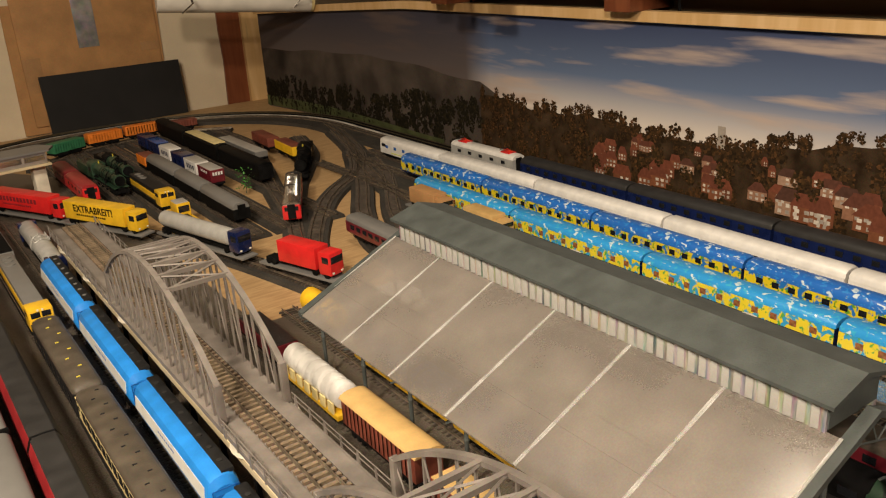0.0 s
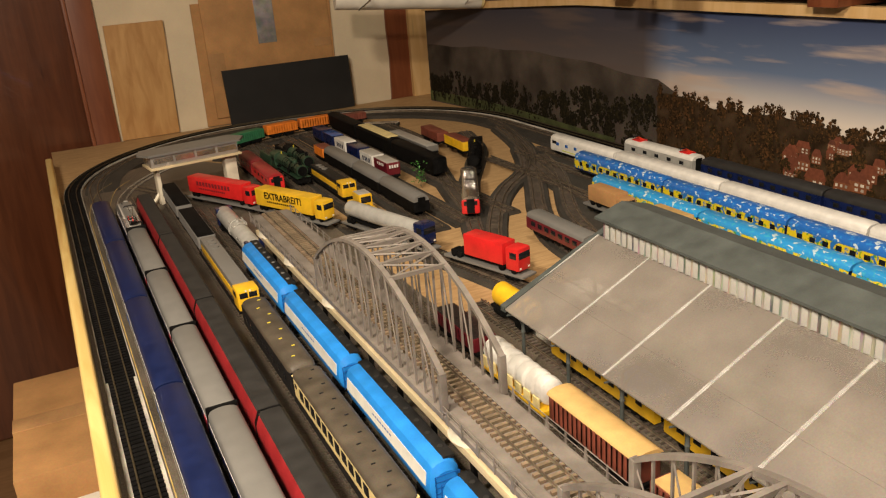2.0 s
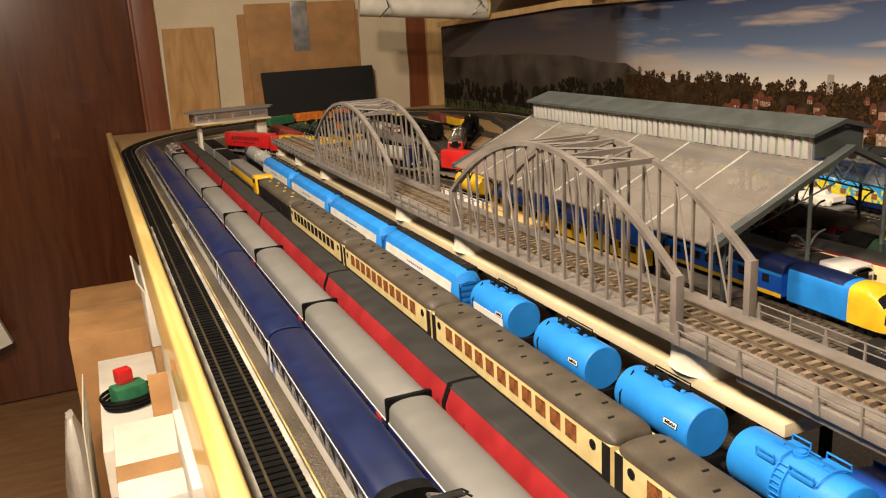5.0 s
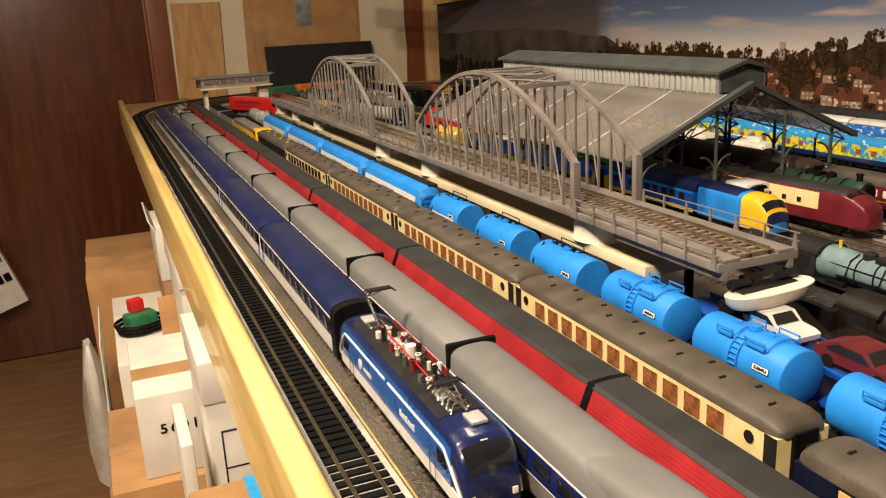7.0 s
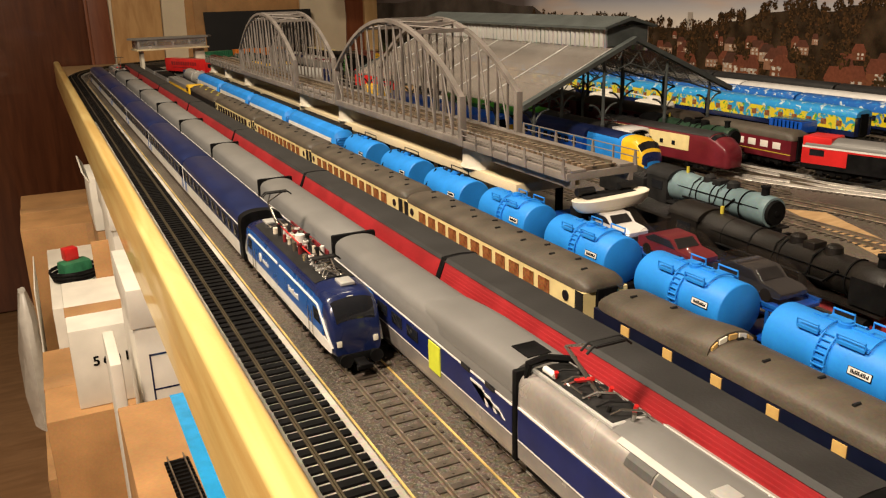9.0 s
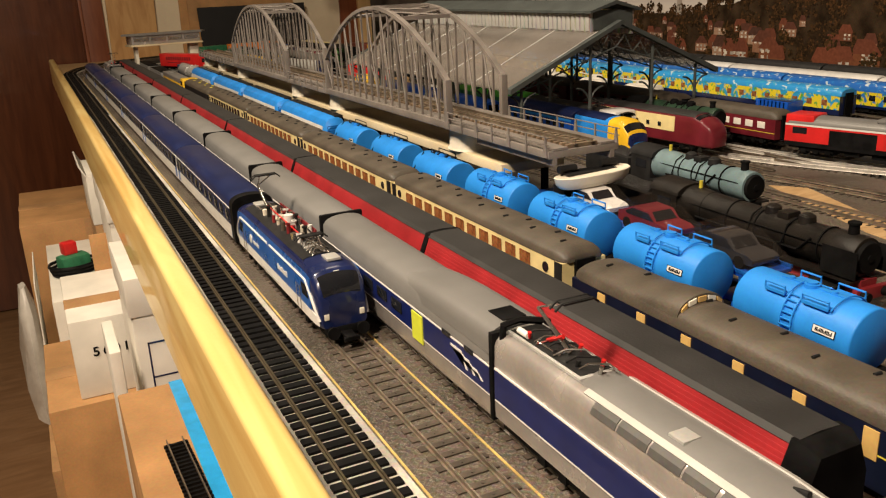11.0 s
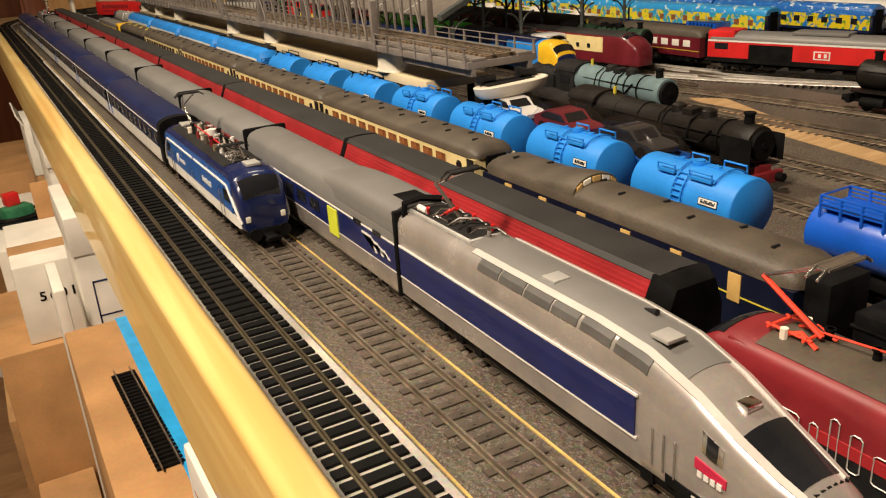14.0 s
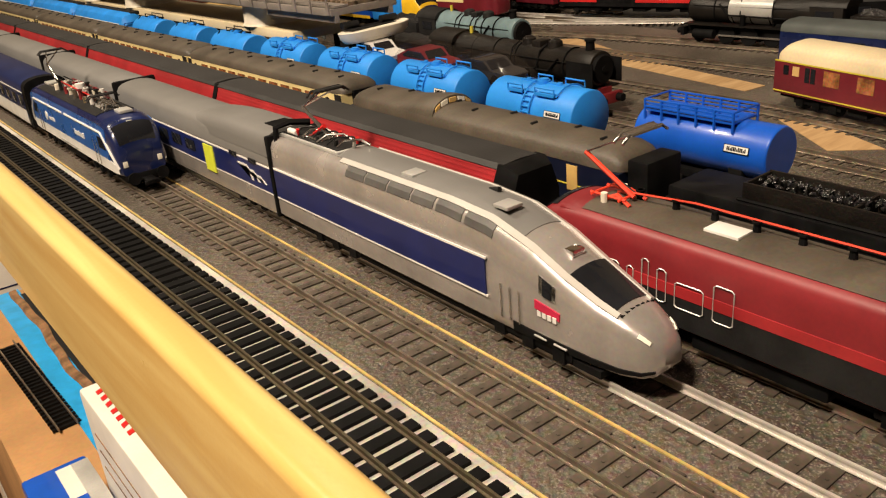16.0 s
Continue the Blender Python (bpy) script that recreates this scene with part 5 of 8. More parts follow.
bridge_arch(0.085, 0.445, 0.107)
bridge_arch(0.637, 0.997, 0.107)
V0, V1 = -0.095, 1.357
t = thing("viaduct", "grey plastic railway viaduct deck with handrails on pale piers", "viaduct", (VX, 0, 0))
part("deck", box(bm_new(), -VW / 2, VW / 2, V0, V1, VZ - 0.006, VZ, 0.0006), "bridge", t)
for s in (-1, 1):
    part("girder", box(bm_new(), s * (VW / 2 - 0.006) - 0.002, s * (VW / 2 - 0.006) + 0.002, V0, 0.03, VZ - 0.0120, VZ - 0.0055), "bridge", t)
    for a, b in ((V0, 0.080), (0.450, 0.632), (1.002, V1)):
        x = s * (VW / 2 + 0.0005)
        for zz in (0.0055, 0.011):
            part("handrail", tube(bm_new(), [(x, a, VZ + zz), (x, b, VZ + zz)], 0.0005, n=5), "bridge", t)
        for k, yv in enumerate(np.arange(a + 0.004, b + 0.001, 0.0285)):
            q = 0.0030 if k % 2 == 0 else 0.0008
            part("rail_post", loft(bm_new(), [[(x - 0.0008, yv - q, VZ - 0.005), (x + 0.0008, yv - q, VZ - 0.005), (x + 0.0008, yv + q, VZ - 0.005), (x - 0.0008, yv + q, VZ - 0.005)], [(x - 0.0006, yv - 0.0006, VZ + 0.0115), (x + 0.0006, yv - 0.0006, VZ + 0.0115), (x + 0.0006, yv + 0.0006, VZ + 0.0115), (x - 0.0006, yv + 0.0006, VZ + 0.0115)]]), "bridge", t, smooth=0)
part("walkway", box(bm_new(), -VW / 2 + 0.004, -0.016, V0, V1, VZ + 0.0003, VZ + 0.002), "bridge", t)
part("walkway", box(bm_new(), 0.016, VW / 2 - 0.004, V0, V1, VZ + 0.0003, VZ + 0.002), "bridge", t)
track("viaduct_track", "track with brown sleepers on the grey viaduct", [(VX, V0), (VX, V1)], 0.0085, "sleept", "sleept", "rail", z=VZ + 0.0002, near=(-0.1, 1.6), slong=0.0036)
bm = box(bm_new(), 0.1945, 0.262, -0.005, 1.37, 0.0515, 0.0600, 0.0006)
solid("viaduct_board", bm, "cream2", "cream-edged board carrying the viaduct piers", "board")
for y in (0.085, 0.450, 0.632, 1.0, 1.18, 1.33):
    p = thing("viaduct_pier", "pale round-ended pier under the viaduct", "bridge pier", (VX, y, 0.0601), 0, "viaduct piers")
    secs = []
    for zz, k in ((0, 1.10), (0.0025, 1.0), (0.0206, 0.96)):
        ringp = [(-0.012 + 0.016 * k * math.cos(a), 0.022 * k * math.sin(a)) for a in np.linspace(math.pi / 2, 1.5 * math.pi, 9)] + [(0.024 + 0.016 * k * math.cos(a), 0.022 * k * math.sin(a)) for a in np.linspace(-math.pi / 2, math.pi / 2, 9)]
        secs.append([(a, b, zz) for a, b in ringp])
    part("shaft", loft(bm_new(), secs), "stone", p)
for y in np.arange(0.02, 1.36, 0.085):
    solid("board_post", box(bm_new(), 0.2010, 0.2055, y - 0.003, y + 0.003, 0.0, 0.0514), "blackm", "thin dark post under the viaduct board", "post", "posts under the board")
    solid("board_post", box(bm_new(), 0.254, 0.259, y - 0.003, y + 0.003, 0.0, 0.0514), "blackm", "thin dark post under the viaduct board", "post", "posts under the board")
# ship-like white pier nose at the viaduct end
p = thing("pier_nose", "white boat-shaped bridge abutment at the viaduct end", "bridge pier", (VX + 0.002, -0.103, 0.0))
part("pillar", box(bm_new(), -0.024, 0.024, 0.004, 0.020, 0.0, 0.0575, 0.001), "blackm", p, "dark pillar")
def hull(grow, drop):
    return [(0.035 * grow * math.copysign(abs(math.cos(a)) ** 0.75, math.cos(a)), (0.0135 if math.sin(a) < 0 else 0.010) * grow * math.copysign(abs(math.sin(a)) ** 0.85, math.sin(a)), drop + 0.0012 * math.cos(a)) for a in np.linspace(0, 2 * math.pi, 29)[:-1]]
part("hull", loft(bm_new(), [hull(0.86, 0.0590), hull(0.97, 0.0625), hull(1.0, 0.0665), hull(1.02, 0.0680), hull(0.98, 0.0686), hull(0.93, 0.0678)]), "stone", p)
part("bearing", box(bm_new(), -0.024, 0.024, -0.002, 0.012, 0.0676, 0.0690, 0.0004), "dkgrey", p)
for xb in (-0.020, 0.020):
    part("roller", cyl(bm_new(), (xb - 0.008, 0.006, 0.0720), (xb + 0.008, 0.006, 0.0720), 0.0031, n=10), "dkgrey", p)

# ---- station shed ----
S0, S1, EL, ER, EZ, RX, RZ = 0.237, 0.797, 0.345, 0.675, 0.088, 0.510, 0.156
t = thing("station_shed", "long station shed with frosted roof panels and slate clerestory", "station roof", (0, 0, 0))
nb = 6
BAYS = tuple(i / 6 for i in range(7))
for u, v in zip(BAYS, BAYS[1:]):
    a, b = S0 + (S1 - S0) * u, S0 + (S1 - S0) * v
    for h in range(2):
        f0, f1 = h / 2, (h + 1) / 2
        for side, xe in ((-1, EL), (1, ER)):
            xt = RX - 0.032 if side < 0 else RX + 0.032
            zt = RZ - 0.007
            p0, p1 = (xe + (xt - xe) * f0, EZ + (zt - EZ) * f0), (xe + (xt - xe) * f1, EZ + (zt - EZ) * f1)
            bm = loft(bm_new(), [[(p0[0], y, p0[1]), (p1[0], y, p1[1]), (p1[0], y, p1[1] + 0.0016), (p0[0], y, p0[1] + 0.0016)] for y in (a + 0.0006, b - 0.0006)])
            part("roof_panel", bm, "roofpoly", t, smooth=0)
for u in BAYS:
    y = S0 + (S1 - S0) * u
    for xe, xt in ((EL, RX - 0.032), (ER, RX + 0.032)):
        part("roof_bar", tube(bm_new(), [(xe, y, EZ + 0.0018), (xt, y, RZ - 0.0052)], 0.0007, n=5), "lgrey", t)
        part("sealing_strip", loft(bm_new(), [[(xe, q, EZ + 0.0017), (xt, q, RZ - 0.0053), (xt, q, RZ - 0.0049), (xe, q, EZ + 0.0021)] for q in (max(S0, y - 0.0019), min(S1, y + 0.0019))]), "milky", t, "hazy white glue seam", 0)
for xe, xt in ((EL, RX - 0.032), (ER, RX + 0.032)):
    for f, wd in ((0.33, 0.006),):
        p0, p1 = (xe + (xt - xe) * f, EZ + (RZ - 0.007 - EZ) * f + 0.0017), (xe + (xt - xe) * (f + wd), EZ + (RZ - 0.007 - EZ) * (f + wd) + 0.0018)
        part("panel_joint", loft(bm_new(), [[(p0[0], y, p0[1]), (p1[0], y, p1[1]), (p1[0], y, p1[1] + 0.0003), (p0[0], y, p0[1] + 0.0003)] for y in (S0 + 0.001, S1 - 0.001)]), "roofpoly", t, "lengthwise panel joint", 0)
for y in (S0 - 0.003, S1 + 0.003):
    for xe in (EL, ER):
        bm = loft(bm_new(), [[(xe, y + d, EZ - 0.003), (RX, y + d, RZ + 0.002), (RX, y + d, RZ + 0.0075), (xe, y + d, EZ + 0.0035)] for d in (-0.005, 0.005)])
        part("verge", bm, "slate", t, "slate-green verge board", 0)
for xs, wd in ((RX - 0.032, 0.0012), (RX + 0.032, 0.0012)):
    part("clerestory_wall", box(bm_new(), xs - wd, xs + wd, S0 + 0.012, S1 - 0.012, RZ - 0.012, RZ + 0.020), "foil", t)
    me = finish("louvre", box(bm_new(), -0.0008, 0.0008, -0.0028, 0.0028, 0, 0.022, 0.0002), M["lgrey"])
    for yv in np.arange(S0 + 0.02, S1 - 0.015, 0.0104):
        o = part("louvre", me, None, t)
        o.matrix_basis = Matrix.Translation((xs + (-1 if xs < RX else 1) * 0.0016, float(yv), RZ - 0.005)) @ Matrix.Rotation(0.35, 4, "Z")
secs = [[(RX + dx, y, zz) for dx, zz in ((-0.040, RZ + 0.017), (-0.040, RZ + 0.020), (0.0, RZ + 0.0315), (0.040, RZ + 0.020), (0.040, RZ + 0.017), (0, RZ + 0.027))] for y in (S0 + 0.004, S1 - 0.004)]
part("clerestory_roof", loft(bm_new(), secs), "slate", t, "dark slate clerestory roof", 0)
for y in (S0 + 0.012, S1 - 0.012):
    part("clerestory_end", box(bm_new(), RX - 0.031, RX + 0.031, y - 0.001, y + 0.001, RZ - 0.004, RZ + 0.020), "slate", t)
for k in range(nb + 1):
    y = S0 + 0.004 + (S1 - S0 - 0.008) * k / nb
    for xp in (EL + 0.022, ER - 0.030, EL + 0.125, ER - 0.105):
        zt = EZ + (RZ - EZ) * min(abs(xp - EL), abs(ER - xp)) / 0.165 - 0.002
        part("column", loft(bm_new(), [[(xp + q * math.cos(a), y + q * math.sin(a), zz) for a in np.linspace(0, 2 * math.pi, 9)[:-1]] for zz, q in ((0, 0.0038), (0.004, 0.0022), (EZ - 0.034, 0.0022), (EZ - 0.032, 0.0030), (EZ - 0.030, 0.0022), (zt, 0.0018))]), "slate", t)
        for q in (-1, 1):
            part("bracket", tube(bm_new(), [(xp + q * 0.021 * (1 - math.cos(a)), y, EZ - 0.030 + 0.024 * math.sin(a)) for a in np.linspace(0, math.pi / 2, 7)], 0.0013, n=4), "slate", t, smooth=0)
    bm = bm_new()
    nn = 12
    low = lambda f: EZ - 0.006 + (RZ - EZ - 0.020) * (1 - abs(2 * f - 1))
    top = lambda f: EZ - 0.002 + (RZ - EZ - 0.004) * (1 - abs(2 * f - 1))
    xat = lambda f: EL + 0.008 + (ER - EL - 0.016) * f
    tube(bm, [(xat(i / nn), y, low(i / nn)) for i in range(nn + 1)], 0.0010, n=4)
    for i in range(nn):
        u, v = i / nn, (i + 1) / nn
        tube(bm, [(xat(u), y, low(u)), (xat((u + v) / 2), y, top((u + v) / 2)), (xat(v), y, low(v))], 0.0008, n=4)
    part("truss", bm, "slate", t, smooth=0)

# ---- scenic backdrop ----
def poster_sky():
    m = mat("printed_sky", (0.2, 0.25, 0.35), 0.6, var=0.05, spec=0.1)
    n, l = m.node_tree.nodes, m.node_tree.links
    tc = n.new("ShaderNodeTexCoord")
    sp = n.new("ShaderNodeSeparateXYZ")
    l.new(tc.outputs["Object"], sp.inputs[0])
    rg = n.new("ShaderNodeMapRange")
    rg.inputs[1].default_value, rg.inputs[2].default_value = 0.145, 0.325
    l.new(sp.outputs[2], rg.inputs[0])
    right = n.new("ShaderNodeValToRGB")
    right.color_ramp.elements[0].color, right.color_ramp.elements[1].color = (0.62, 0.56, 0.50, 1), (0.045, 0.060, 0.125, 1)
    e = right.color_ramp.elements.new(0.42)
    e.color = (0.125, 0.175, 0.29, 1)
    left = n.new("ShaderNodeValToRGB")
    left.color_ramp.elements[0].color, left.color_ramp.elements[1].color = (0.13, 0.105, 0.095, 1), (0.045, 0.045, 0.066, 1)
    l.new(rg.outputs[0], right.inputs[0])
    l.new(rg.outputs[0], left.inputs[0])
    mp = n.new("ShaderNodeMapping")
    mp.inputs["Scale"].default_value = (1, 1.1, 10.5)
    mp.inputs["Rotation"].default_value = (0.10, 0, 0)
    l.new(tc.outputs["Object"], mp.inputs[0])
    cl = n.new("ShaderNodeTexNoise")
    cl.inputs["Scale"].default_value, cl.inputs["Detail"].default_value, cl.inputs["Roughness"].default_value = 2.6, 6, 0.5
    l.new(mp.outputs[0], cl.inputs["Vector"])
    cr = n.new("ShaderNodeMapRange")
    cr.inputs[1].default_value, cr.inputs[2].default_value, cr.inputs[4].default_value = 0.52, 0.66, 0.9
    l.new(cl.outputs[0], cr.inputs[0])
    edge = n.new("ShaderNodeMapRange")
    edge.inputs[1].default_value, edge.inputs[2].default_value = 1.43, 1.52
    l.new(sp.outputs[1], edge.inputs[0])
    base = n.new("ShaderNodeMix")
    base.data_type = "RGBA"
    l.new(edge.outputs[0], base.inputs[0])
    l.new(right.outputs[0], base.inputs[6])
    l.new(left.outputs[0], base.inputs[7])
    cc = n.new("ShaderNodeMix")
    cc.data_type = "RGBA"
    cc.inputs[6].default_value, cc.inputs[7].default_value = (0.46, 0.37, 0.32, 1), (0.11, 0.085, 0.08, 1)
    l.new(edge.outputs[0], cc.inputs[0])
    fin = n.new("ShaderNodeMix")
    fin.data_type = "RGBA"
    l.new(cr.outputs[0], fin.inputs[0])
    l.new(base.outputs[2], fin.inputs[6])
    l.new(cc.outputs[2], fin.inputs[7])
    l.new(fin.outputs[2], n["Principled BSDF"].inputs["Base Color"])
    return m


def island(name, c1, c2, c3=None, rough=0.6):
    """Printed ink whose colour differs from patch to patch."""
    m = mat(name, c1, rough, var=0.25, scale=35, spec=0.08)
    n, l = m.node_tree.nodes, m.node_tree.links
    g = n.new("ShaderNodeNewGeometry")
    r = n.new("ShaderNodeValToRGB")
    r.color_ramp.elements[0].color, r.color_ramp.elements[1].color = (*c1, 1), (*c2, 1)
    if c3:
        r.color_ramp.elements.new(0.6).color = (*c3, 1)
    l.new(g.outputs["Random Per Island"], r.inputs[0])
    nz = n.new("ShaderNodeTexNoise")
    nz.inputs["Scale"].default_value, nz.inputs["Detail"].default_value = 160, 4
    tc = n.new("ShaderNodeTexCoord")
    l.new(tc.outputs["Object"], nz.inputs["Vector"])
    mx = n.new("ShaderNodeMix")
    mx.data_type, mx.blend_type = "RGBA", "OVERLAY"
    mx.inputs[0].default_value = 0.4
    l.new(r.outputs[0], mx.inputs[6])
    l.new(nz.outputs[0], mx.inputs[7])
    l.new(mx.outputs[2], n["Principled BSDF"].inputs["Base Color"])
    return m


def px(y):
    return 1.135 - max(0.0, y - 1.9) ** 2 * 0.10


def ptop(y):
    return 0.326 - max(0.0, y - 1.75) * 0.045


rng = random.Random(4)
pd = thing("backdrop_poster", "long printed landscape poster of village, trees and cloudy sky", "backdrop", (0, 0, 0), kind="structure")
ys = [2.56 - 0.08 * i for i in range(49)]
bm = bm_new()
loft(bm, [[(px(y), y, -0.003), (px(y), y, ptop(y)), (px(y) + 0.003, y, ptop(y)), (px(y) + 0.003, y, -0.003)] for y in ys])
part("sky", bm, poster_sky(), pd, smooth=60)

def skyline(y):
    if y > 1.475:
        return 0.152 - 0.050 * min(1, (y - 1.475) / 0.5) + 0.010 * math.sin(y * 19)
    top = float(np.interp(y, (-0.5, 0.1, 0.4, 0.62, 0.74, 0.92, 1.05, 1.14, 1.22, 1.38), (0.215, 0.205, 0.200, 0.188, 0.158, 0.148, 0.156, 0.168, 0.152, 0.166)))
    return top + 0.004 * math.sin(y * 37) + 0.003 * math.sin(y * 61 + 1)

def strip(zlow, zhigh, y0, y1, off, step=0.03):
    bm = bm_new()
    yy = np.linspace(y0, y1, int((y1 - y0) / step) + 2)
    for a, b in zip(yy, yy[1:]):
        v = [bm.verts.new((px(q) - off, q, z)) for q, z in ((a, zlow(a)), (b, zlow(b)), (b, zhigh(b)), (a, zhigh(a)))]
        bm.faces.new(v)
    return bm

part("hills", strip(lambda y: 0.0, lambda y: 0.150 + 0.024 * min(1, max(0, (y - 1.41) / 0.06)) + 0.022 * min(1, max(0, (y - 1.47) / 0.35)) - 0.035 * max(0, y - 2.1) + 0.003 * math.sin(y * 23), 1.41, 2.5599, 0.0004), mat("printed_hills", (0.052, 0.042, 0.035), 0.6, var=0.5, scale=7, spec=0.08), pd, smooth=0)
part("meadow", strip(lambda y: 0.0, lambda y: skyline(y) - 0.020, -1.27, 1.4701, 0.0005), mat("printed_meadow", (0.030, 0.018, 0.009), 0.6, var=0.45, scale=30, spec=0.08), pd, smooth=0)
part("grass_strip", strip(lambda y: 0.0, lambda y: 0.020 + 0.012 * min(1, max(0, (y - 1.7) / 0.5)), 1.62, 2.5599, 0.0018), "turf", pd, smooth=0)

def crowns(count, y0, y1, zf, size, off, seed):
    """Printed trees, each a trunk line and a cluster of small leafy patches."""
    r = random.Random(seed)
    bm = bm_new()
    for i in range(count):
        y = y0 + (y1 - y0) * r.random()
        top = zf(y, r)
        s = size * (0.55 + 0.9 * r.random())
        for q in range(40):
            a, d = 6.283 * r.random(), s * r.random() ** 0.6
            dz = r.random()
            cy, cz, b = y + 0.75 * d * math.cos(a), top - s + d * math.sin(a), s * (0.10 + 0.16 * r.random())
            c = [bm.verts.new((px(y) - off - 0.0008 * dz, cy + b * math.cos(6.283 * j / 7) * (0.6 + 0.6 * r.random()), max(0.0, cz + b * math.sin(6.283 * j / 7) * (0.6 + 0.6 * r.random())))) for j in range(7)]
            bm.faces.new(c)
    return bm

tagged(part("trees", crowns(900, -1.25, 1.475, lambda y, r: skyline(y) * (1 - 0.9 * r.random() ** 1.8) + 0.006 * r.random(), 0.012, 0.0010, 2), island("printed_trees", (0.016, 0.011, 0.006), (0.095, 0.045, 0.018), (0.040, 0.023, 0.010)), pd, smooth=0), kind="stuff")
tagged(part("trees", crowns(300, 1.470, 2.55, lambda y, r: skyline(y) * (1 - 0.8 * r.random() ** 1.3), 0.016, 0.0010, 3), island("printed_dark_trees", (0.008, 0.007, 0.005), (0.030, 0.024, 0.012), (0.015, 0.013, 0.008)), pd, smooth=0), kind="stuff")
walls_bm, roofs_bm, panes_bm = bm_new(), bm_new(), bm_new()
for i in range(150):
    y = -1.2 + 2.3 * rng.random()
    lay = rng.random()
    z = 0.020 + 0.095 * lay
    s = (0.036 if y > 0.7 else 0.046) * (1.1 - 0.7 * lay)
    o = 0.0026 - 0.0005 * lay
    w, h, rh = s * (0.7 + 0.6 * rng.random()), s * 0.55, s * 0.5
    walls_bm.faces.new([walls_bm.verts.new((px(y) - o, y + a, z + b)) for a, b in ((-w / 2, 0), (w / 2, 0), (w / 2, h), (-w / 2, h))])
    k = 0.1 + 0.25 * rng.random()
    roofs_bm.faces.new([roofs_bm.verts.new((px(y) - o - 0.0001, y + a, z + b)) for a, b in ((-w * 0.56, h), (w * 0.56, h), (w * (0.5 - k), h + rh), (-w * (0.5 - k), h + rh))])
    for c in range(rng.choice((2, 2, 3))):
        for fl in range(2):
            a0, b0 = -w * 0.36 + c * w * 0.3, h * (0.14 + 0.45 * fl)
            panes_bm.faces.new([panes_bm.verts.new((px(y) - o - 0.0001, y + a0 + a, z + b0 + b)) for a, b in ((0, 0), (w * 0.15, 0), (w * 0.15, h * 0.26), (0, h * 0.26))])
tagged(part("houses", walls_bm, island("printed_brick", (0.12, 0.045, 0.025), (0.34, 0.22, 0.15), (0.20, 0.075, 0.036)), pd, smooth=0), kind="stuff")
tagged(part("roofs", roofs_bm, island("printed_tiles", (0.17, 0.055, 0.03), (0.07, 0.036, 0.026), (0.13, 0.045, 0.028)), pd, smooth=0), kind="stuff")
tagged(part("panes", panes_bm, island("printed_panes", (0.62, 0.56, 0.48), (0.25, 0.22, 0.19)), pd, smooth=0), kind="stuff")
tagged(part("trees", crowns(110, -1.25, 1.40, lambda y, r: 0.02 + 0.105 * r.random(), 0.012, 0.0028, 8), island("printed_bushes", (0.020, 0.015, 0.007), (0.11, 0.052, 0.020), (0.045, 0.027, 0.011)), pd, smooth=0), kind="stuff")
bm = bm_new()
box(bm, px(0.8) - 0.0016, px(0.8) - 0.0012, 0.817, 0.832, 0.128, 0.166)
part("church_tower", bm, mat("printed_tower", (0.30, 0.26, 0.22), 0.6), pd)
bm = bm_new()
loft(bm, [[(px(y) - 0.014, y, ptop(y) + 0.0005), (px(y) - 0.014, y, ptop(y) + 0.019), (px(y) + 0.006, y, ptop(y) + 0.019), (px(y) + 0.006, y, ptop(y) + 0.0005)] for y in ys])
tagged(solid("poster_batten", bm, "pinev", "pale wooden strip along the top of the backdrop", "batten"), kind="structure")

# ---- far wall things ----
def leaning(name, x0, x1, z0, z1, d, material, label, cat, slant=0.0, bev=0.001):
    bm = bm_new()
    loft(bm, [[(x0 + slant * z, FARY - 0.004 - o, z) for o in (0, d)] + [(x1 + slant * z, FARY - 0.004 - o, z) for o in (d, 0)] for z in (z0, z1)])
    return solid(name, bm, material, label, cat, smooth=0)

leaning("oak_offcut", 0.112, 0.281, -0.003, 0.336, 0.014, "oak", "upright offcut of grained oak plank", "plank", slant=0.03)
leaning("cardboard_sheet", 0.372, 0.815, -0.003, 0.372, 0.006, "card", "flattened brown cardboard sheet against the wall", "cardboard", slant=0.02)
cb = thing("cardboard_backing", "brown cardboard panel fixed with silver tape", "cardboard", (0, FARY - 0.0112, 0))
bm = bm_new()
box(bm, 0.405, 0.81, -0.006, 0.0, 0.02, 0.405, 0.001)
part("sheet", bm, "card", cb)
part("tape", box(bm_new(), 0.570, 0.630, -0.0075, -0.0063, 0.235, 0.41, 0.0003), "tape", cb, "crinkled silver duct tape")
part("tape", box(bm_new(), 0.752, 0.81, -0.0070, -0.0061, 0.205, 0.232, 0.0002), "card2", cb, "brown parcel tape")
part("tape", box(bm_new(), 0.405, 0.455, -0.0070, -0.0061, 0.12, 0.22, 0.0002), "card2", cb, "brown parcel tape")
bm = bm_new()
loft(bm, [[(0.440 - 0.03 * z, 2.675, z), (0.440 - 0.03 * z, 2.683, z), (0.858 - 0.03 * z, 2.683, z), (0.858 - 0.03 * z, 2.675, z)] for z in (-0.003, 0.168)])
solid("black_panel", bm, "panel", "matt black foam panel standing on the board", "panel", smooth=0)
bm = bm_new()
for a, b, w in ((1.018, 1.072, 0.0),):
    secs = []
    for i in range(24):
        z = -0.9 + 2.38 * i / 23
        k = 0.003 * math.sin(i * 2.1) + 0.002 * math.sin(i * 5.3)
        secs.append([(1.012 + k, FARY - 0.012, z), (1.088, FARY - 0.012, z), (1.088, FARY - 0.002, z), (1.012 + k, FARY - 0.002, z)])
    loft(bm, secs)
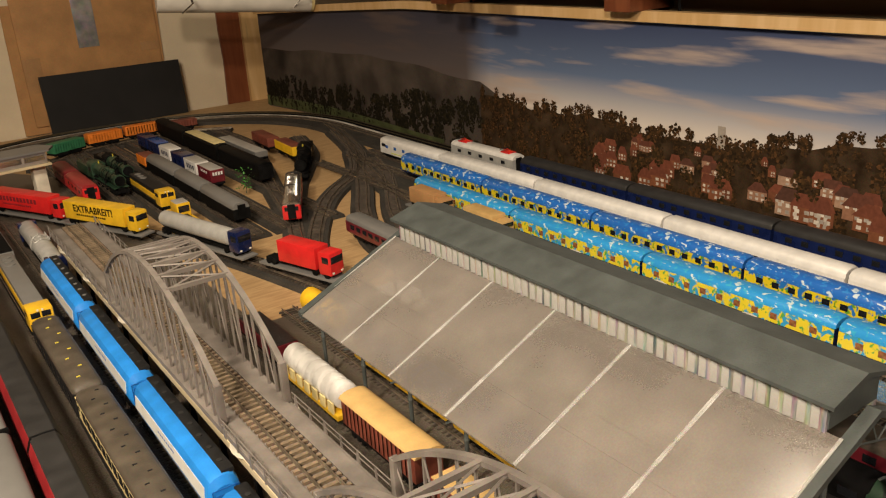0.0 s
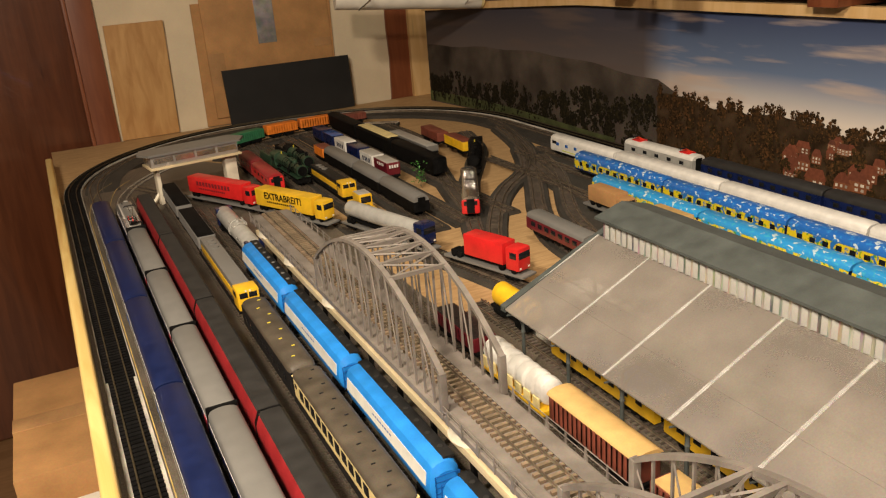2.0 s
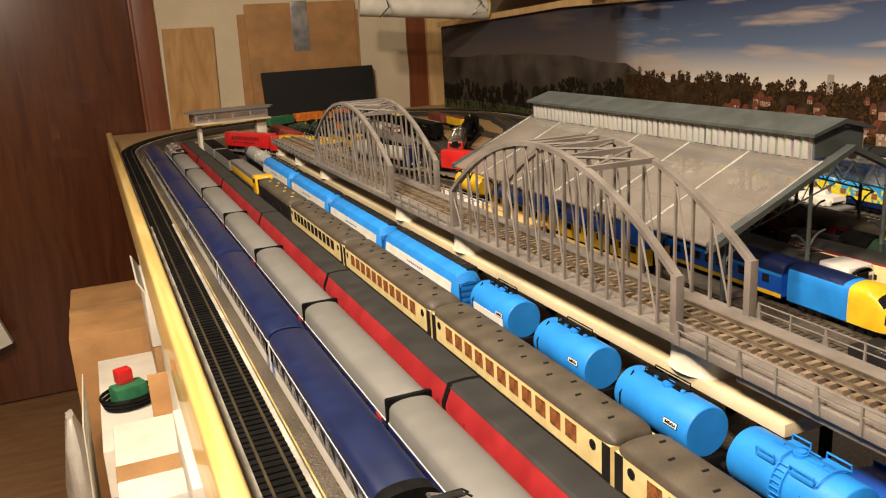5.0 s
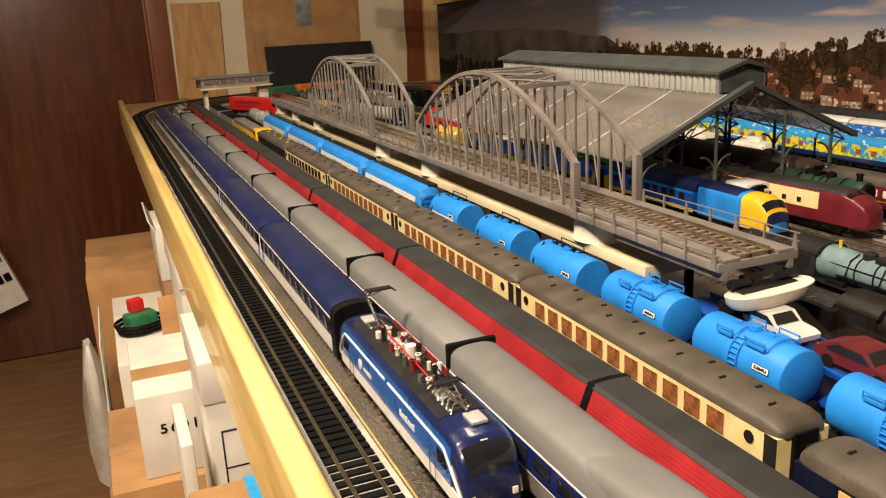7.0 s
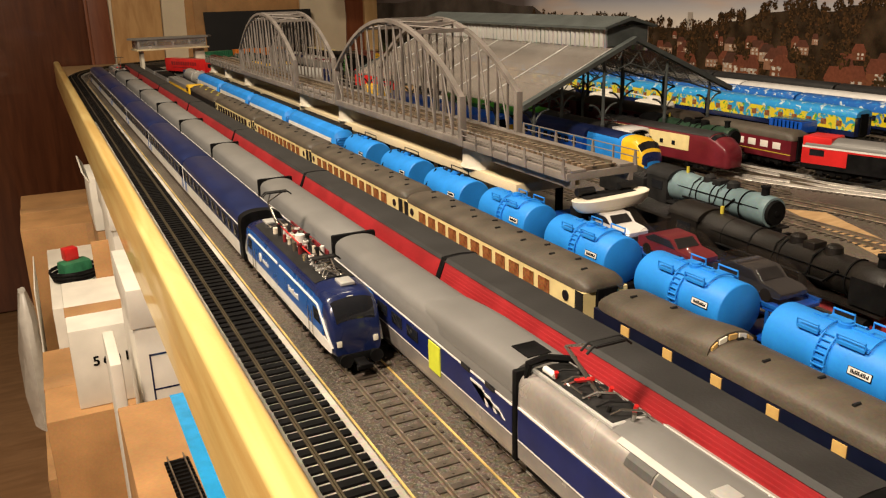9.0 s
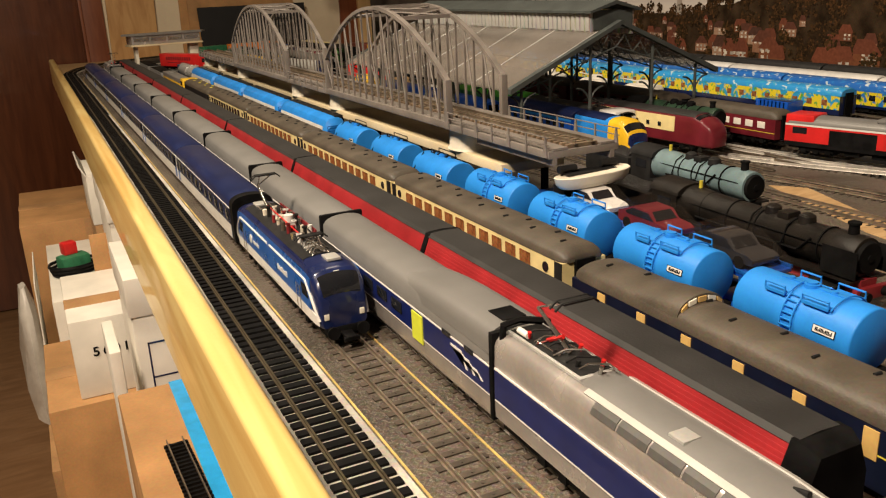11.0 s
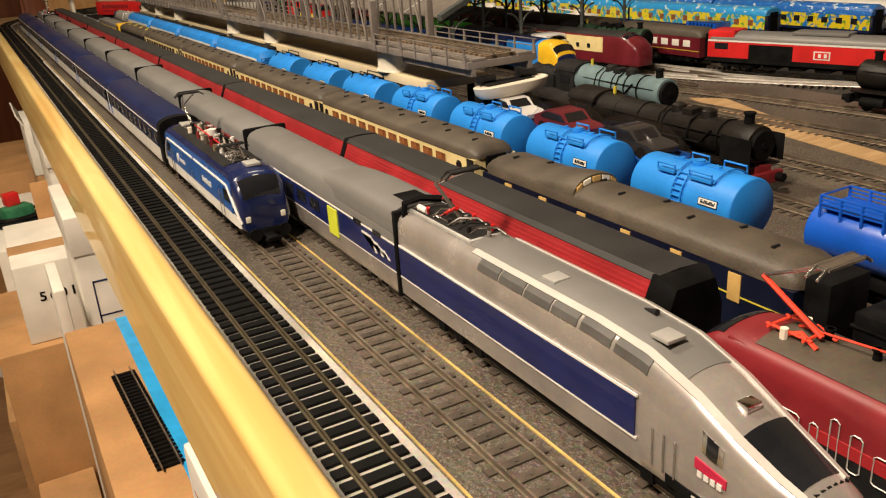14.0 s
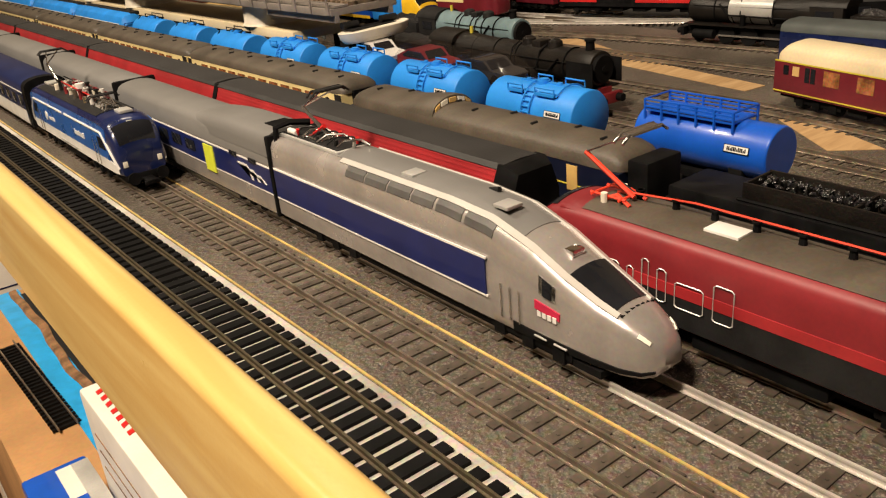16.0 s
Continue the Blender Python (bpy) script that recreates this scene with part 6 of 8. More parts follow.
tagged(solid("bark_edge_board", bm, "trimw", "rough dark brown board with bark edge", "board"), kind="structure")
tagged(solid("corner_post", box(bm_new(), 1.0885, 1.195, FARY - 0.03, FARY - 0.002, FLOOR, CEIL, 0.003), "pinev", "pale pine post in the room corner", "post"), kind="structure")
r = thing("cardboard_tube", "long cream cardboard tube lying under the shelf", "tube", (0, 0, 0))
part("shell", cyl(bm_new(), (0.70, 2.30, 0.372), (1.105, 2.21, 0.340), 0.034, n=28), "paper", r)
part("end_cap", cyl(bm_new(), (1.1052, 2.21, 0.340), (1.113, 2.2085, 0.339), 0.0335, n=28), "cream", r, "round cream plastic cap")
for s in (0.76, 1.05):
    solid("tube_hook", tube(bm_new(), [(s, 2.29 - (s - 0.7) * 0.22, 0.337 - (s - 0.7) * 0.06), (s, 2.20 - (s - 0.7) * 0.22, 0.36), (s, 2.25, 0.43), (s, 2.25, CEIL)], 0.003), "steel", "thin metal hook holding the cardboard tube", "hook", "tube hooks")
# shelf above the backdrop
sh = thing("wall_shelf", "dark brown wooden shelf above the backdrop", "shelf", (0, 0, 0))
part("board", box(bm_new(), 0.99, BACKX + 0.018, -1.2, 2.1, 0.432, 0.452, 0.001), "trimw", sh)
for y in (1.55, 1.02, 0.35):
    part("bracket", box(bm_new(), 1.09, BACKX + 0.018, y - 0.03, y + 0.03, 0.345, 0.431, 0.002), "trimw", sh)
for y in (1.5, 0.93):
    solid("hanging_cable", tube(bm_new(), [(1.14, y, 0.46), (1.145, y + 0.006, 0.40), (1.14, y - 0.004, 0.345)], 0.003), "blackm", "black cable hanging behind the backdrop", "cable", "cables")
for i, (y, w) in enumerate(((1.405, 0.062), (1.28, 0.07))):
    nt = thing("paper_note", "white hand-lettered paper note on the shelf edge", "note", (0.985, y, 0.385))
    part("sheet", box(bm_new(), -0.0006, 0.0006, -w / 2, w / 2, -0.014, 0.055), "paper", nt)
    cu = bpy.data.curves.new("note_text", "FONT")
    cu.body, cu.size, cu.align_x = ("AFTER", "BEFORE")[i], 0.016, "CENTER"
    tmp = bpy.data.objects.new("note_text", cu)
    scene.collection.objects.link(tmp)
    me = bpy.data.meshes.new_from_object(tmp.evaluated_get(bpy.context.evaluated_depsgraph_get()))
    bpy.data.objects.remove(tmp)
    me.materials.clear()
    me.materials.append(M["blackm"])
    o = part("text", me, None, nt)
    o.matrix_basis = Matrix.Translation((-0.0012, 0, 0.0)) @ Euler((radians(90), 0, radians(-90))).to_matrix().to_4x4()

# ---- trains along the backdrop ----
def painted(name, ground, spots, green, scale, stretch, lo=0.46, hi=0.56):
    m = mat(name, ground, 0.32, var=0.06, coat=0.3)
    n, l = m.node_tree.nodes, m.node_tree.links
    tc = n.new("ShaderNodeTexCoord")
    mp = n.new("ShaderNodeMapping")
    mp.inputs["Scale"].default_value = stretch
    l.new(tc.outputs["Object"], mp.inputs[0])
    prev = None
    base = n.new("ShaderNodeRGB")
    base.outputs[0].default_value = (*ground, 1)
    prev = base.outputs[0]
    for i, (col, sc, a, b) in enumerate(((spots, scale, lo, hi), (green, scale * 1.7, 0.58, 0.62))):
        nz = n.new("ShaderNodeTexNoise")
        nz.inputs["Scale"].default_value, nz.inputs["Detail"].default_value, nz.inputs["Distortion"].default_value = sc, 4, 0.6
        l.new(mp.outputs[0], nz.inputs["Vector"])
        r = n.new("ShaderNodeMapRange")
        r.inputs[1].default_value, r.inputs[2].default_value = a, b
        l.new(nz.outputs[0], r.inputs[0])
        mx = n.new("ShaderNodeMix")
        mx.data_type = "RGBA"
        l.new(r.outputs[0], mx.inputs[0])
        l.new(prev, mx.inputs[6])
        mx.inputs[7].default_value = (*col, 1)
        prev = mx.outputs[2]
    l.new(prev, n["Principled BSDF"].inputs["Base Color"])
    return m

M["cloud"] = painted("painted_cloud_blue", (0.02, 0.14, 0.52), (0.55, 0.66, 0.74), (0.03, 0.22, 0.62), 105, (1.2, 0.8, 1.2), 0.59, 0.62)
M["cloud2"] = painted("painted_sky_cyan", (0.03, 0.30, 0.70), (0.55, 0.70, 0.74), (0.05, 0.40, 0.66), 105, (1.2, 0.8, 1.2), 0.60, 0.63)
M["flowers"] = painted("painted_sunflowers", (0.02, 0.16, 0.50), (0.72, 0.56, 0.02), (0.12, 0.30, 0.03), 70, (1, 1.2, 1), 0.44, 0.48)
M["flowers2"] = painted("painted_meadow", (0.03, 0.32, 0.62), (0.74, 0.60, 0.03), (0.10, 0.36, 0.06), 70, (1, 1.2, 1), 0.45, 0.49)
for a, b in ((1.285, 1.0), (1.0, 0.715), (0.715, 0.43), (0.43, 0.145)):
    coach("holiday coach painted with yellow flowers under a cyan sky", 0.838, b, a, "navy", "cloud2", zs=0.036, h=0.047, group="flower-painted train", round_top=0.62, bands=[("flower_band", 0.0, 1.0, 0.0175, 0.036, "flowers2")], wins=(10, 0.009, 0.022, 0.030, "lit"))
for a, b in ((1.46, 1.18), (1.18, 0.895), (0.895, 0.61), (0.61, 0.325), (0.325, 0.04)):
    coach("holiday coach painted with clouds above yellow flowers", 0.920, b, a, "navy", "cloud", zs=0.033, h=0.047, group="cloud-painted train", round_top=0.62, bands=[("flower_band", 0.0, 1.0, 0.014, 0.033, "flowers")], wins=(11, 0.010, 0.021, 0.029, "glass"))
for i, (a, b) in enumerate(((1.40, 1.10), (1.10, 0.80), (0.80, 0.50), (0.50, 0.20), (0.20, -0.10))):
    coach("long white-roofed express coach", 0.980, b, a, "white", "white", zs=0.034, h=0.047, group="white express train", round_top=0.5, bands=[("window_band", 0.02, 0.98, 0.021, 0.030, "glass")])
c = coach("white rounded express power car", 0.978, 1.402, 1.64, "white", "white", zs=0.034, h=0.046, group="white express train", round_top=0.5, bands=[("green_line", 0.05, 0.8, 0.014, 0.016, "lime"), ("cab_window", 0.90, 0.97, 0.026, 0.033, "glass")], wins=(6, 0.010, 0.024, 0.031, "mid"))
for i, (a, b) in enumerate(((1.25, 0.96), (0.96, 0.67), (0.67, 0.38), (0.38, 0.09))):
    coach("grey-roofed blue coach standing by the backdrop", 1.075, b, a, "navy", "greyroof", zs=0.034, h=0.046, group="grey-roofed coaches", round_top=0.6, wins=(10, 0.011, 0.022, 0.030, "glass"), bands=[("blue_band", 0.0, 1.0, 0.012, 0.02, "navy")])
t = coach("pale electric locomotive with red folded pantographs", 1.075, 1.27, 1.49, "lgrey", "white", zs=0.034, h=0.044, name="electric_locomotive", category="locomotive", round_top=0.6, wins=(5, 0.012, 0.022, 0.029, "glass"))
for s in (-1, 1):
    pantograph(t, s * 0.075, 0.0445, "redp", 0.006)
    part("roof_box", box(bm_new(), -0.010, 0.010, s * 0.075 - 0.014, s * 0.075 + 0.014, 0.0432, 0.0456, 0.0005), "red2", t)
for x in (0.838, 0.920, 0.980):
    track("back_track", "brown-sleepered track along the backdrop", [(x, -1.3), (x, 1.72)], 0.0080, "sleeper", "sleeperi", "rail", pieces=False)
sheet("ballast_back", [(0.60, -1.35), (1.165, -1.35), (1.165, 1.74), (0.93, 1.74), (0.80, 1.30), (0.60, 0.95)], -0.0038, 0.0028, "bed", "dark grey track mat by the backdrop")

# ---- far yard inside the loop ----
ROADS = [
    [(0.50, 0.98), (0.446, 1.237), (0.365, 1.493), (0.27, 1.68), (0.166, 1.86), (0.06, 2.06)],
    [(0.632, 1.0), (0.655, 1.16), (0.72, 1.31), (0.80, 1.45), (0.867, 1.574), (0.95, 1.72), (1.03, 1.95), (1.06, 2.1)],
    [(0.52, 1.08), (0.57, 1.22), (0.675, 1.39), (0.75, 1.48), (0.86, 1.585), (0.95, 1.76)],
    [(0.545, 1.23), (0.60, 1.36), (0.70, 1.56), (0.79, 1.70), (0.87, 1.83), (0.93, 2.02)],
    [(0.61, 1.40), (0.66, 1.58), (0.73, 1.80), (0.80, 2.05), (0.80, 2.3)],
    [(0.822, 1.27), (0.85, 1.45), (0.90, 1.62), (0.97, 1.80), (1.03, 2.0)],
    [(0.70, 1.10), (0.76, 1.26), (0.85, 1.42), (0.90, 1.52), (0.95, 1.66)],
]
for i, p in enumerate(ROADS):
    q = bez(*p)
    solid("roadbed", ribbon(bm_new(), q, 0.050, -0.0038, 0.0030 + 0.00012 * i, 0.1), "bed", "dark grey roadbed strip on bare plywood", "roadbed", kind="structure", smooth=0)
    track("yard_track", "dark yard track curving over plywood", q, 0.0080, "sleeper", "sleeperi", "rail", pieces=False)
for i, x in enumerate((0.435, 0.515, 0.575, 0.665)):
    solid("roadbed", ribbon(bm_new(), [(x, 1.33), (x, 2.35)], 0.052, -0.0038, 0.0029 + 0.0001 * i, 0.1), "bed", "dark grey roadbed strip on bare plywood", "roadbed", kind="structure", smooth=0)
    track("yard_track", "dark straight yard siding on grey roadbed", [(x, 1.33), (x, 2.35)], 0.0080, "sleeper", "sleeperi", "rail", pieces=False)
for i, x in enumerate((0.33, 0.393)):
    solid("roadbed", ribbon(bm_new(), [(x, 1.70), (x + 0.01, 2.30)], 0.052, -0.0038, 0.0040 + 0.0002 * i, 0.1), "bed", "dark grey roadbed strip on bare plywood", "roadbed", kind="structure", smooth=0)
    track("yard_track", "dark straight yard siding on grey roadbed", [(x, 1.70), (x + 0.01, 2.30)], 0.0080, "sleeper", "sleeperi", "rail", z=0.0045, pieces=False)
q = bez((0.30, 2.20), (0.42, 2.30), (0.56, 2.335), (0.72, 2.33), (0.84, 2.26))
solid("roadbed", ribbon(bm_new(), q, 0.05, -0.0038, 0.0040, 0.1), "bed", "dark grey roadbed strip on bare plywood", "roadbed", kind="structure", smooth=0)
track("yard_track", "dark curved yard track by the far wall", q, 0.0080, "sleeper", "sleeperi", "rail", z=0.0045, pieces=False)

def flat_wagon(at, turn, L, group):
    t = thing("flat_wagon", "low grey flat wagon carrying a lorry", "freight wagon", (at[0], at[1], RAIL), turn, group)
    e = L / 2
    part("deck", box(bm_new(), -0.0155, 0.0155, -e, e, 0.008, 0.0115, 0.0005), "grey", t)
    for s in (-1, 1):
        bogie(t, s * (e - 0.025), 0.018)
    return t

def words(parent, text, size, m, material="blackm"):
    """Flat lettering in the built-in font, set by a matrix."""
    cu = bpy.data.curves.new("text", "FONT")
    cu.body, cu.size, cu.align_x, cu.extrude, cu.offset = text, size, "CENTER", 0.0002, 0.0004
    tmp = bpy.data.objects.new("text", cu)
    scene.collection.objects.link(tmp)
    me = bpy.data.meshes.new_from_object(tmp.evaluated_get(bpy.context.evaluated_depsgraph_get()))
    bpy.data.objects.remove(tmp)
    me.materials.clear()
    me.materials.append(M[material])
    o = part("text", me, None, parent)
    o.matrix_basis = m
    return o

def lorry(label, at, turn, L, trailer, cab, tanker=False, mark=None, box_len=None):
    """A lorry, its cab towards -y, standing on a flat wagon."""
    t = thing("lorry", label, "lorry", (at[0], at[1], RAIL + 0.0115), turn, "lorries on wagons")
    e = L / 2
    c = part("cab", box(bm_new(), -0.0140, 0.0140, -e, -e + 0.026, 0.005, 0.041, 0.003), cab, t)
    part("windscreen", box(bm_new(), -0.012, 0.012, -e - 0.0004, -e + 0.002, 0.024, 0.035, 0.001), "glass", c)
    for s in (-1, 1):
        part("window", box(bm_new(), s * 0.0140 - 0.0004, s * 0.0140 + 0.0004, -e + 0.004, -e + 0.017, 0.024, 0.034, 0.0004), "glass", c)
        part("lamp", box(bm_new(), s * 0.009 - 0.002, s * 0.009 + 0.002, -e - 0.0004, -e + 0.001, 0.008, 0.011, 0.0003), "lamp", c)
    part("chassis", box(bm_new(), -0.009, 0.009, -e + 0.006, e - 0.002, 0.0045, 0.009), "blackm", t)
    y0 = -e + 0.031
    y1 = e if not box_len else y0 + box_len
    if tanker:
        n = 18
        secs = [[(0.0145 * k * math.cos(2 * math.pi * i / n), yy, 0.0245 + 0.0145 * k * math.sin(2 * math.pi * i / n)) for i in range(n)] for yy, k in ((y0, 0.6), (y0 + 0.003, 0.95), (y0 + 0.006, 1), (y1 - 0.006, 1), (y1 - 0.003, 0.95), (y1, 0.6))]
        part("tank", loft(bm_new(), secs), trailer, t)
    else:
        part("box", box(bm_new(), -0.0145, 0.0145, y0, y1, 0.010, 0.044, 0.001), trailer, t)
        if mark:
            for s in (-1, 1):
                if mark == "blackm":
                    words(t, "EXTRABREIT!", 0.0185, Matrix.Translation((s * 0.0147, (y0 + y1) / 2, 0.0265)) @ Euler((radians(90), 0, radians(90 * s))).to_matrix().to_4x4())
                else:
                    bars(t, s * 0.0147, y0 + (y1 - y0) * 0.2, y0 + (y1 - y0) * 0.85, 0.027, 0.036, 11, mark, s=s)
                bars(t, s * 0.0147, y0 + (y1 - y0) * 0.3, y0 + (y1 - y0) * 0.8, 0.0190, 0.0222, 14, mark, s=s)
    for s in (-1, 1):
        for yy in (-e + 0.011, -e + 0.036, e - 0.012, e - 0.024):
            part("wheel", cyl(bm_new(), (s * 0.0095, yy, 0.0052), (s * 0.0135, yy, 0.0052), 0.0052, n=14), "blackm", t)
    return t

def along_line(p, q, f):
    return (p[0] + (q[0] - p[0]) * f, p[1] + (q[1] - p[1]) * f)

for (p, q), (label, tr, cb_, kw) in zip((((0.265, 1.64), (0.172, 1.83)), ((0.352, 1.448), (0.268, 1.63)), ((0.443, 1.205), (0.384, 1.435)), ((0.508, 1.015), (0.462, 1.165))), (
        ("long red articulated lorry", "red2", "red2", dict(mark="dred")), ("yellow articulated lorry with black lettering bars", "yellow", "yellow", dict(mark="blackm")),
        ("silver tanker lorry with dark blue cab", "lgrey", "navy", dict(tanker=True)), ("red lorry with a short box body", "red2", "red2", dict(box_len=0.082)))):
    L = math.dist(p, q)
    turn = math.degrees(math.atan2(q[0] - p[0], q[1] - p[1])) * -1
    m = along_line(p, q, 0.5)
    flat_wagon(m, turn, L + 0.012, "flat wagons")
    lorry(label, m, turn, L - 0.006, tr, cb_, **kw)

def simple_loco(label, x, y0, y1, body, roof, turn=0.0, at=None, name="diesel_locomotive", yellow_ends=None, h=0.044):
    L = abs(y1 - y0)
    t = coach(label, x, y0, y1, body, roof, zs=0.034, h=h, name=name, category="locomotive", round_top=0.7, wins=(4, 0.009, 0.023, 0.030, "glass"), turn=turn)
    if at:
        t.matrix_world = pose(at[0], at[1], RAIL, 0, 0, turn)
    for s in (-1, 1):
        e = L / 2 - 0.0028
        part("cab_end", box(bm_new(), -0.0155, 0.0155, min(s * (e - 0.002), s * (e + 0.002)), max(s * (e - 0.002), s * (e + 0.002)), 0.010, 0.037, 0.001), yellow_ends or body, t)
        part("windscreen", box(bm_new(), -0.0125, 0.0125, min(s * (e + 0.001), s * (e + 0.0024)), max(s * (e + 0.001), s * (e + 0.0024)), 0.026, 0.034, 0.0004), "glass", t)
    return t

def steam(label, at, turn, L, boiler, cab, red_wheels=False, tender=0.085, deflect=False, length_cab=0.03, jacket=None):
    """A steam locomotive, chimney towards -y."""
    t = thing("steam_locomotive", label, "locomotive", (at[0], at[1], RAIL), turn)
    e = L / 2
    n = 20
    zc, r = 0.0320, 0.0132
    prof = [(-e + 0.006, 0.6), (-e + 0.007, 0.97), (-e + 0.010, 1.0), (-e + 0.030, 1.0), (-e + 0.031, 0.94), (e - length_cab - 0.035, 0.97), (e - length_cab, 1.12)]
    part("boiler", loft(bm_new(), [[(r * k * math.cos(2 * math.pi * i / n), y, zc + r * k * math.sin(2 * math.pi * i / n)) for i in range(n)] for y, k in prof]), boiler, t)
    part("smokebox_door", cyl(cyl(bm_new(), (0, -e + 0.004, zc), (0, -e + 0.008, zc), 0.010, 0.0115, 18), (0, -e + 0.003, zc), (0, -e + 0.005, zc), 0.0025, n=8), "blackm", t)
    if jacket:
        part("boiler_jacket", cyl(bm_new(), (0, -e + 0.050, zc + 0.001), (0, -e + 0.094, zc + 0.001), r * 1.04, n=24), jacket, t, "pale unpainted boiler jacket")
    for k in range(5):
        y = -e + 0.034 + k * (L - length_cab - 0.045) / 4.5
        bm = cyl(bm_new(), (0, y, zc), (0, y + 0.001, zc), r * 1.02, n=20)
        part("boiler_band", bm, "blackm", t)
    part("chimney", cyl(cyl(bm_new(), (0, -e + 0.018, zc + r - 0.002), (0, -e + 0.018, zc + r + 0.0065), 0.0036, 0.0032, 14), (0, -e + 0.018, zc + r + 0.006), (0, -e + 0.018, zc + r + 0.0075), 0.0042, n=14), "blackm", t)
    for y in (-e + 0.055, -e + 0.085):
        part("dome", cyl(cyl(bm_new(), (0, y, zc + r - 0.003), (0, y, zc + r + 0.0028), 0.0062, 0.0055, 16), (0, y, zc + r + 0.0028), (0, y, zc + r + 0.0045), 0.0055, 0.003, 16), cab, t)
    part("sand_box", box(bm_new(), -0.0060, 0.0060, -e + 0.066, -e + 0.076, zc + r - 0.003, zc + r + 0.0028, 0.0012), cab, t)
    part("safety_valve", cyl(bm_new(), (0, e - length_cab - 0.010, zc + r - 0.001), (0, e - length_cab - 0.010, zc + r + 0.0065), 0.0015, n=10), "gold", t)
    c = part("cab", box(bm_new(), -0.0160, 0.0160, e - length_cab, e, 0.012, 0.040, 0.0006), cab, t)
    secs = [[(0.0165 * math.cos(a), y, 0.0395 + 0.0085 * math.sin(a)) for a in np.linspace(0, math.pi, 11)] for y in (e - length_cab - 0.002, e + 0.003)]
    part("cab_roof", loft(bm_new(), secs), cab, c)
    for s in (-1, 1):
        part("cab_window", box(bm_new(), s * 0.016 - 0.0004, s * 0.016 + 0.0004, e - length_cab + 0.006, e - 0.008, 0.028, 0.036), "glass", c)
        part("running_board", box(bm_new(), s * 0.0095 - 0.0065, s * 0.0095 + 0.0065, -e + 0.004, e - length_cab, 0.0175, 0.019), cab, t)
        part("cylinder", cyl(bm_new(), (s * 0.013, -e + 0.014, 0.009), (s * 0.013, -e + 0.036, 0.009), 0.0045, n=14), "blackm", t)
        part("handrail", tube(bm_new(), [(s * 0.0128, -e + 0.012, zc + 0.004), (s * 0.0132, e - length_cab, zc + 0.004)], 0.0004), "blackm", t)
        part("side_pipe", tube(bm_new(), [(s * 0.0125, -e + 0.04, zc + 0.006), (s * 0.0135, -e + 0.05, zc - 0.004), (s * 0.013, e - length_cab - 0.02, zc - 0.005)], 0.0009), "blackm", t)
        for k, yv in enumerate((-e + 0.060, -e + 0.092)):
            part("sand_pipe", tube(bm_new(), [(s * 0.004, yv, zc + r + 0.001), (s * 0.0105, yv + 0.002, zc + r * 0.72), (s * 0.0142, yv + 0.003, zc - 0.002), (s * 0.0120, yv + 0.004, 0.019)], 0.0006, n=6), "blackm", t)
        part("air_pump", cyl(cyl(bm_new(), (s * 0.0140, -e + 0.066, 0.019), (s * 0.0140, -e + 0.066, 0.0275), 0.0026, n=10), (s * 0.0140, -e + 0.066, 0.0275), (s * 0.0140, -e + 0.066, 0.0290), 0.0020, n=10), "blackm", t)
        part("tool_box", box(bm_new(), s * 0.0135 - 0.0022, s * 0.0135 + 0.0022, e - length_cab - 0.030, e - length_cab - 0.012, 0.019, 0.0225, 0.0004), "blackm", t)
        part("coupling_rod", box(bm_new(), s * 0.0118 - 0.0006, s * 0.0118 + 0.0006, -e + 0.04, e - 0.03, 0.0075, 0.0092), "steel", t)
        for k in range(4):
            y = -e + 0.048 + k * (L - 0.085) / 3.2
            bm = cyl(bm_new(), (s * 0.0082, y, 0.0088), (s * 0.0108, y, 0.0088), 0.0088, n=18)
            part("driving_wheel", bm, "dred" if red_wheels else "blackm", t)
        part("front_wheel", cyl(bm_new(), (s * 0.0082, -e + 0.018, 0.0055), (s * 0.0104, -e + 0.018, 0.0055), 0.0055, n=14), "dred" if red_wheels else "blackm", t)
        if deflect:
            part("smoke_deflector", box(bm_new(), s * 0.0152 - 0.0004, s * 0.0152 + 0.0004, -e + 0.001, -e + 0.028, 0.0205, 0.0385, 0.0003), "blackm", t)
        part("buffer", cyl(bm_new(), (s * 0.0095, -e - 0.006, 0.0105), (s * 0.0095, -e + 0.002, 0.0105), 0.0030, n=10), "blackm", t)
    part("buffer_beam", box(bm_new(), -0.0145, 0.0145, -e - 0.001, -e + 0.003, 0.0065, 0.0145, 0.0005), "dred" if red_wheels else "blackm", t)
    part("frame", box(bm_new(), -0.007, 0.007, -e + 0.003, e, 0.007, 0.0185), "dred" if red_wheels else "blackm", t)
    if tender:
        y0, y1 = e + 0.006, e + 0.006 + tender
        tb = part("tender", box(bm_new(), -0.0155, 0.0155, y0, y1, 0.010, 0.033, 0.001), cab, t)
        secs = [[(-0.013, y, 0.031), (-0.008 + 0.001 * math.sin(i * 3), y, 0.0355 + 0.0012 * math.sin(i * 2.3)), (0.004, y, 0.0375 + 0.001 * math.sin(i * 1.7)), (0.013, y, 0.031)] for i, y in enumerate(np.linspace(y0 + 0.006, y1 - 0.02, 9))]
        part("coal_load", loft(bm_new(), secs), "coal", tb)
        for yy in (y0 + 0.022, y1 - 0.022):
            bogie(t, yy, 0.02)
    return t

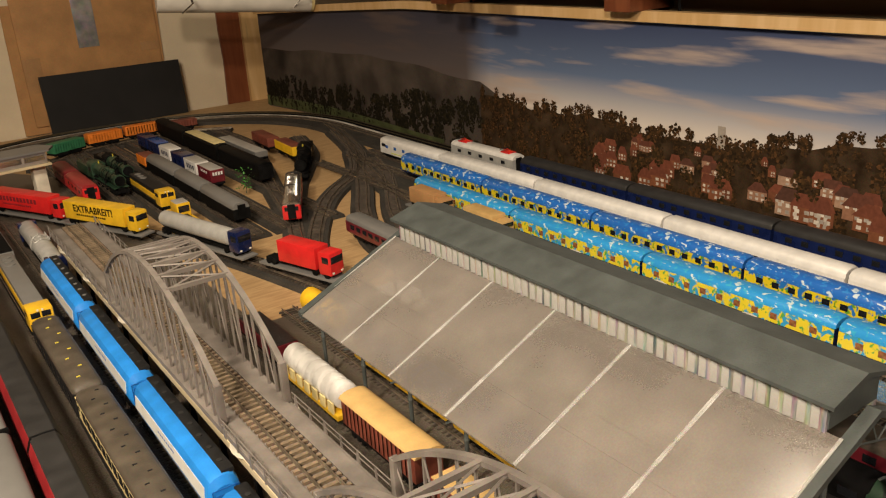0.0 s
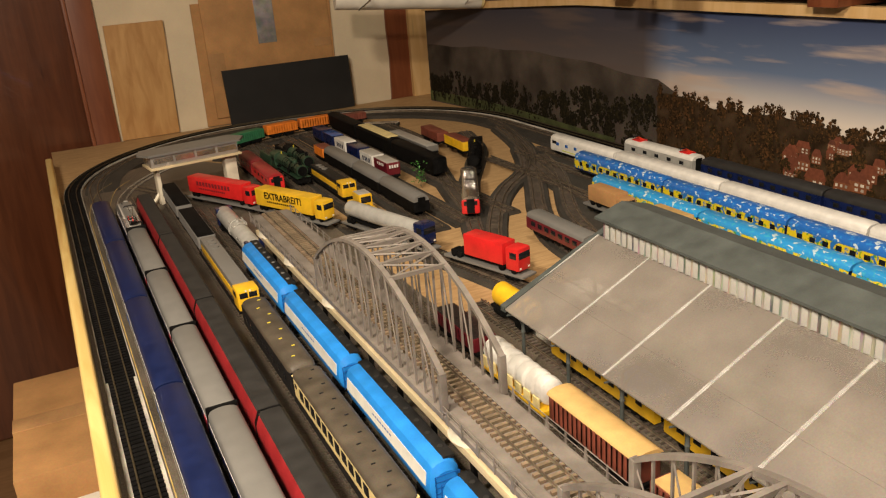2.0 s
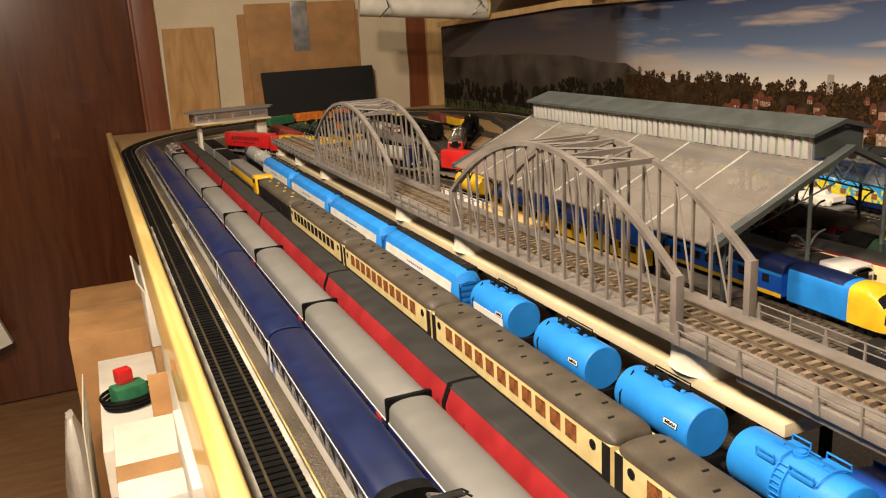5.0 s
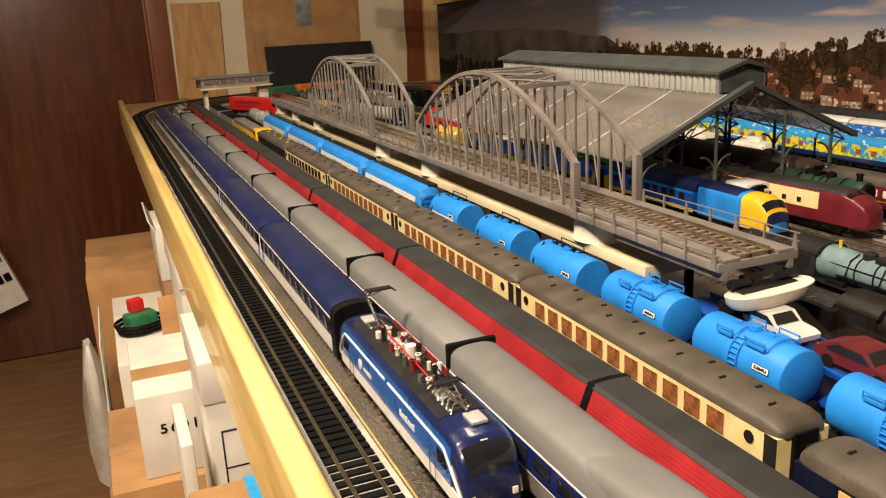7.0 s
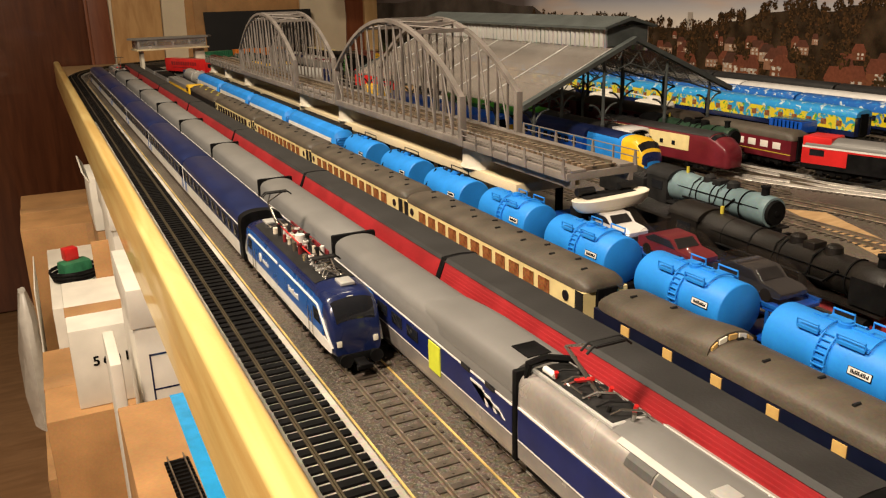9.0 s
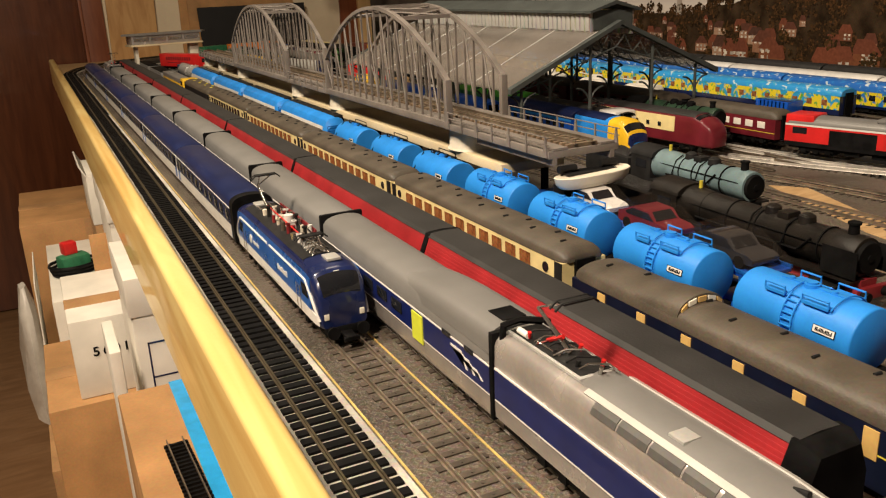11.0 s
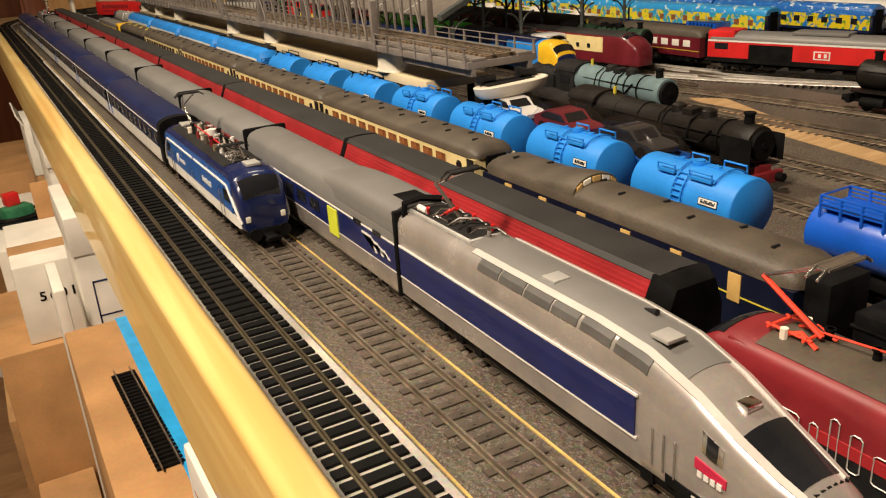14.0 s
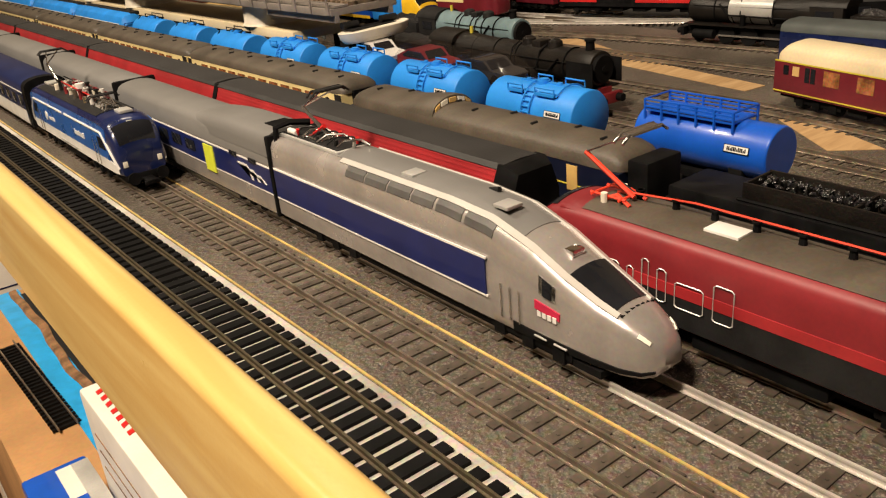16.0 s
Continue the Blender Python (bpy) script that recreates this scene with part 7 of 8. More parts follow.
# yard trains
hood_diesel("yellow and grey diesel shunter in the yard", 0.437, 1.575, 1.80, "yellow", "dkgrey")
t = thing("rail_crane", "yellow rail crane wagon with open platform", "crane wagon", (0.437, 1.49, RAIL))
part("base", box(bm_new(), -0.015, 0.015, -0.065, 0.065, 0.008, 0.013, 0.0006), "yellow", t)
part("cab", box(bm_new(), -0.013, 0.013, -0.005, 0.035, 0.013, 0.038, 0.0015), "yellow", t)
part("cab_window", box(bm_new(), -0.010, 0.010, -0.0058, -0.004, 0.022, 0.034), "glass", t)
part("cab_top", box(bm_new(), -0.012, 0.012, 0.0, 0.032, 0.0375, 0.0392, 0.0004), "lgrey", t)
part("jib", box(bm_new(), -0.005, 0.005, -0.062, -0.006, 0.013, 0.018, 0.001), "greyroof", t)
for s in (-1, 1):
    bogie(t, s * 0.04, 0.02)
for a, b in ((1.395, 1.57), (1.572, 1.73), (1.732, 1.925)):
    c = coach("black tank-like wagon with silver curved roof", 0.515, a, b, "blackm", "grey", zs=0.030, h=0.044, group="silver-roofed wagons", round_top=0.75)
open_wagon("orange-ended brown open wagon", 0.515, 1.93, 2.01, "orange", "brown", group="orange wagons")
CONT = (("maroon", "lgrey"), ("white", "lgrey"), ("navy", "navy"), ("white", "white"), ("navy", "mid"), ("navy", "navy"))
for i, (b_, tp) in enumerate(CONT):
    a = 1.665 + i * 0.09
    w = open_wagon("container wagon in mixed white, navy and purple", 0.575, a, a + 0.09, b_, tp, hb=0.040, group="mixed containers")
    if b_ == "white":
        bars(w, -0.0161, -0.025, 0.025, 0.022, 0.032, 4, "navy", gap=0.5)
    if i == 0:
        bars(w, -0.0161, -0.020, 0.020, 0.030, 0.036, 4, "white", gap=0.4)
        bm = bm_new()
        for k in range(4):
            box(bm, -0.012 + k * 0.006, -0.008 + k * 0.006, -0.0427, -0.0421, 0.029, 0.036)
        part("lettering", bm, "white", w, smooth=0)
for a, b in ((1.62, 1.86), (1.865, 2.10), (2.105, 2.33)):
    c = coach("long black open-frame wagon with dark load", 0.665, a, b, "blackm", "black", zs=0.040, h=0.047, group="black wagons", round_top=0.9)
    if a == 1.865:
        part("cream_cover", box(bm_new(), -0.0145, 0.0145, -0.10, 0.10, 0.0462, 0.0485, 0.0005), "cream", c, "pale cream cover sheet")
t = thing("foliage_tuft", "small bright green model shrub", "shrub", (0.612, 1.615, 0.0004))
r2 = random.Random(9)
bm = bm_new()
for i in range(90):
    a, h, q = r2.random() * 6.28, 0.008 + 0.045 * r2.random(), 0.018 * r2.random()
    p = Vector((q * math.cos(a), q * math.sin(a), h))
    d = Vector((r2.uniform(-1, 1), r2.uniform(-1, 1), r2.uniform(0.2, 1))).normalized() * 0.007
    sdd = d.cross(Vector((0, 0, 1))).normalized() * 0.0018
    bm.faces.new([bm.verts.new(v) for v in (p, p + d * 0.5 + sdd, p + d, p + d * 0.5 - sdd)])
tagged(part("leaves", bm, mat("shrub_green", (0.05, 0.20, 0.03), 0.6, var=0.3, per_island=0.4), t, smooth=0), kind="stuff")
part("stem", tube(bm_new(), [(0, 0, 0), (0.002, 0, 0.02), (-0.002, 0.001, 0.045)], 0.0012), "green", t)
open_wagon("grey flat container wagon", 0.735, 1.80, 2.05, "grey", "lgrey", hb=0.026, group="grey wagons")
for k, (y, b_) in enumerate(((0.0, "brown"), (1.0, "yellow"))):
    open_wagon("brown and yellow hopper wagon", 0, 0, 0.13, b_, "brown", hb=0.034, group="brown hoppers", turn=-4, at=(0.807 + 0.002 * k, 1.945 - k * 0.135, RAIL))
c = simple_loco("chrome-roofed red electric locomotive", 0, 0, 0.225, "red2", "steel", turn=-27, at=(0.632, 1.425), name="electric_locomotive")
pantograph(c, -0.04, 0.0445, "steel", 0.008)
pantograph(c, 0.05, 0.0445, "steel", 0.008)
for k, yv in enumerate(spread(-0.07, 0.08, 9)):
    part("roof_pipe", tube(bm_new(), [(-0.010, yv, 0.0425), (0, yv + 0.004, 0.047), (0.010, yv, 0.0425)], 0.0009), "chrome", c)
steam("black tank steam locomotive on the curved yard track", (0.768, 1.655), -30, 0.17, "blackm", "black", tender=0.07)
steam("dark green steam locomotive in the yard", (0.396, 1.86), 2, 0.19, "green", "green", tender=0.09)
steam("dark green steam locomotive beside the green one", (0.437, 1.92), 0, 0.16, "green", "blackm", tender=0.08)
simple_loco("red tank engine with rounded body", 0.333, 1.745, 1.90, "red2", "red", name="tank_engine")
simple_loco("red tank engine behind its twin", 0.333, 1.905, 2.03, "red", "dred", name="tank_engine")
for i, (x, b_) in enumerate((((0.400, 2.285), "green2"), ((0.505, 2.325), "orange"), ((0.610, 2.338), "orange"))):
    open_wagon("boxy container wagon by the far wall", 0, 0, 0.105, b_, b_, hb=0.036, group="far containers", turn=(-66, -82, -90)[i], at=(x[0], x[1], RAIL + 0.002))
open_wagon("boxy brown wagon by the far wall", 0, 0, 0.10, "brown", "brown", hb=0.03, group="far containers", turn=-95, at=(0.72, 2.335, RAIL + 0.002))

# elevated signal cabin over the front tracks
t = thing("signal_cabin", "grey flat-roofed signal cabin bridging the tracks on pale legs", "signal cabin", (0.19, 1.87, 0), 7)
secs = [[(x, y, z) for x, y in ((-0.105, -0.034), (0.095, -0.034), (0.115, 0.0), (0.095, 0.040), (-0.105, 0.040), (-0.120, 0.0))] for z in (0.1145, 0.1185)]
part("roof", loft(bm_new(), secs), "grey", t, "grey roof with angled ends", 0)
part("cabin_wall", box(bm_new(), -0.10, 0.09, -0.028, 0.034, 0.090, 0.1143, 0.001), "silver", t)
for k in range(4):
    part("window", box(bm_new(), -0.094 + k * 0.0464, -0.053 + k * 0.0464, -0.0288, -0.0275, 0.098, 0.109), "steel", t)
part("ledge", box(bm_new(), -0.104, 0.096, -0.034, 0.036, 0.0855, 0.0898, 0.0006), "cream2", t, "pale ledge")
for x, w in ((-0.086, 0.004), (0.075, 0.013)):
    part("leg", box(bm_new(), x - w, x + w, -0.012, 0.012, 0.0, 0.0854, 0.0008), "stone", t)
part("leg_brace", tube(bm_new(), [(-0.086, 0, 0.03), (-0.110, 0.0, 0.0)], 0.004, n=4), "stone", t)

# ---- middle: freight beside the viaduct ----
XF = 0.338
track("freight_track", "brown-sleepered track beside the viaduct", [(XF, -0.1), (XF, 1.05)], 0.0080, "sleeper", "sleeperi", "rail", pieces=False)
sheet("ballast_middle", [(0.361, -1.35), (0.599, -1.35), (0.599, 0.98), (0.361, 0.98)], -0.0038, 0.0050, "ballast", "grey-brown gritty track mat under the station")
c = open_wagon("brown box wagon with tan roof", XF - 0.004, 0.525, 0.672, "brown", "tan", hb=0.040, name="box_wagon")
part("curved_roof", loft(bm_new(), [[(0.0165 * math.cos(a), y, 0.0400 + 0.006 * math.sin(a)) for a in np.linspace(0, math.pi, 11)] for y in (-0.070, 0.070)]), "tan", c)
c = open_wagon("brown box wagon with tan roof", XF - 0.004, 0.33, 0.515, "brown", "tan", hb=0.034, name="box_wagon")
t = thing("cask_wagon", "yellow wagon with row of white ribbed casks", "freight wagon", (XF - 0.004, 0.745, RAIL))
part("frame", box(bm_new(), -0.016, 0.016, -0.068, 0.068, 0.008, 0.014, 0.0006), "yellow", t)
for k, y in enumerate(spread(-0.064, 0.064, 7)):
    bm = loft(bm_new(), [[(0.015 * math.cos(a) * q, y + d, 0.030 + 0.0155 * math.sin(a) * q) for a in np.linspace(0, 2 * math.pi, 17)[:-1]] for d, q in ((-0.0088, 0.75), (-0.006, 0.98), (0, 1.03), (0.006, 0.98), (0.0088, 0.75))])
    part("cask", bm, "white", t)
    for s in (-1, 1):
        part("stanchion", box(bm_new(), s * 0.0158 - 0.001, s * 0.0158 + 0.001, y - 0.006, y + 0.006, 0.013, 0.026, 0.0003), "cream", t)
for s in (-1, 1):
    bogie(t, s * 0.045, 0.02)
t = open_wagon("dark red open wagon with speckled load", XF, 0.83, 0.955, "maroon", "coal", hb=0.030, name="open_wagon")
for a, b in ((0.60, 0.79), (0.40, 0.59)):
    c = coach("yellow and blue commuter coach under the shed edge", 0.418, a, b, "yellow", "sky2", zs=0.030, h=0.045, group="yellow and blue coaches", wins=(7, 0.010, 0.021, 0.029, "glass"))
c = thing("yellow_wagon", "rounded bright yellow hopper wagon at the shed corner", "freight wagon", (0.425, 0.905, RAIL))
n = 16
part("body", loft(bm_new(), [[(0.0155 * math.cos(2 * math.pi * i / n) * k, y, 0.027 + 0.017 * math.sin(2 * math.pi * i / n) * k) for i in range(n)] for y, k in ((-0.045, 0.7), (-0.04, 1), (0.04, 1), (0.045, 0.7))]), "yellow", c)
part("frame", box(bm_new(), -0.013, 0.013, -0.048, 0.048, 0.008, 0.012), "blackm", c)
for s in (-1, 1):
    bogie(c, s * 0.028, 0.016)
solid("white_shed_box", box(bm_new(), 0.535, 0.575, 0.90, 0.955, 0.0, 0.018, 0.001), "white", "small white boxed accessory beside the shed", "box")
coach("maroon rail bus with pale roof", 0.638, 1.03, 1.20, "maroon", "grey", zs=0.030, h=0.040, name="rail_bus", wins=(7, 0.012, 0.018, 0.026, "glass"), category="rail bus")

# trains under the shed
c = coach("blue coach with yellow lower side", 0.462, 0.245, 0.425, "sky2", "navyroof", zs=0.033, h=0.045, group="blue and yellow railcar", wins=(9, 0.009, 0.021, 0.029, "glass"), bands=[("yellow_line", 0, 1, 0.009, 0.013, "yellow"), ("blue_side", 0, 1, 0.030, 0.033, "sky")])
t = thing("diesel_railcar", "blue railcar with bright yellow nose", "railcar", (0.462, 0.185, RAIL))
nose = [(0, 0.020, 0.009, 0.016, 0.020, 0.5), (0.002, 0.0255, 0.008, 0.019, 0.025, 0.5), (0.006, 0.030, 0.008, 0.024, 0.0335, 0.5), (0.012, 0.0325, 0.008, 0.029, 0.0405, 0.5), (0.022, 0.033, 0.008, 0.032, 0.0445, 0.5), (0.110, 0.033, 0.008, 0.033, 0.0450, 0.5)]
secs = shell([(-0.055 + a, *q) for a, *q in nose], [float(v) for v in np.arange(-0.055, -0.030, 0.002)] + [float(v) for v in np.linspace(-0.030, 0.055, 12)])
part("body", loft(bm_new(), secs), "sky", t)
part("yellow_nose", patch(secs, -0.054, -0.012, 1, 27, 0.0004), "yellow", t)
part("windscreen", patch(secs, -0.0505, -0.042, 9, 19, 0.0009), "glass", t)
part("navy_front", patch(secs, -0.0555, -0.0505, 5, 23, 0.0008), "navy", t)
part("roof", patch(secs, -0.012, 0.055, 9, 19, 0.0004), "navyroof", t)
for s in (-1, 1):
    bogie(t, s * 0.028, 0.02)
t = simple_loco("white and blue electric locomotive with grey roof", 0.498, 0.200, 0.420, "sky", "greyroof", name="electric_locomotive", yellow_ends="white")
part("cab", box(bm_new(), -0.0162, 0.0162, -0.108, -0.072, 0.018, 0.0445, 0.003), "white", t)
part("windscreen", box(bm_new(), -0.013, 0.013, -0.1085, -0.107, 0.029, 0.038, 0.0005), "glass", t)
for s in (-1, 1):
    part("cab_window", box(bm_new(), s * 0.0162 - 0.0004, s * 0.0162 + 0.0004, -0.102, -0.084, 0.029, 0.038, 0.0004), "glass", t)
pantograph(t, 0.06, 0.0445, "steel", 0.008)
pantograph(t, -0.045, 0.0445, "steel", 0.008)
t = thing("diesel_locomotive", "maroon and cream diesel express with rounded nose", "locomotive", (0.532, 0.192, RAIL + 0.003), 4)
nose = [(0, 0.018, 0.009, 0.017, 0.022, 0.5), (0.002, 0.0245, 0.008, 0.021, 0.028, 0.5), (0.006, 0.029, 0.008, 0.025, 0.034, 0.5), (0.016, 0.0325, 0.008, 0.031, 0.0405, 0.5), (0.030, 0.033, 0.008, 0.034, 0.0455, 0.5), (0.225, 0.033, 0.008, 0.034, 0.0455, 0.5)]
secs = shell([(-0.112 + a, *q) for a, *q in nose], [float(v) for v in np.arange(-0.112, -0.08, 0.002)] + [float(v) for v in np.linspace(-0.08, 0.112, 16)])
part("body", loft(bm_new(), secs), "maroon", t)
part("roof", patch(secs, -0.085, 0.112, 9, 19, 0.0005), "greyroof", t)
part("cream_panel", patch(secs, -0.055, 0.112, 4, 8, 0.0005), "cream", t)
part("cream_panel", patch(secs, -0.055, 0.112, 20, 24, 0.0005), "cream", t)
part("windscreen", patch(secs, -0.0935, -0.086, 9, 19, 0.0007), "glass", t)
windows(t, 0.0345, spread(-0.04, 0.10, 7), 0.005, 0.026, 0.031, "glass", name="porthole")
for s in (-1, 1):
    bogie(t, s * 0.065, 0.03)
for a, b in ((0.26, 0.52), (0.53, 0.79)):
    coach("maroon coach with grey roof under the shed", 0.650, a, b, "maroon", "brownroof", group="maroon coaches", zs=0.034, h=0.045, wins=(8, 0.012, 0.022, 0.030, "glass"), turn=0)
coach("maroon coach with grey roof beyond the shed", 0.640, 0.075, 0.240, "maroon", "brownroof", group="maroon coaches", zs=0.034, h=0.045, wins=(7, 0.012, 0.022, 0.030, "paper"), bands=[("gilt_line", 0, 1, 0.017, 0.0178, "gold")])
steam("dark green steam locomotive leaving the shed", (0.588, 0.21), 2, 0.16, "green", "blackm", tender=0.08)
for x in (0.413, 0.462, 0.502, 0.532, 0.590, 0.660, 0.74):
    track("station_track", "brown-sleepered station track with dull rails", [(x, 0.0), (x, 1.0)], 0.0080, "sleeper", "sleeperi", "rail", pieces=False)
# platforms
for x in (0.437, 0.560):
    tagged(solid("platform", box(bm_new(), x - 0.012, x + 0.012, 0.30, 0.90, 0.0, 0.012, 0.0006), "cork", "low grey platform in the station", "platform"), kind="structure")

# ---- right-hand yard ----
c = coach("light red diesel locomotive with black lower side and grey roof", 0.0, 0.0, 0.26, "red2", "grey", zs=0.035, h=0.044, name="diesel_locomotive", category="locomotive", round_top=0.75, bands=[("white_line", 0, 1, 0.033, 0.0350, "white"), ("engine_opening", 0.60, 0.80, 0.0145, 0.031, "black"), ("cab_window", 0.90, 0.965, 0.0245, 0.0315, "glass"), ("emblem_frame", 0.44, 0.51, 0.0185, 0.0275, "white"), ("lower_band", 0, 1, 0.010, 0.0150, "black")])
c.matrix_world = pose(0.645, -0.080, RAIL + 0.004, 0, 0, 14.5)
part("roof_box", box(bm_new(), -0.012, 0.012, -0.03, 0.03, 0.043, 0.0465, 0.0008), "grey", c)
part("cab", box(bm_new(), -0.0162, 0.0162, 0.095, 0.128, 0.034, 0.0455, 0.002), "red2", c)
for s in (-1, 1):
    part("emblem", box(bm_new(), min(s * 0.0164, s * 0.0170), max(s * 0.0164, s * 0.0170), -0.0138, 0.0008, 0.0197, 0.0263), "red2", c, "red emblem panel")
    for q in (-0.0105, -0.0042):
        part("emblem_stroke", box(bm_new(), min(s * 0.0166, s * 0.0173), max(s * 0.0166, s * 0.0173), q - 0.0016, q + 0.0016, 0.0210, 0.0250), "white", c)
steam("teal-boilered steam locomotive with black cab", (0.367, -0.066), -2, 0.155, "teal", "dkgrey", tender=0.075)
steam("black steam locomotive with red wheels and smoke deflectors", (0.287, -0.214), -2, 0.20, "loco", "loco", True, 0.095, True)
steam("black steam locomotive with a pale boiler jacket", (0.552, -0.272), 184, 0.16, "loco", "loco", tender=0.085, jacket="lgrey")
coach("maroon railcar with cream roof", 0.354, -0.6315, -0.3965, "maroon", "cream2", zs=0.033, h=0.046, name="railcar", bands=[("cab_window", 0.945, 0.965, 0.024, 0.0305, "glass"), ("mark", 0.905, 0.930, 0.024, 0.0305, "tan"), ("door_window", 0.845, 0.862, 0.021, 0.031, "glass"), ("door_window", 0.866, 0.883, 0.021, 0.031, "glass"), ("window", 0.76, 0.815, 0.021, 0.031, "lit"), ("window", 0.645, 0.70, 0.021, 0.031, "lit"), ("window", 0.53, 0.585, 0.021, 0.031, "lit"), ("window", 0.415, 0.47, 0.021, 0.031, "lit"), ("window", 0.30, 0.355, 0.021, 0.031, "lit"), ("window", 0.12, 0.175, 0.021, 0.031, "lit"), ("gilt_line", 0, 1, 0.0325, 0.0335, "gold"), ("gilt_line", 0, 1, 0.0115, 0.0123, "gold")], turn=-13, category="railcar")
coach("dark blue coach with blue-grey roof", 0.470, -0.615, -0.345, "navy", "slate", zs=0.034, h=0.043, wins=(7, 0.012, 0.022, 0.030, "glass"))
coach("dark coach with black roof in the yard", 0.680, -0.54, -0.28, "blackm", "greyroof", zs=0.034, h=0.046, turn=34, wins=(7, 0.012, 0.022, 0.030, "glass"))
YARD = [[(0.368, 0.06), (0.364, -0.2), (0.345, -0.5), (0.20, -1.2)], [(0.290, 0.0), (0.283, -0.3), (0.275, -0.6), (0.26, -1.2)], [(0.545, 0.12), (0.60, -0.03), (0.70, -0.22), (0.85, -0.5)], [(0.59, 0.20), (0.608, 0.06), (0.645, -0.085), (0.75, -0.40)], [(0.46, 0.0), (0.46, -0.2), (0.46, -0.5), (0.42, -1.2)], [(0.50, 0.05), (0.535, -0.15), (0.56, -0.5), (0.56, -1.2)], [(0.2145, 0.0), (0.2145, -0.25), (0.195, -0.40), (0.193, -1.2)]]
for i, p in enumerate(YARD):
    q = bez(*p)
    track("yard_track", "yard track with dark sleepers on grey mat", q, 0.0080, "sleeper", "sleeperi", "railb" if i in (2, 3) else "rail", pieces=i in (0, 1), near=(-0.6, -0.1))
for pts in ([(0.49, -0.04), (0.512, -0.07), (0.452, -0.225), (0.425, -0.355), (0.402, -0.352), (0.43, -0.20)], [(0.345, -0.415), (0.352, -0.44), (0.322, -0.50), (0.300, -0.475)], [(0.43, -0.40), (0.42, -0.60), (0.405, -0.60), (0.415, -0.40)]):
    sheet("wood_gap", pts, -0.0037, 0.0056, "ply", "strip of bare plywood between the track mats")

# car transporter with model cars
t = thing("car_transporter", "blue double-deck car-carrying wagon with low rails", "freight wagon", (0.2155, -0.165, RAIL))
for z0, z1, y0, y1 in ((0.0080, 0.0110, -0.125, 0.125), (0.0290, 0.0315, -0.130, 0.130)):
    part("deck", box(bm_new(), -0.0165, 0.0165, y0, y1, z0, z1, 0.0006), "sky2", t)
for s in (-1, 1):
    part("side_rail", box(bm_new(), s * 0.0165 - 0.0008, s * 0.0165 + 0.0008, -0.130, 0.130, 0.0315, 0.0335), "mid", t)
    for k in range(6):
        yv = -0.120 + 0.048 * k
        part("deck_post", box(bm_new(), s * 0.0155 - 0.0008, s * 0.0155 + 0.0008, yv - 0.0012, yv + 0.0012, 0.0110, 0.0290), "mid", t)
    bogie(t, s * 0.09, 0.02)
def motor_car(label, at, body, turn=0.0, cover=True):
    c = thing("model_car", label, "car", at, turn, "cars on the transporter")
    c.scale = (1.15, 1.16, 1.15)
    prof = [(-0.024, 0.0035), (-0.0245, 0.0065), (-0.021, 0.0082), (-0.011, 0.0092), (-0.005, 0.0145), (0.010, 0.0152), (0.019, 0.0115), (0.0235, 0.010), (0.024, 0.0035)]
    bm = bm_new()
    loft(bm, [[(x * k, y, z) for y, z in prof] for x, k in ((-0.0098, 1), (-0.0092, 1), (0.0092, 1), (0.0098, 1))])
    part("body", bm, body, c)
    for s in (-1, 1):
        part("window", loft(bm_new(), [[(x, y, z) for y, z in ((-0.0098, 0.0096), (-0.0048, 0.0137), (0.0095, 0.0142), (0.0165, 0.0112), (0.0150, 0.0098))] for x in sorted((s * 0.0097, s * 0.0101))]), "glass", c, smooth=0)
        for y in (-0.015, 0.015):
            part("wheel", cyl(bm_new(), (s * 0.0075, y, 0.0036), (s * 0.0102, y, 0.0036), 0.0036, n=12), "blackm", c)
    part("windscreen", loft(bm_new(), [[(-0.008, -0.0107, 0.0098), (0.008, -0.0107, 0.0098), (0.007, -0.0056, 0.0144), (-0.007, -0.0056, 0.0144)], [(-0.008, -0.0103, 0.0094), (0.008, -0.0103, 0.0094), (0.007, -0.0052, 0.0140), (-0.007, -0.0052, 0.0140)]]), "glass", c, smooth=0)
    if cover:
        hood = [[(0.0125 * k * cx, y, 0.0 + h * cz) for cx, cz in ((-1, 0), (-0.95, 0.8), (-0.75, 1), (0.75, 1), (0.95, 0.8), (1, 0))] for y, k, h in ((-0.031, 1, 0.008), (-0.012, 1, 0.018), (0.016, 1, 0.019), (0.028, 1, 0.008))]
        o = part("clear_cover", loft(bm_new(), hood), "clearp", c, "clear plastic protective cover")
    return c
for y, b_, lab in ((-0.115, "white", "white model car under a clear cover"), (-0.187, "maroon", "dark red model car under a clear cover"), (-0.261, "gunmetal", "black model car under a clear cover")):
    motor_car(lab, (0.2155, y, RAIL + 0.0316), b_)
t = thing("coal_tender", "black flat-decked tender with a bunker of glinting coal", "tender", (0.128, -0.610, RAIL))
part("tank", box(bm_new(), -0.0148, 0.0148, -0.125, 0.112, 0.010, 0.0328, 0.0010), "black", t)
part("deck_edge", box(bm_new(), -0.0154, 0.0154, -0.126, 0.113, 0.0262, 0.0272, 0.0002), "blackm", t)
for s in (-1, 1):
    part("side_wall", box(bm_new(), s * 0.0100 - 0.0006, s * 0.0100 + 0.0006, -0.112, 0.077, 0.0326, 0.0405, 0.0002), "loco", t)
    part("frame_side", box(bm_new(), s * 0.0125 - 0.0012, s * 0.0125 + 0.0012, -0.122, 0.110, 0.0055, 0.0100, 0.0004), "blackm", t)
    bogie(t, s * 0.080, 0.02)
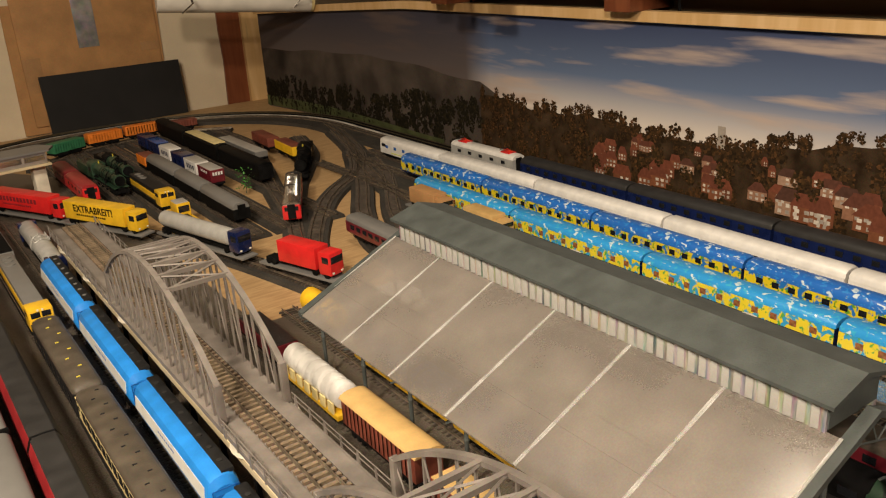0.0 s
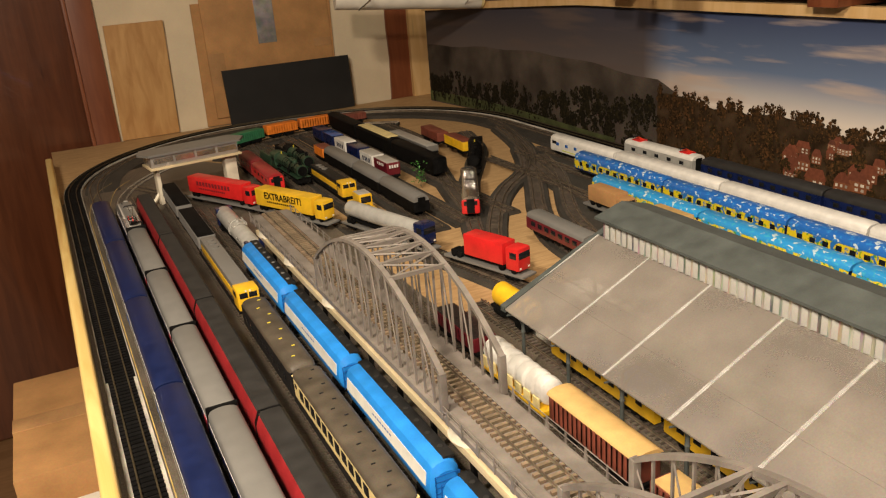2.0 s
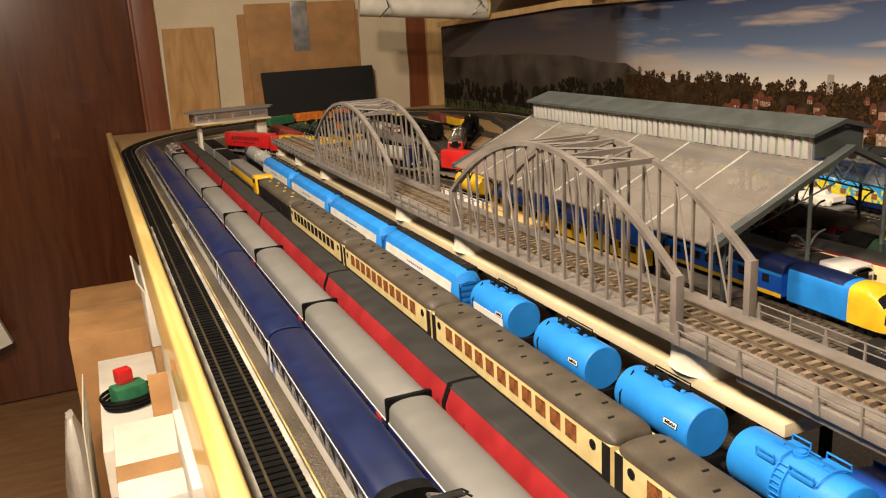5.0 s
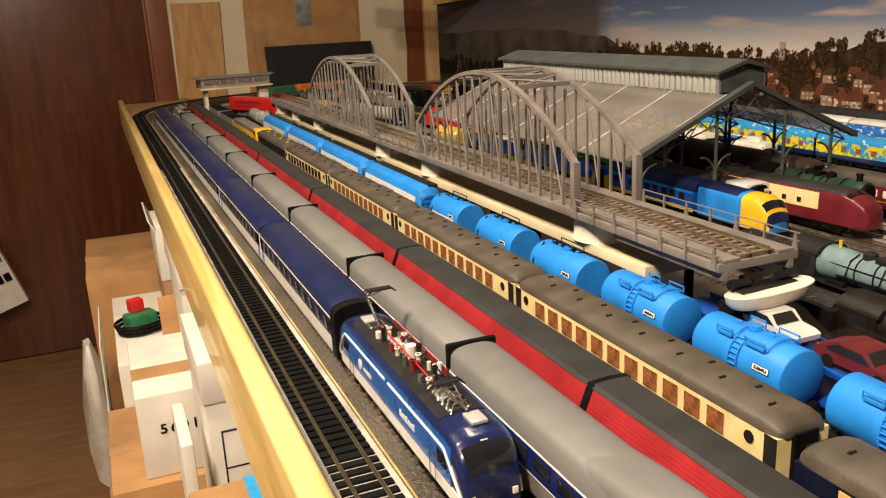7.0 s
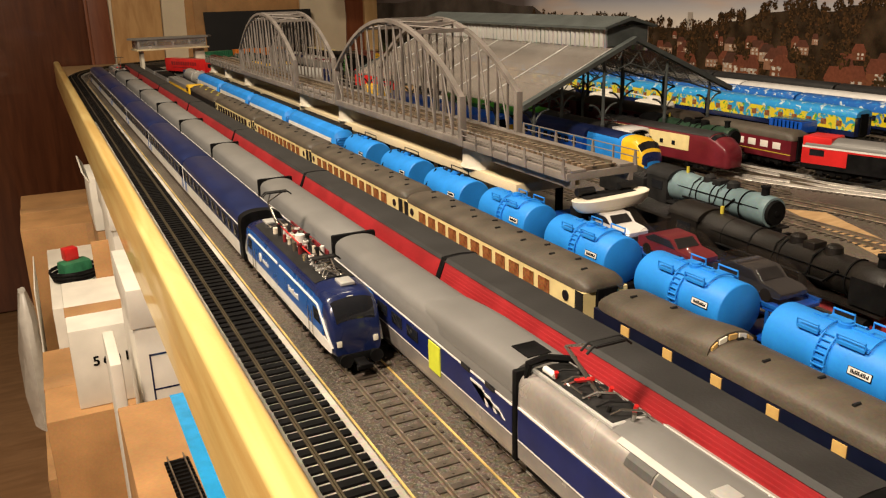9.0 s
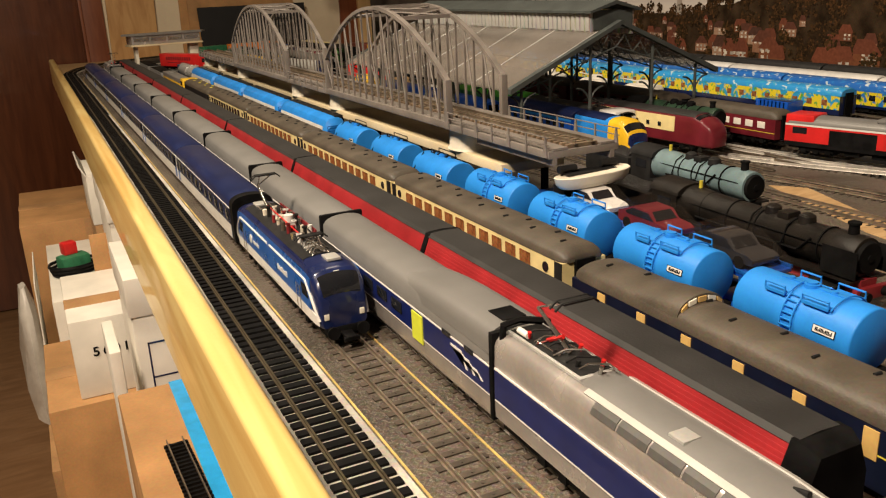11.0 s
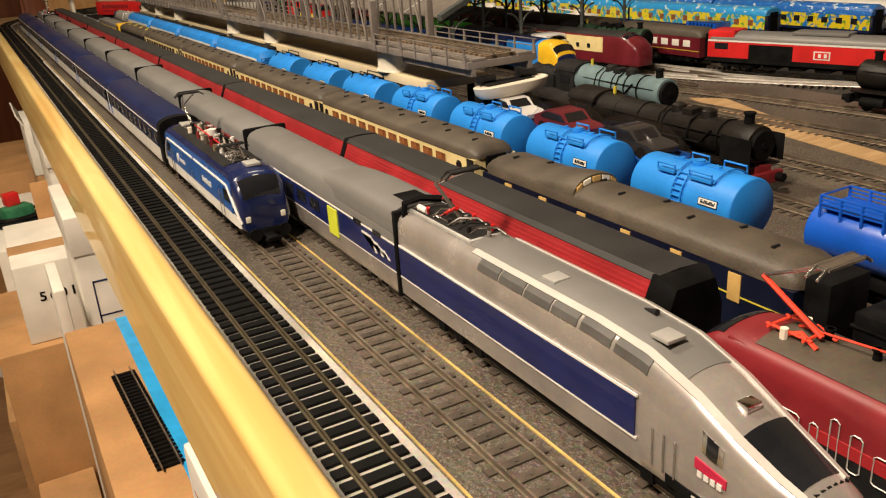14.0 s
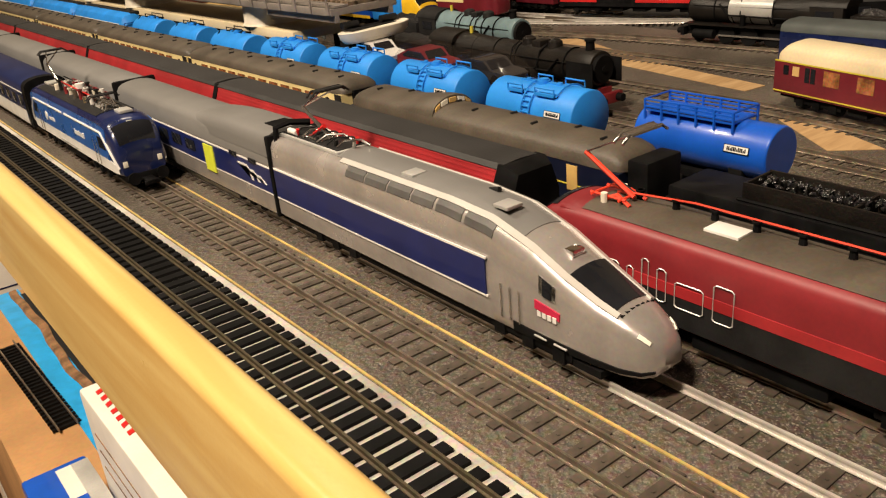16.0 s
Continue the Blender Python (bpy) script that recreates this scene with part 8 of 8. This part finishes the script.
for yv in (-0.1114, 0.0300, 0.0764):
    part("end_wall", box(bm_new(), -0.0094, 0.0094, yv - 0.0006, yv + 0.0006, 0.0326, 0.0402, 0.0002), "loco", t)
part("pipe", tube(bm_new(), [(-0.0125, -0.11, 0.0335), (-0.0125, 0.078, 0.0335)], 0.0008), "blackm", t)
rc = random.Random(31)
bm = bm_new()
for k in range(420):
    cx, cy = rc.uniform(-0.0090, 0.0090), rc.uniform(-0.110, 0.075)
    cz = 0.0362 + 0.0034 * (1 - (cx / 0.011) ** 2) + rc.uniform(-0.0008, 0.0008)
    m = Matrix.Translation((cx, cy, cz)) @ Matrix.Rotation(rc.random() * 6, 4, (rc.random(), rc.random(), rc.random() + 0.1))
    q = rc.uniform(0.0011, 0.0019)
    v = [bm.verts.new(m @ Vector(p) * 1) for p in ((q, 0, 0), (-q, 0, 0), (0, q * 0.8, 0), (0, -q * 0.8, 0), (0, 0, q * 0.7), (0, 0, -q * 0.7))]
    for i, j, l in ((0, 2, 4), (2, 1, 4), (1, 3, 4), (3, 0, 4), (2, 0, 5), (1, 2, 5), (3, 1, 5), (0, 3, 5)):
        bm.faces.new((v[i], v[j], v[l]))
tagged(part("coal_load", bm, "coal", t, smooth=0), kind="stuff")
c = coach("bright green coach standing under the shed roof", 0.500, 0.425, 0.72, "green2", mat("bright_green_roof", (0.09, 0.42, 0.05), 0.4, var=0.1), zs=0.034, h=0.045, wins=(8, 0.012, 0.021, 0.029, "glass"))

# ---- military and road models by the flower train ----
def tank_model(at, turn):
    t = thing("model_tank", "pale unpainted model army tank", "model tank", at, turn, "pale model tanks")
    part("hull", loft(bm_new(), [[(x, y, z) for y, z in ((-0.032, 0.004), (-0.036, 0.009), (-0.026, 0.0125), (0.034, 0.0125), (0.036, 0.006), (0.032, 0.004))] for x in (-0.012, 0.012)]), "paper", t, smooth=0)
    part("turret", loft(bm_new(), [[(0.0105 * k * math.cos(a), 0.016 * k * math.sin(a), z) for a in np.linspace(0, 2 * math.pi, 11)[:-1]] for z, k in ((0.0125, 1), (0.018, 0.9), (0.0195, 0.7))]), "paper", t)
    part("gun", cyl(bm_new(), (0, -0.012, 0.0165), (0, -0.060, 0.0185), 0.0011, n=8), "paper", t)
    for s in (-1, 1):
        part("crawler", box(bm_new(), s * 0.014 - 0.003, s * 0.014 + 0.003, -0.034, 0.034, 0.0, 0.0095, 0.003), "paper", t)
        for k in range(5):
            part("road_wheel", cyl(bm_new(), (s * 0.0172, -0.024 + k * 0.012, 0.004), (s * 0.0182, -0.024 + k * 0.012, 0.004), 0.0042, n=10), "stone", t)
    return t
for y, a in ((0.82, 184), (0.66, 177), (0.525, 182)):
    flat_wagon((0.792, y), 0, 0.10, "flat wagons behind the shed")
    tank_model((0.792, y, RAIL + 0.0117), a)
for i, y in enumerate((1.185, 1.02)):
    flat_wagon((0.792, y), 0, 0.13, "flat wagons behind the shed")
    t = thing("model_van", "tan boxy model army truck", "model truck", (0.792, y, RAIL + 0.0117), 0, "tan model trucks")
    part("body", box(bm_new(), -0.0145, 0.0145, -0.03, 0.05, 0.008, 0.036, 0.002), ("card", "tan")[i], t)
    part("cab", box(bm_new(), -0.0135, 0.0135, -0.052, -0.031, 0.008, 0.030, 0.002), ("card", "tan")[i], t)
    part("windscreen", box(bm_new(), -0.011, 0.011, -0.0525, -0.051, 0.020, 0.027), "glass", t)
    for s in (-1, 1):
        for yy in (-0.04, 0.02, 0.038):
            part("wheel", cyl(bm_new(), (s * 0.010, yy, 0.006), (s * 0.014, yy, 0.006), 0.006, n=14), "blackm", t)
solid("parts_tray", box(bm_new(), 0.765, 0.80, 0.36, 0.45, -0.0001, 0.012, 0.002), "paper", "small pale tray of loose parts", "tray")
c = open_wagon("deep blue model tank wagon", 0.792, 0.19, 0.26, "sky2", "navy", hb=0.028, name="blue_wagon")

# ---- boxes under the layout front ----
def carton(name, x0, x1, y0, y1, z0, z1, material, label, tape=None, flaps=False, lid=None, extra=None):
    t = thing(name, label, "box", ((x0 + x1) / 2, (y0 + y1) / 2, z0))
    a, b, h = (x1 - x0) / 2, (y1 - y0) / 2, z1 - z0
    part("body", box(bm_new(), -a, a, -b, b, 0, h, 0.003), material, t)
    if tape:
        part("tape", box(bm_new(), -a - 0.0006, a + 0.0006, -0.024, 0.024, h - 0.09, h + 0.0006, 0.0002), tape, t, "brown parcel tape")
        part("tape", box(bm_new(), -0.024, 0.024, -b - 0.0006, -b + 0.002, h * 0.4, h - 0.002, 0.0002), tape, t, "brown parcel tape")
    if flaps:
        part("flap", loft(bm_new(), [[(-a, -b, h), (-a, b, h), (-a - 0.012, b, h + 0.06), (-a - 0.012, -b, h + 0.06)], [(-a + 0.003, -b, h), (-a + 0.003, b, h), (-a - 0.009, b, h + 0.06), (-a - 0.009, -b, h + 0.06)]]), material, t, smooth=0)
    if lid:
        part("lid", box(bm_new(), -a - 0.003, a + 0.003, -b - 0.003, b + 0.003, h - lid, h + 0.002, 0.002), material, t)
    return t

FL = FLOOR
carton("cardboard_carton", -0.262, 0.08, 0.90, 1.75, FL, -0.62, "card2", "large brown cardboard carton on the floor", "card2")
carton("cardboard_carton", -0.25, 0.06, 1.33, 1.70, -0.619, -0.25, "card", "tall brown cardboard carton with taped top", "card2")
carton("cardboard_carton", -0.232, 0.06, 0.602, 0.885, FL, -0.361, "card", "brown taped carton under the white boxes", "card2")
lc = carton("printed_carton", -0.228, -0.145, 0.42, 0.601, FL, -0.585, "card2", "brown carton with rows of faded black print")
for k in range(4):
    bm = bm_new()
    for i in range(9):
        if (i * 5 + k * 3) % 7:
            box(bm, -0.036 + 0.008 * i, -0.030 + 0.008 * i, -0.0912, -0.0903, 0.300 - 0.011 * k, 0.3035 - 0.011 * k)
    part("text_line", bm, M["faded"], lc, smooth=0)
b5 = carton("white_box", -0.185, 0.02, 0.62, 0.86, -0.3605, -0.235, "paper", "white carton with a printed number and brown taped top")
part("tape", box(bm_new(), -0.1028, 0.10, -0.055, -0.012, 0.1245, 0.1262, 0.0002), "card2", b5, "brown parcel tape")
part("flap", box(bm_new(), -0.0455, -0.010, 0.1205, 0.1240, 0.02, 0.190, 0.001), "card", b5, "upright brown cardboard flap")
cu = bpy.data.curves.new("box_text", "FONT")
cu.body, cu.size, cu.space_character, cu.offset = "5601", 0.0205, 1.4, 0.0005
tmp = bpy.data.objects.new("box_text", cu)
scene.collection.objects.link(tmp)
me = bpy.data.meshes.new_from_object(tmp.evaluated_get(bpy.context.evaluated_depsgraph_get()))
bpy.data.objects.remove(tmp)
me.materials.clear()
me.materials.append(M["blackm"])
o = part("text", me, None, b5)
o.matrix_basis = Matrix.Translation((-0.075, -0.1212, 0.0665)) @ Euler((radians(90), 0, 0)).to_matrix().to_4x4()
carton("white_box", -0.205, -0.03, 0.90, 1.30, -0.619, -0.292, "paper", "white carton with a smooth closed top")
carton("cardboard_carton", -0.106, -0.03, 1.10, 1.30, -0.2915, -0.2155, "card2", "small brown carton under the white one")
wb = carton("white_box", -0.108, -0.03, 1.10, 1.30, -0.215, -0.115, "paper", "small white carton holding black cable")
part("flap", loft(bm_new(), [[(-0.039, y, 0.0995), (-0.036, y, 0.0995), (-0.046, y, 0.120), (-0.049, y, 0.120)] for y in (-0.10, 0.10)]), "paper", wb, "raised white lid flap", 0)
part("cable", tube(bm_new(), [(0.012 * math.cos(a * 1.1) - 0.01, 0.07 * math.sin(a), 0.102 + 0.008 * (1 + math.sin(3.1 * a))) for a in np.linspace(0, 12, 60)], 0.0045), "black", wb, "loose black cable")
carton("white_box", -0.1425, -0.1285, 0.372, 0.49, FL, -0.194, "paper", "slim white carton standing on edge")
b6 = carton("white_box", -0.108, 0.06, 0.415, 0.60, FL, -0.12, "paper", "tall white carton with a blue printed frame", None, False, 0.05)
bm = bm_new()
for q in ((-0.070, 0.03, 0.700, 0.7025), (-0.070, -0.068, 0.62, 0.7025), (-0.070, 0.03, 0.652, 0.654)):
    box(bm, q[0], q[1], -0.0932, -0.0924, q[2], q[3])
part("printed_frame", bm, "navy", b6, smooth=0)
carton("white_box", -0.10, 0.05, 0.70, 0.92, -0.234, -0.075, "paper", "white carton with lid tucked under the board edge", None, False, 0.04)
t = thing("hand_tool", "green hand tool with red button and coiled black cable", "tool", (-0.158, 1.06, -0.291), 20)
t.scale = (0.64, 0.64, 0.80)
part("body", box(bm_new(), -0.04, 0.045, -0.028, 0.03, 0.0, 0.045, 0.008), "green2", t)
part("button", box(bm_new(), -0.02, 0.02, 0.0, 0.035, 0.045, 0.075, 0.004), "red2", t)
bm = bm_new()
for k in range(3):
    tube(bm, [(0.0 + (0.062 + 0.004 * k) * math.cos(a), 0.0 + (0.052 + 0.004 * k) * math.sin(a), 0.006 + 0.009 * k) for a in np.linspace(0, 2 * math.pi, 25)], 0.0045)
part("cable", bm, "black", t)
bw = carton("brown_case", -0.142, 0.10, -0.42, 0.362, -0.50, -0.245, "card", "smooth brown case standing under the board")
part("blue_edge", box(bm_new(), -0.060, -0.030, -0.389, 0.391, 0.2548, 0.2562), "bluet", bw, "bright blue tape along the top")
torn = [(-0.0405 + 0.0018 * math.sin(y * 31) + 0.0010 * math.sin(y * 77 + 1), y) for y in np.linspace(-0.20, 0.385, 40)]
part("torn_flap", loft(bm_new(), [[(x, y, 0.2564), (x + 0.0085, y, 0.2566), (x + 0.0090, y, 0.2590), (x + 0.002, y, 0.2586)] for x, y in torn]), "faded", bw, "torn brown cardboard flap", 0)
# solid black strip gives the shade of a gap; the case stays closed
part("dark_slot", box(bm_new(), -0.0315, 0.010, -0.20, 0.37, 0.2551, 0.2568), "panel", bw, "black strip painted as the shaded gap beside the flap")
carton("cardboard_carton", -0.20, 0.10, -0.50, 0.29, FL, -0.501, "card2", "brown carton with printed black lines", "card2")
# loose track piece on the case
lt = thing("loose_track", "short loose piece of black model track", "track piece", (-0.094, 0.10, -0.2447), 2)
me = finish("sleeper", box(bm_new(), -0.0125, 0.0125, -0.0017, 0.0017, 0, 0.003), M["black"], 0)
for y in spread(-0.105, 0.105, 27):
    o = part("sleeper", me, None, lt)
    o.matrix_basis = Matrix.Translation((0, y, 0))
for s in (-1, 1):
    part("rail", box(bm_new(), s * 0.00825 - 0.0006, s * 0.00825 + 0.0006, -0.108, 0.108, 0.003, 0.0062), "rail", lt)
rb = carton("red_lettered_box", -0.098, -0.02, -0.44, -0.172, -0.2435, -0.12, "paper", "white product box with red lettering bars", None)
bm = bm_new()
for k in range(7):
    y0, h = 0.052 + k * 0.0105, (0.012, 0.008, 0.012, 0.012, 0.008, 0.010, 0.012)[k]
    loft(bm, [[(-0.031, y0, z), (-0.031, y0 + 0.0048, z), (-0.031 + h, y0 + 0.0100, z), (-0.031 + h, y0 + 0.0052, z)] for z in (0.1237, 0.1243)])
part("lettering", bm, "red2", rb, smooth=0)
for k in range(3):
    part("text_line", box(bm_new(), -0.0394, -0.0386, -0.05 - 0.01 * k, 0.118, 0.094 - 0.014 * k, 0.0952 - 0.014 * k), "faded", rb)
bb = carton("blue_box", -0.147, -0.100, -0.42, -0.125, -0.2435, -0.200, "sky2", "blue product box with a white label")
part("label_sheet", box(bm_new(), 0.000, 0.0125, 0.098, 0.141, 0.0432, 0.0437), "paper", bb)
part("label_sheet", box(bm_new(), 0.0110, 0.0232, -0.06, 0.137, 0.0440, 0.0465, 0.0003), "lgrey", bb, "folded grey leaflet")
pb = thing("loose_papers", "white papers and a plastic bag beside the carton", "papers", (-0.240, 1.10, -0.6198))
for k in range(3):
    o = part("sheet", box(bm_new(), -0.001, 0.001, -0.13 + 0.03 * k, 0.10 + 0.01 * k, 0.0, 0.345 - 0.04 * k), "paper", pb)
    o.matrix_basis = Matrix.Translation((-0.005 * k, -0.02 * k, 0)) @ Matrix.Rotation(0.03 + 0.02 * k, 4, "Y")
bm = bm_new()
r3 = random.Random(12)
loft(bm, [[(-0.02 - q * (0.018 + 0.012 * r3.random()) * math.cos(a), 0.06 + q * 0.07 * math.sin(a) * (0.8 + 0.4 * r3.random()), z) for a in np.linspace(0, 6.283, 13)[:-1]] for z, q in ((0.0, 0.8), (0.08, 1.1), (0.16, 0.9), (0.24, 0.8), (0.29, 0.3))])
part("plastic_bag", bm, clear("milky_plastic", (0.75, 0.72, 0.66), 0.25, 0.55), pb, "crumpled milky plastic bag")
# bag hanging on the door
bg = thing("hanging_bag", "white and grey printed paper bag on the door", "bag", (0, 0, 0), 0)
bg.matrix_world = pose(-0.717, FARY - 0.045, -0.735, 0, -18, 0)
part("sack", loft(bm_new(), [[(x * k, y, z) for x, y in ((0, 0.002), (0, 0.034), (0.222, 0.034), (0.222, 0.002), (0.11, -0.004))] for z, k in ((0.0, 1.0), (0.16, 1.01), (0.32, 0.99), (0.45, 0.97))]), "paper", bg, smooth=20)
part("grey_print", loft(bm_new(), [[(x, y, z) for x, y in ((0.004, -0.0042), (0.004, 0.001), (0.217, 0.001), (0.217, -0.0042))] for z in (0.17, 0.405)]), mat("printed_grey", (0.16, 0.165, 0.19), 0.5, var=0.4, scale=9), bg, "grey printed picture")
part("dark_ring", loft(bm_new(), [[(0.115 + q * math.cos(a), y, 0.30 + q * math.sin(a)) for a in np.linspace(0, 6.283, 25)[:-1]] for y, q in ((-0.0050, 0.055), (-0.0046, 0.056))]), "dkgrey", bg, "dark round printed shape")
part("pale_ring", loft(bm_new(), [[(0.115 + q * math.cos(a), y, 0.30 + q * math.sin(a)) for a in np.linspace(0, 6.283, 25)[:-1]] for y, q in ((-0.0056, 0.036), (-0.0049, 0.036))]), "grey", bg)
bm = bm_new()
for k, h in enumerate((0.042, 0.028)):
    box(bm, 0.165 + k * 0.028, 0.186 + k * 0.028, -0.0052, 0.0018, 0.095, 0.095 + h)
part("lettering", bm, "blackm", bg, smooth=0)
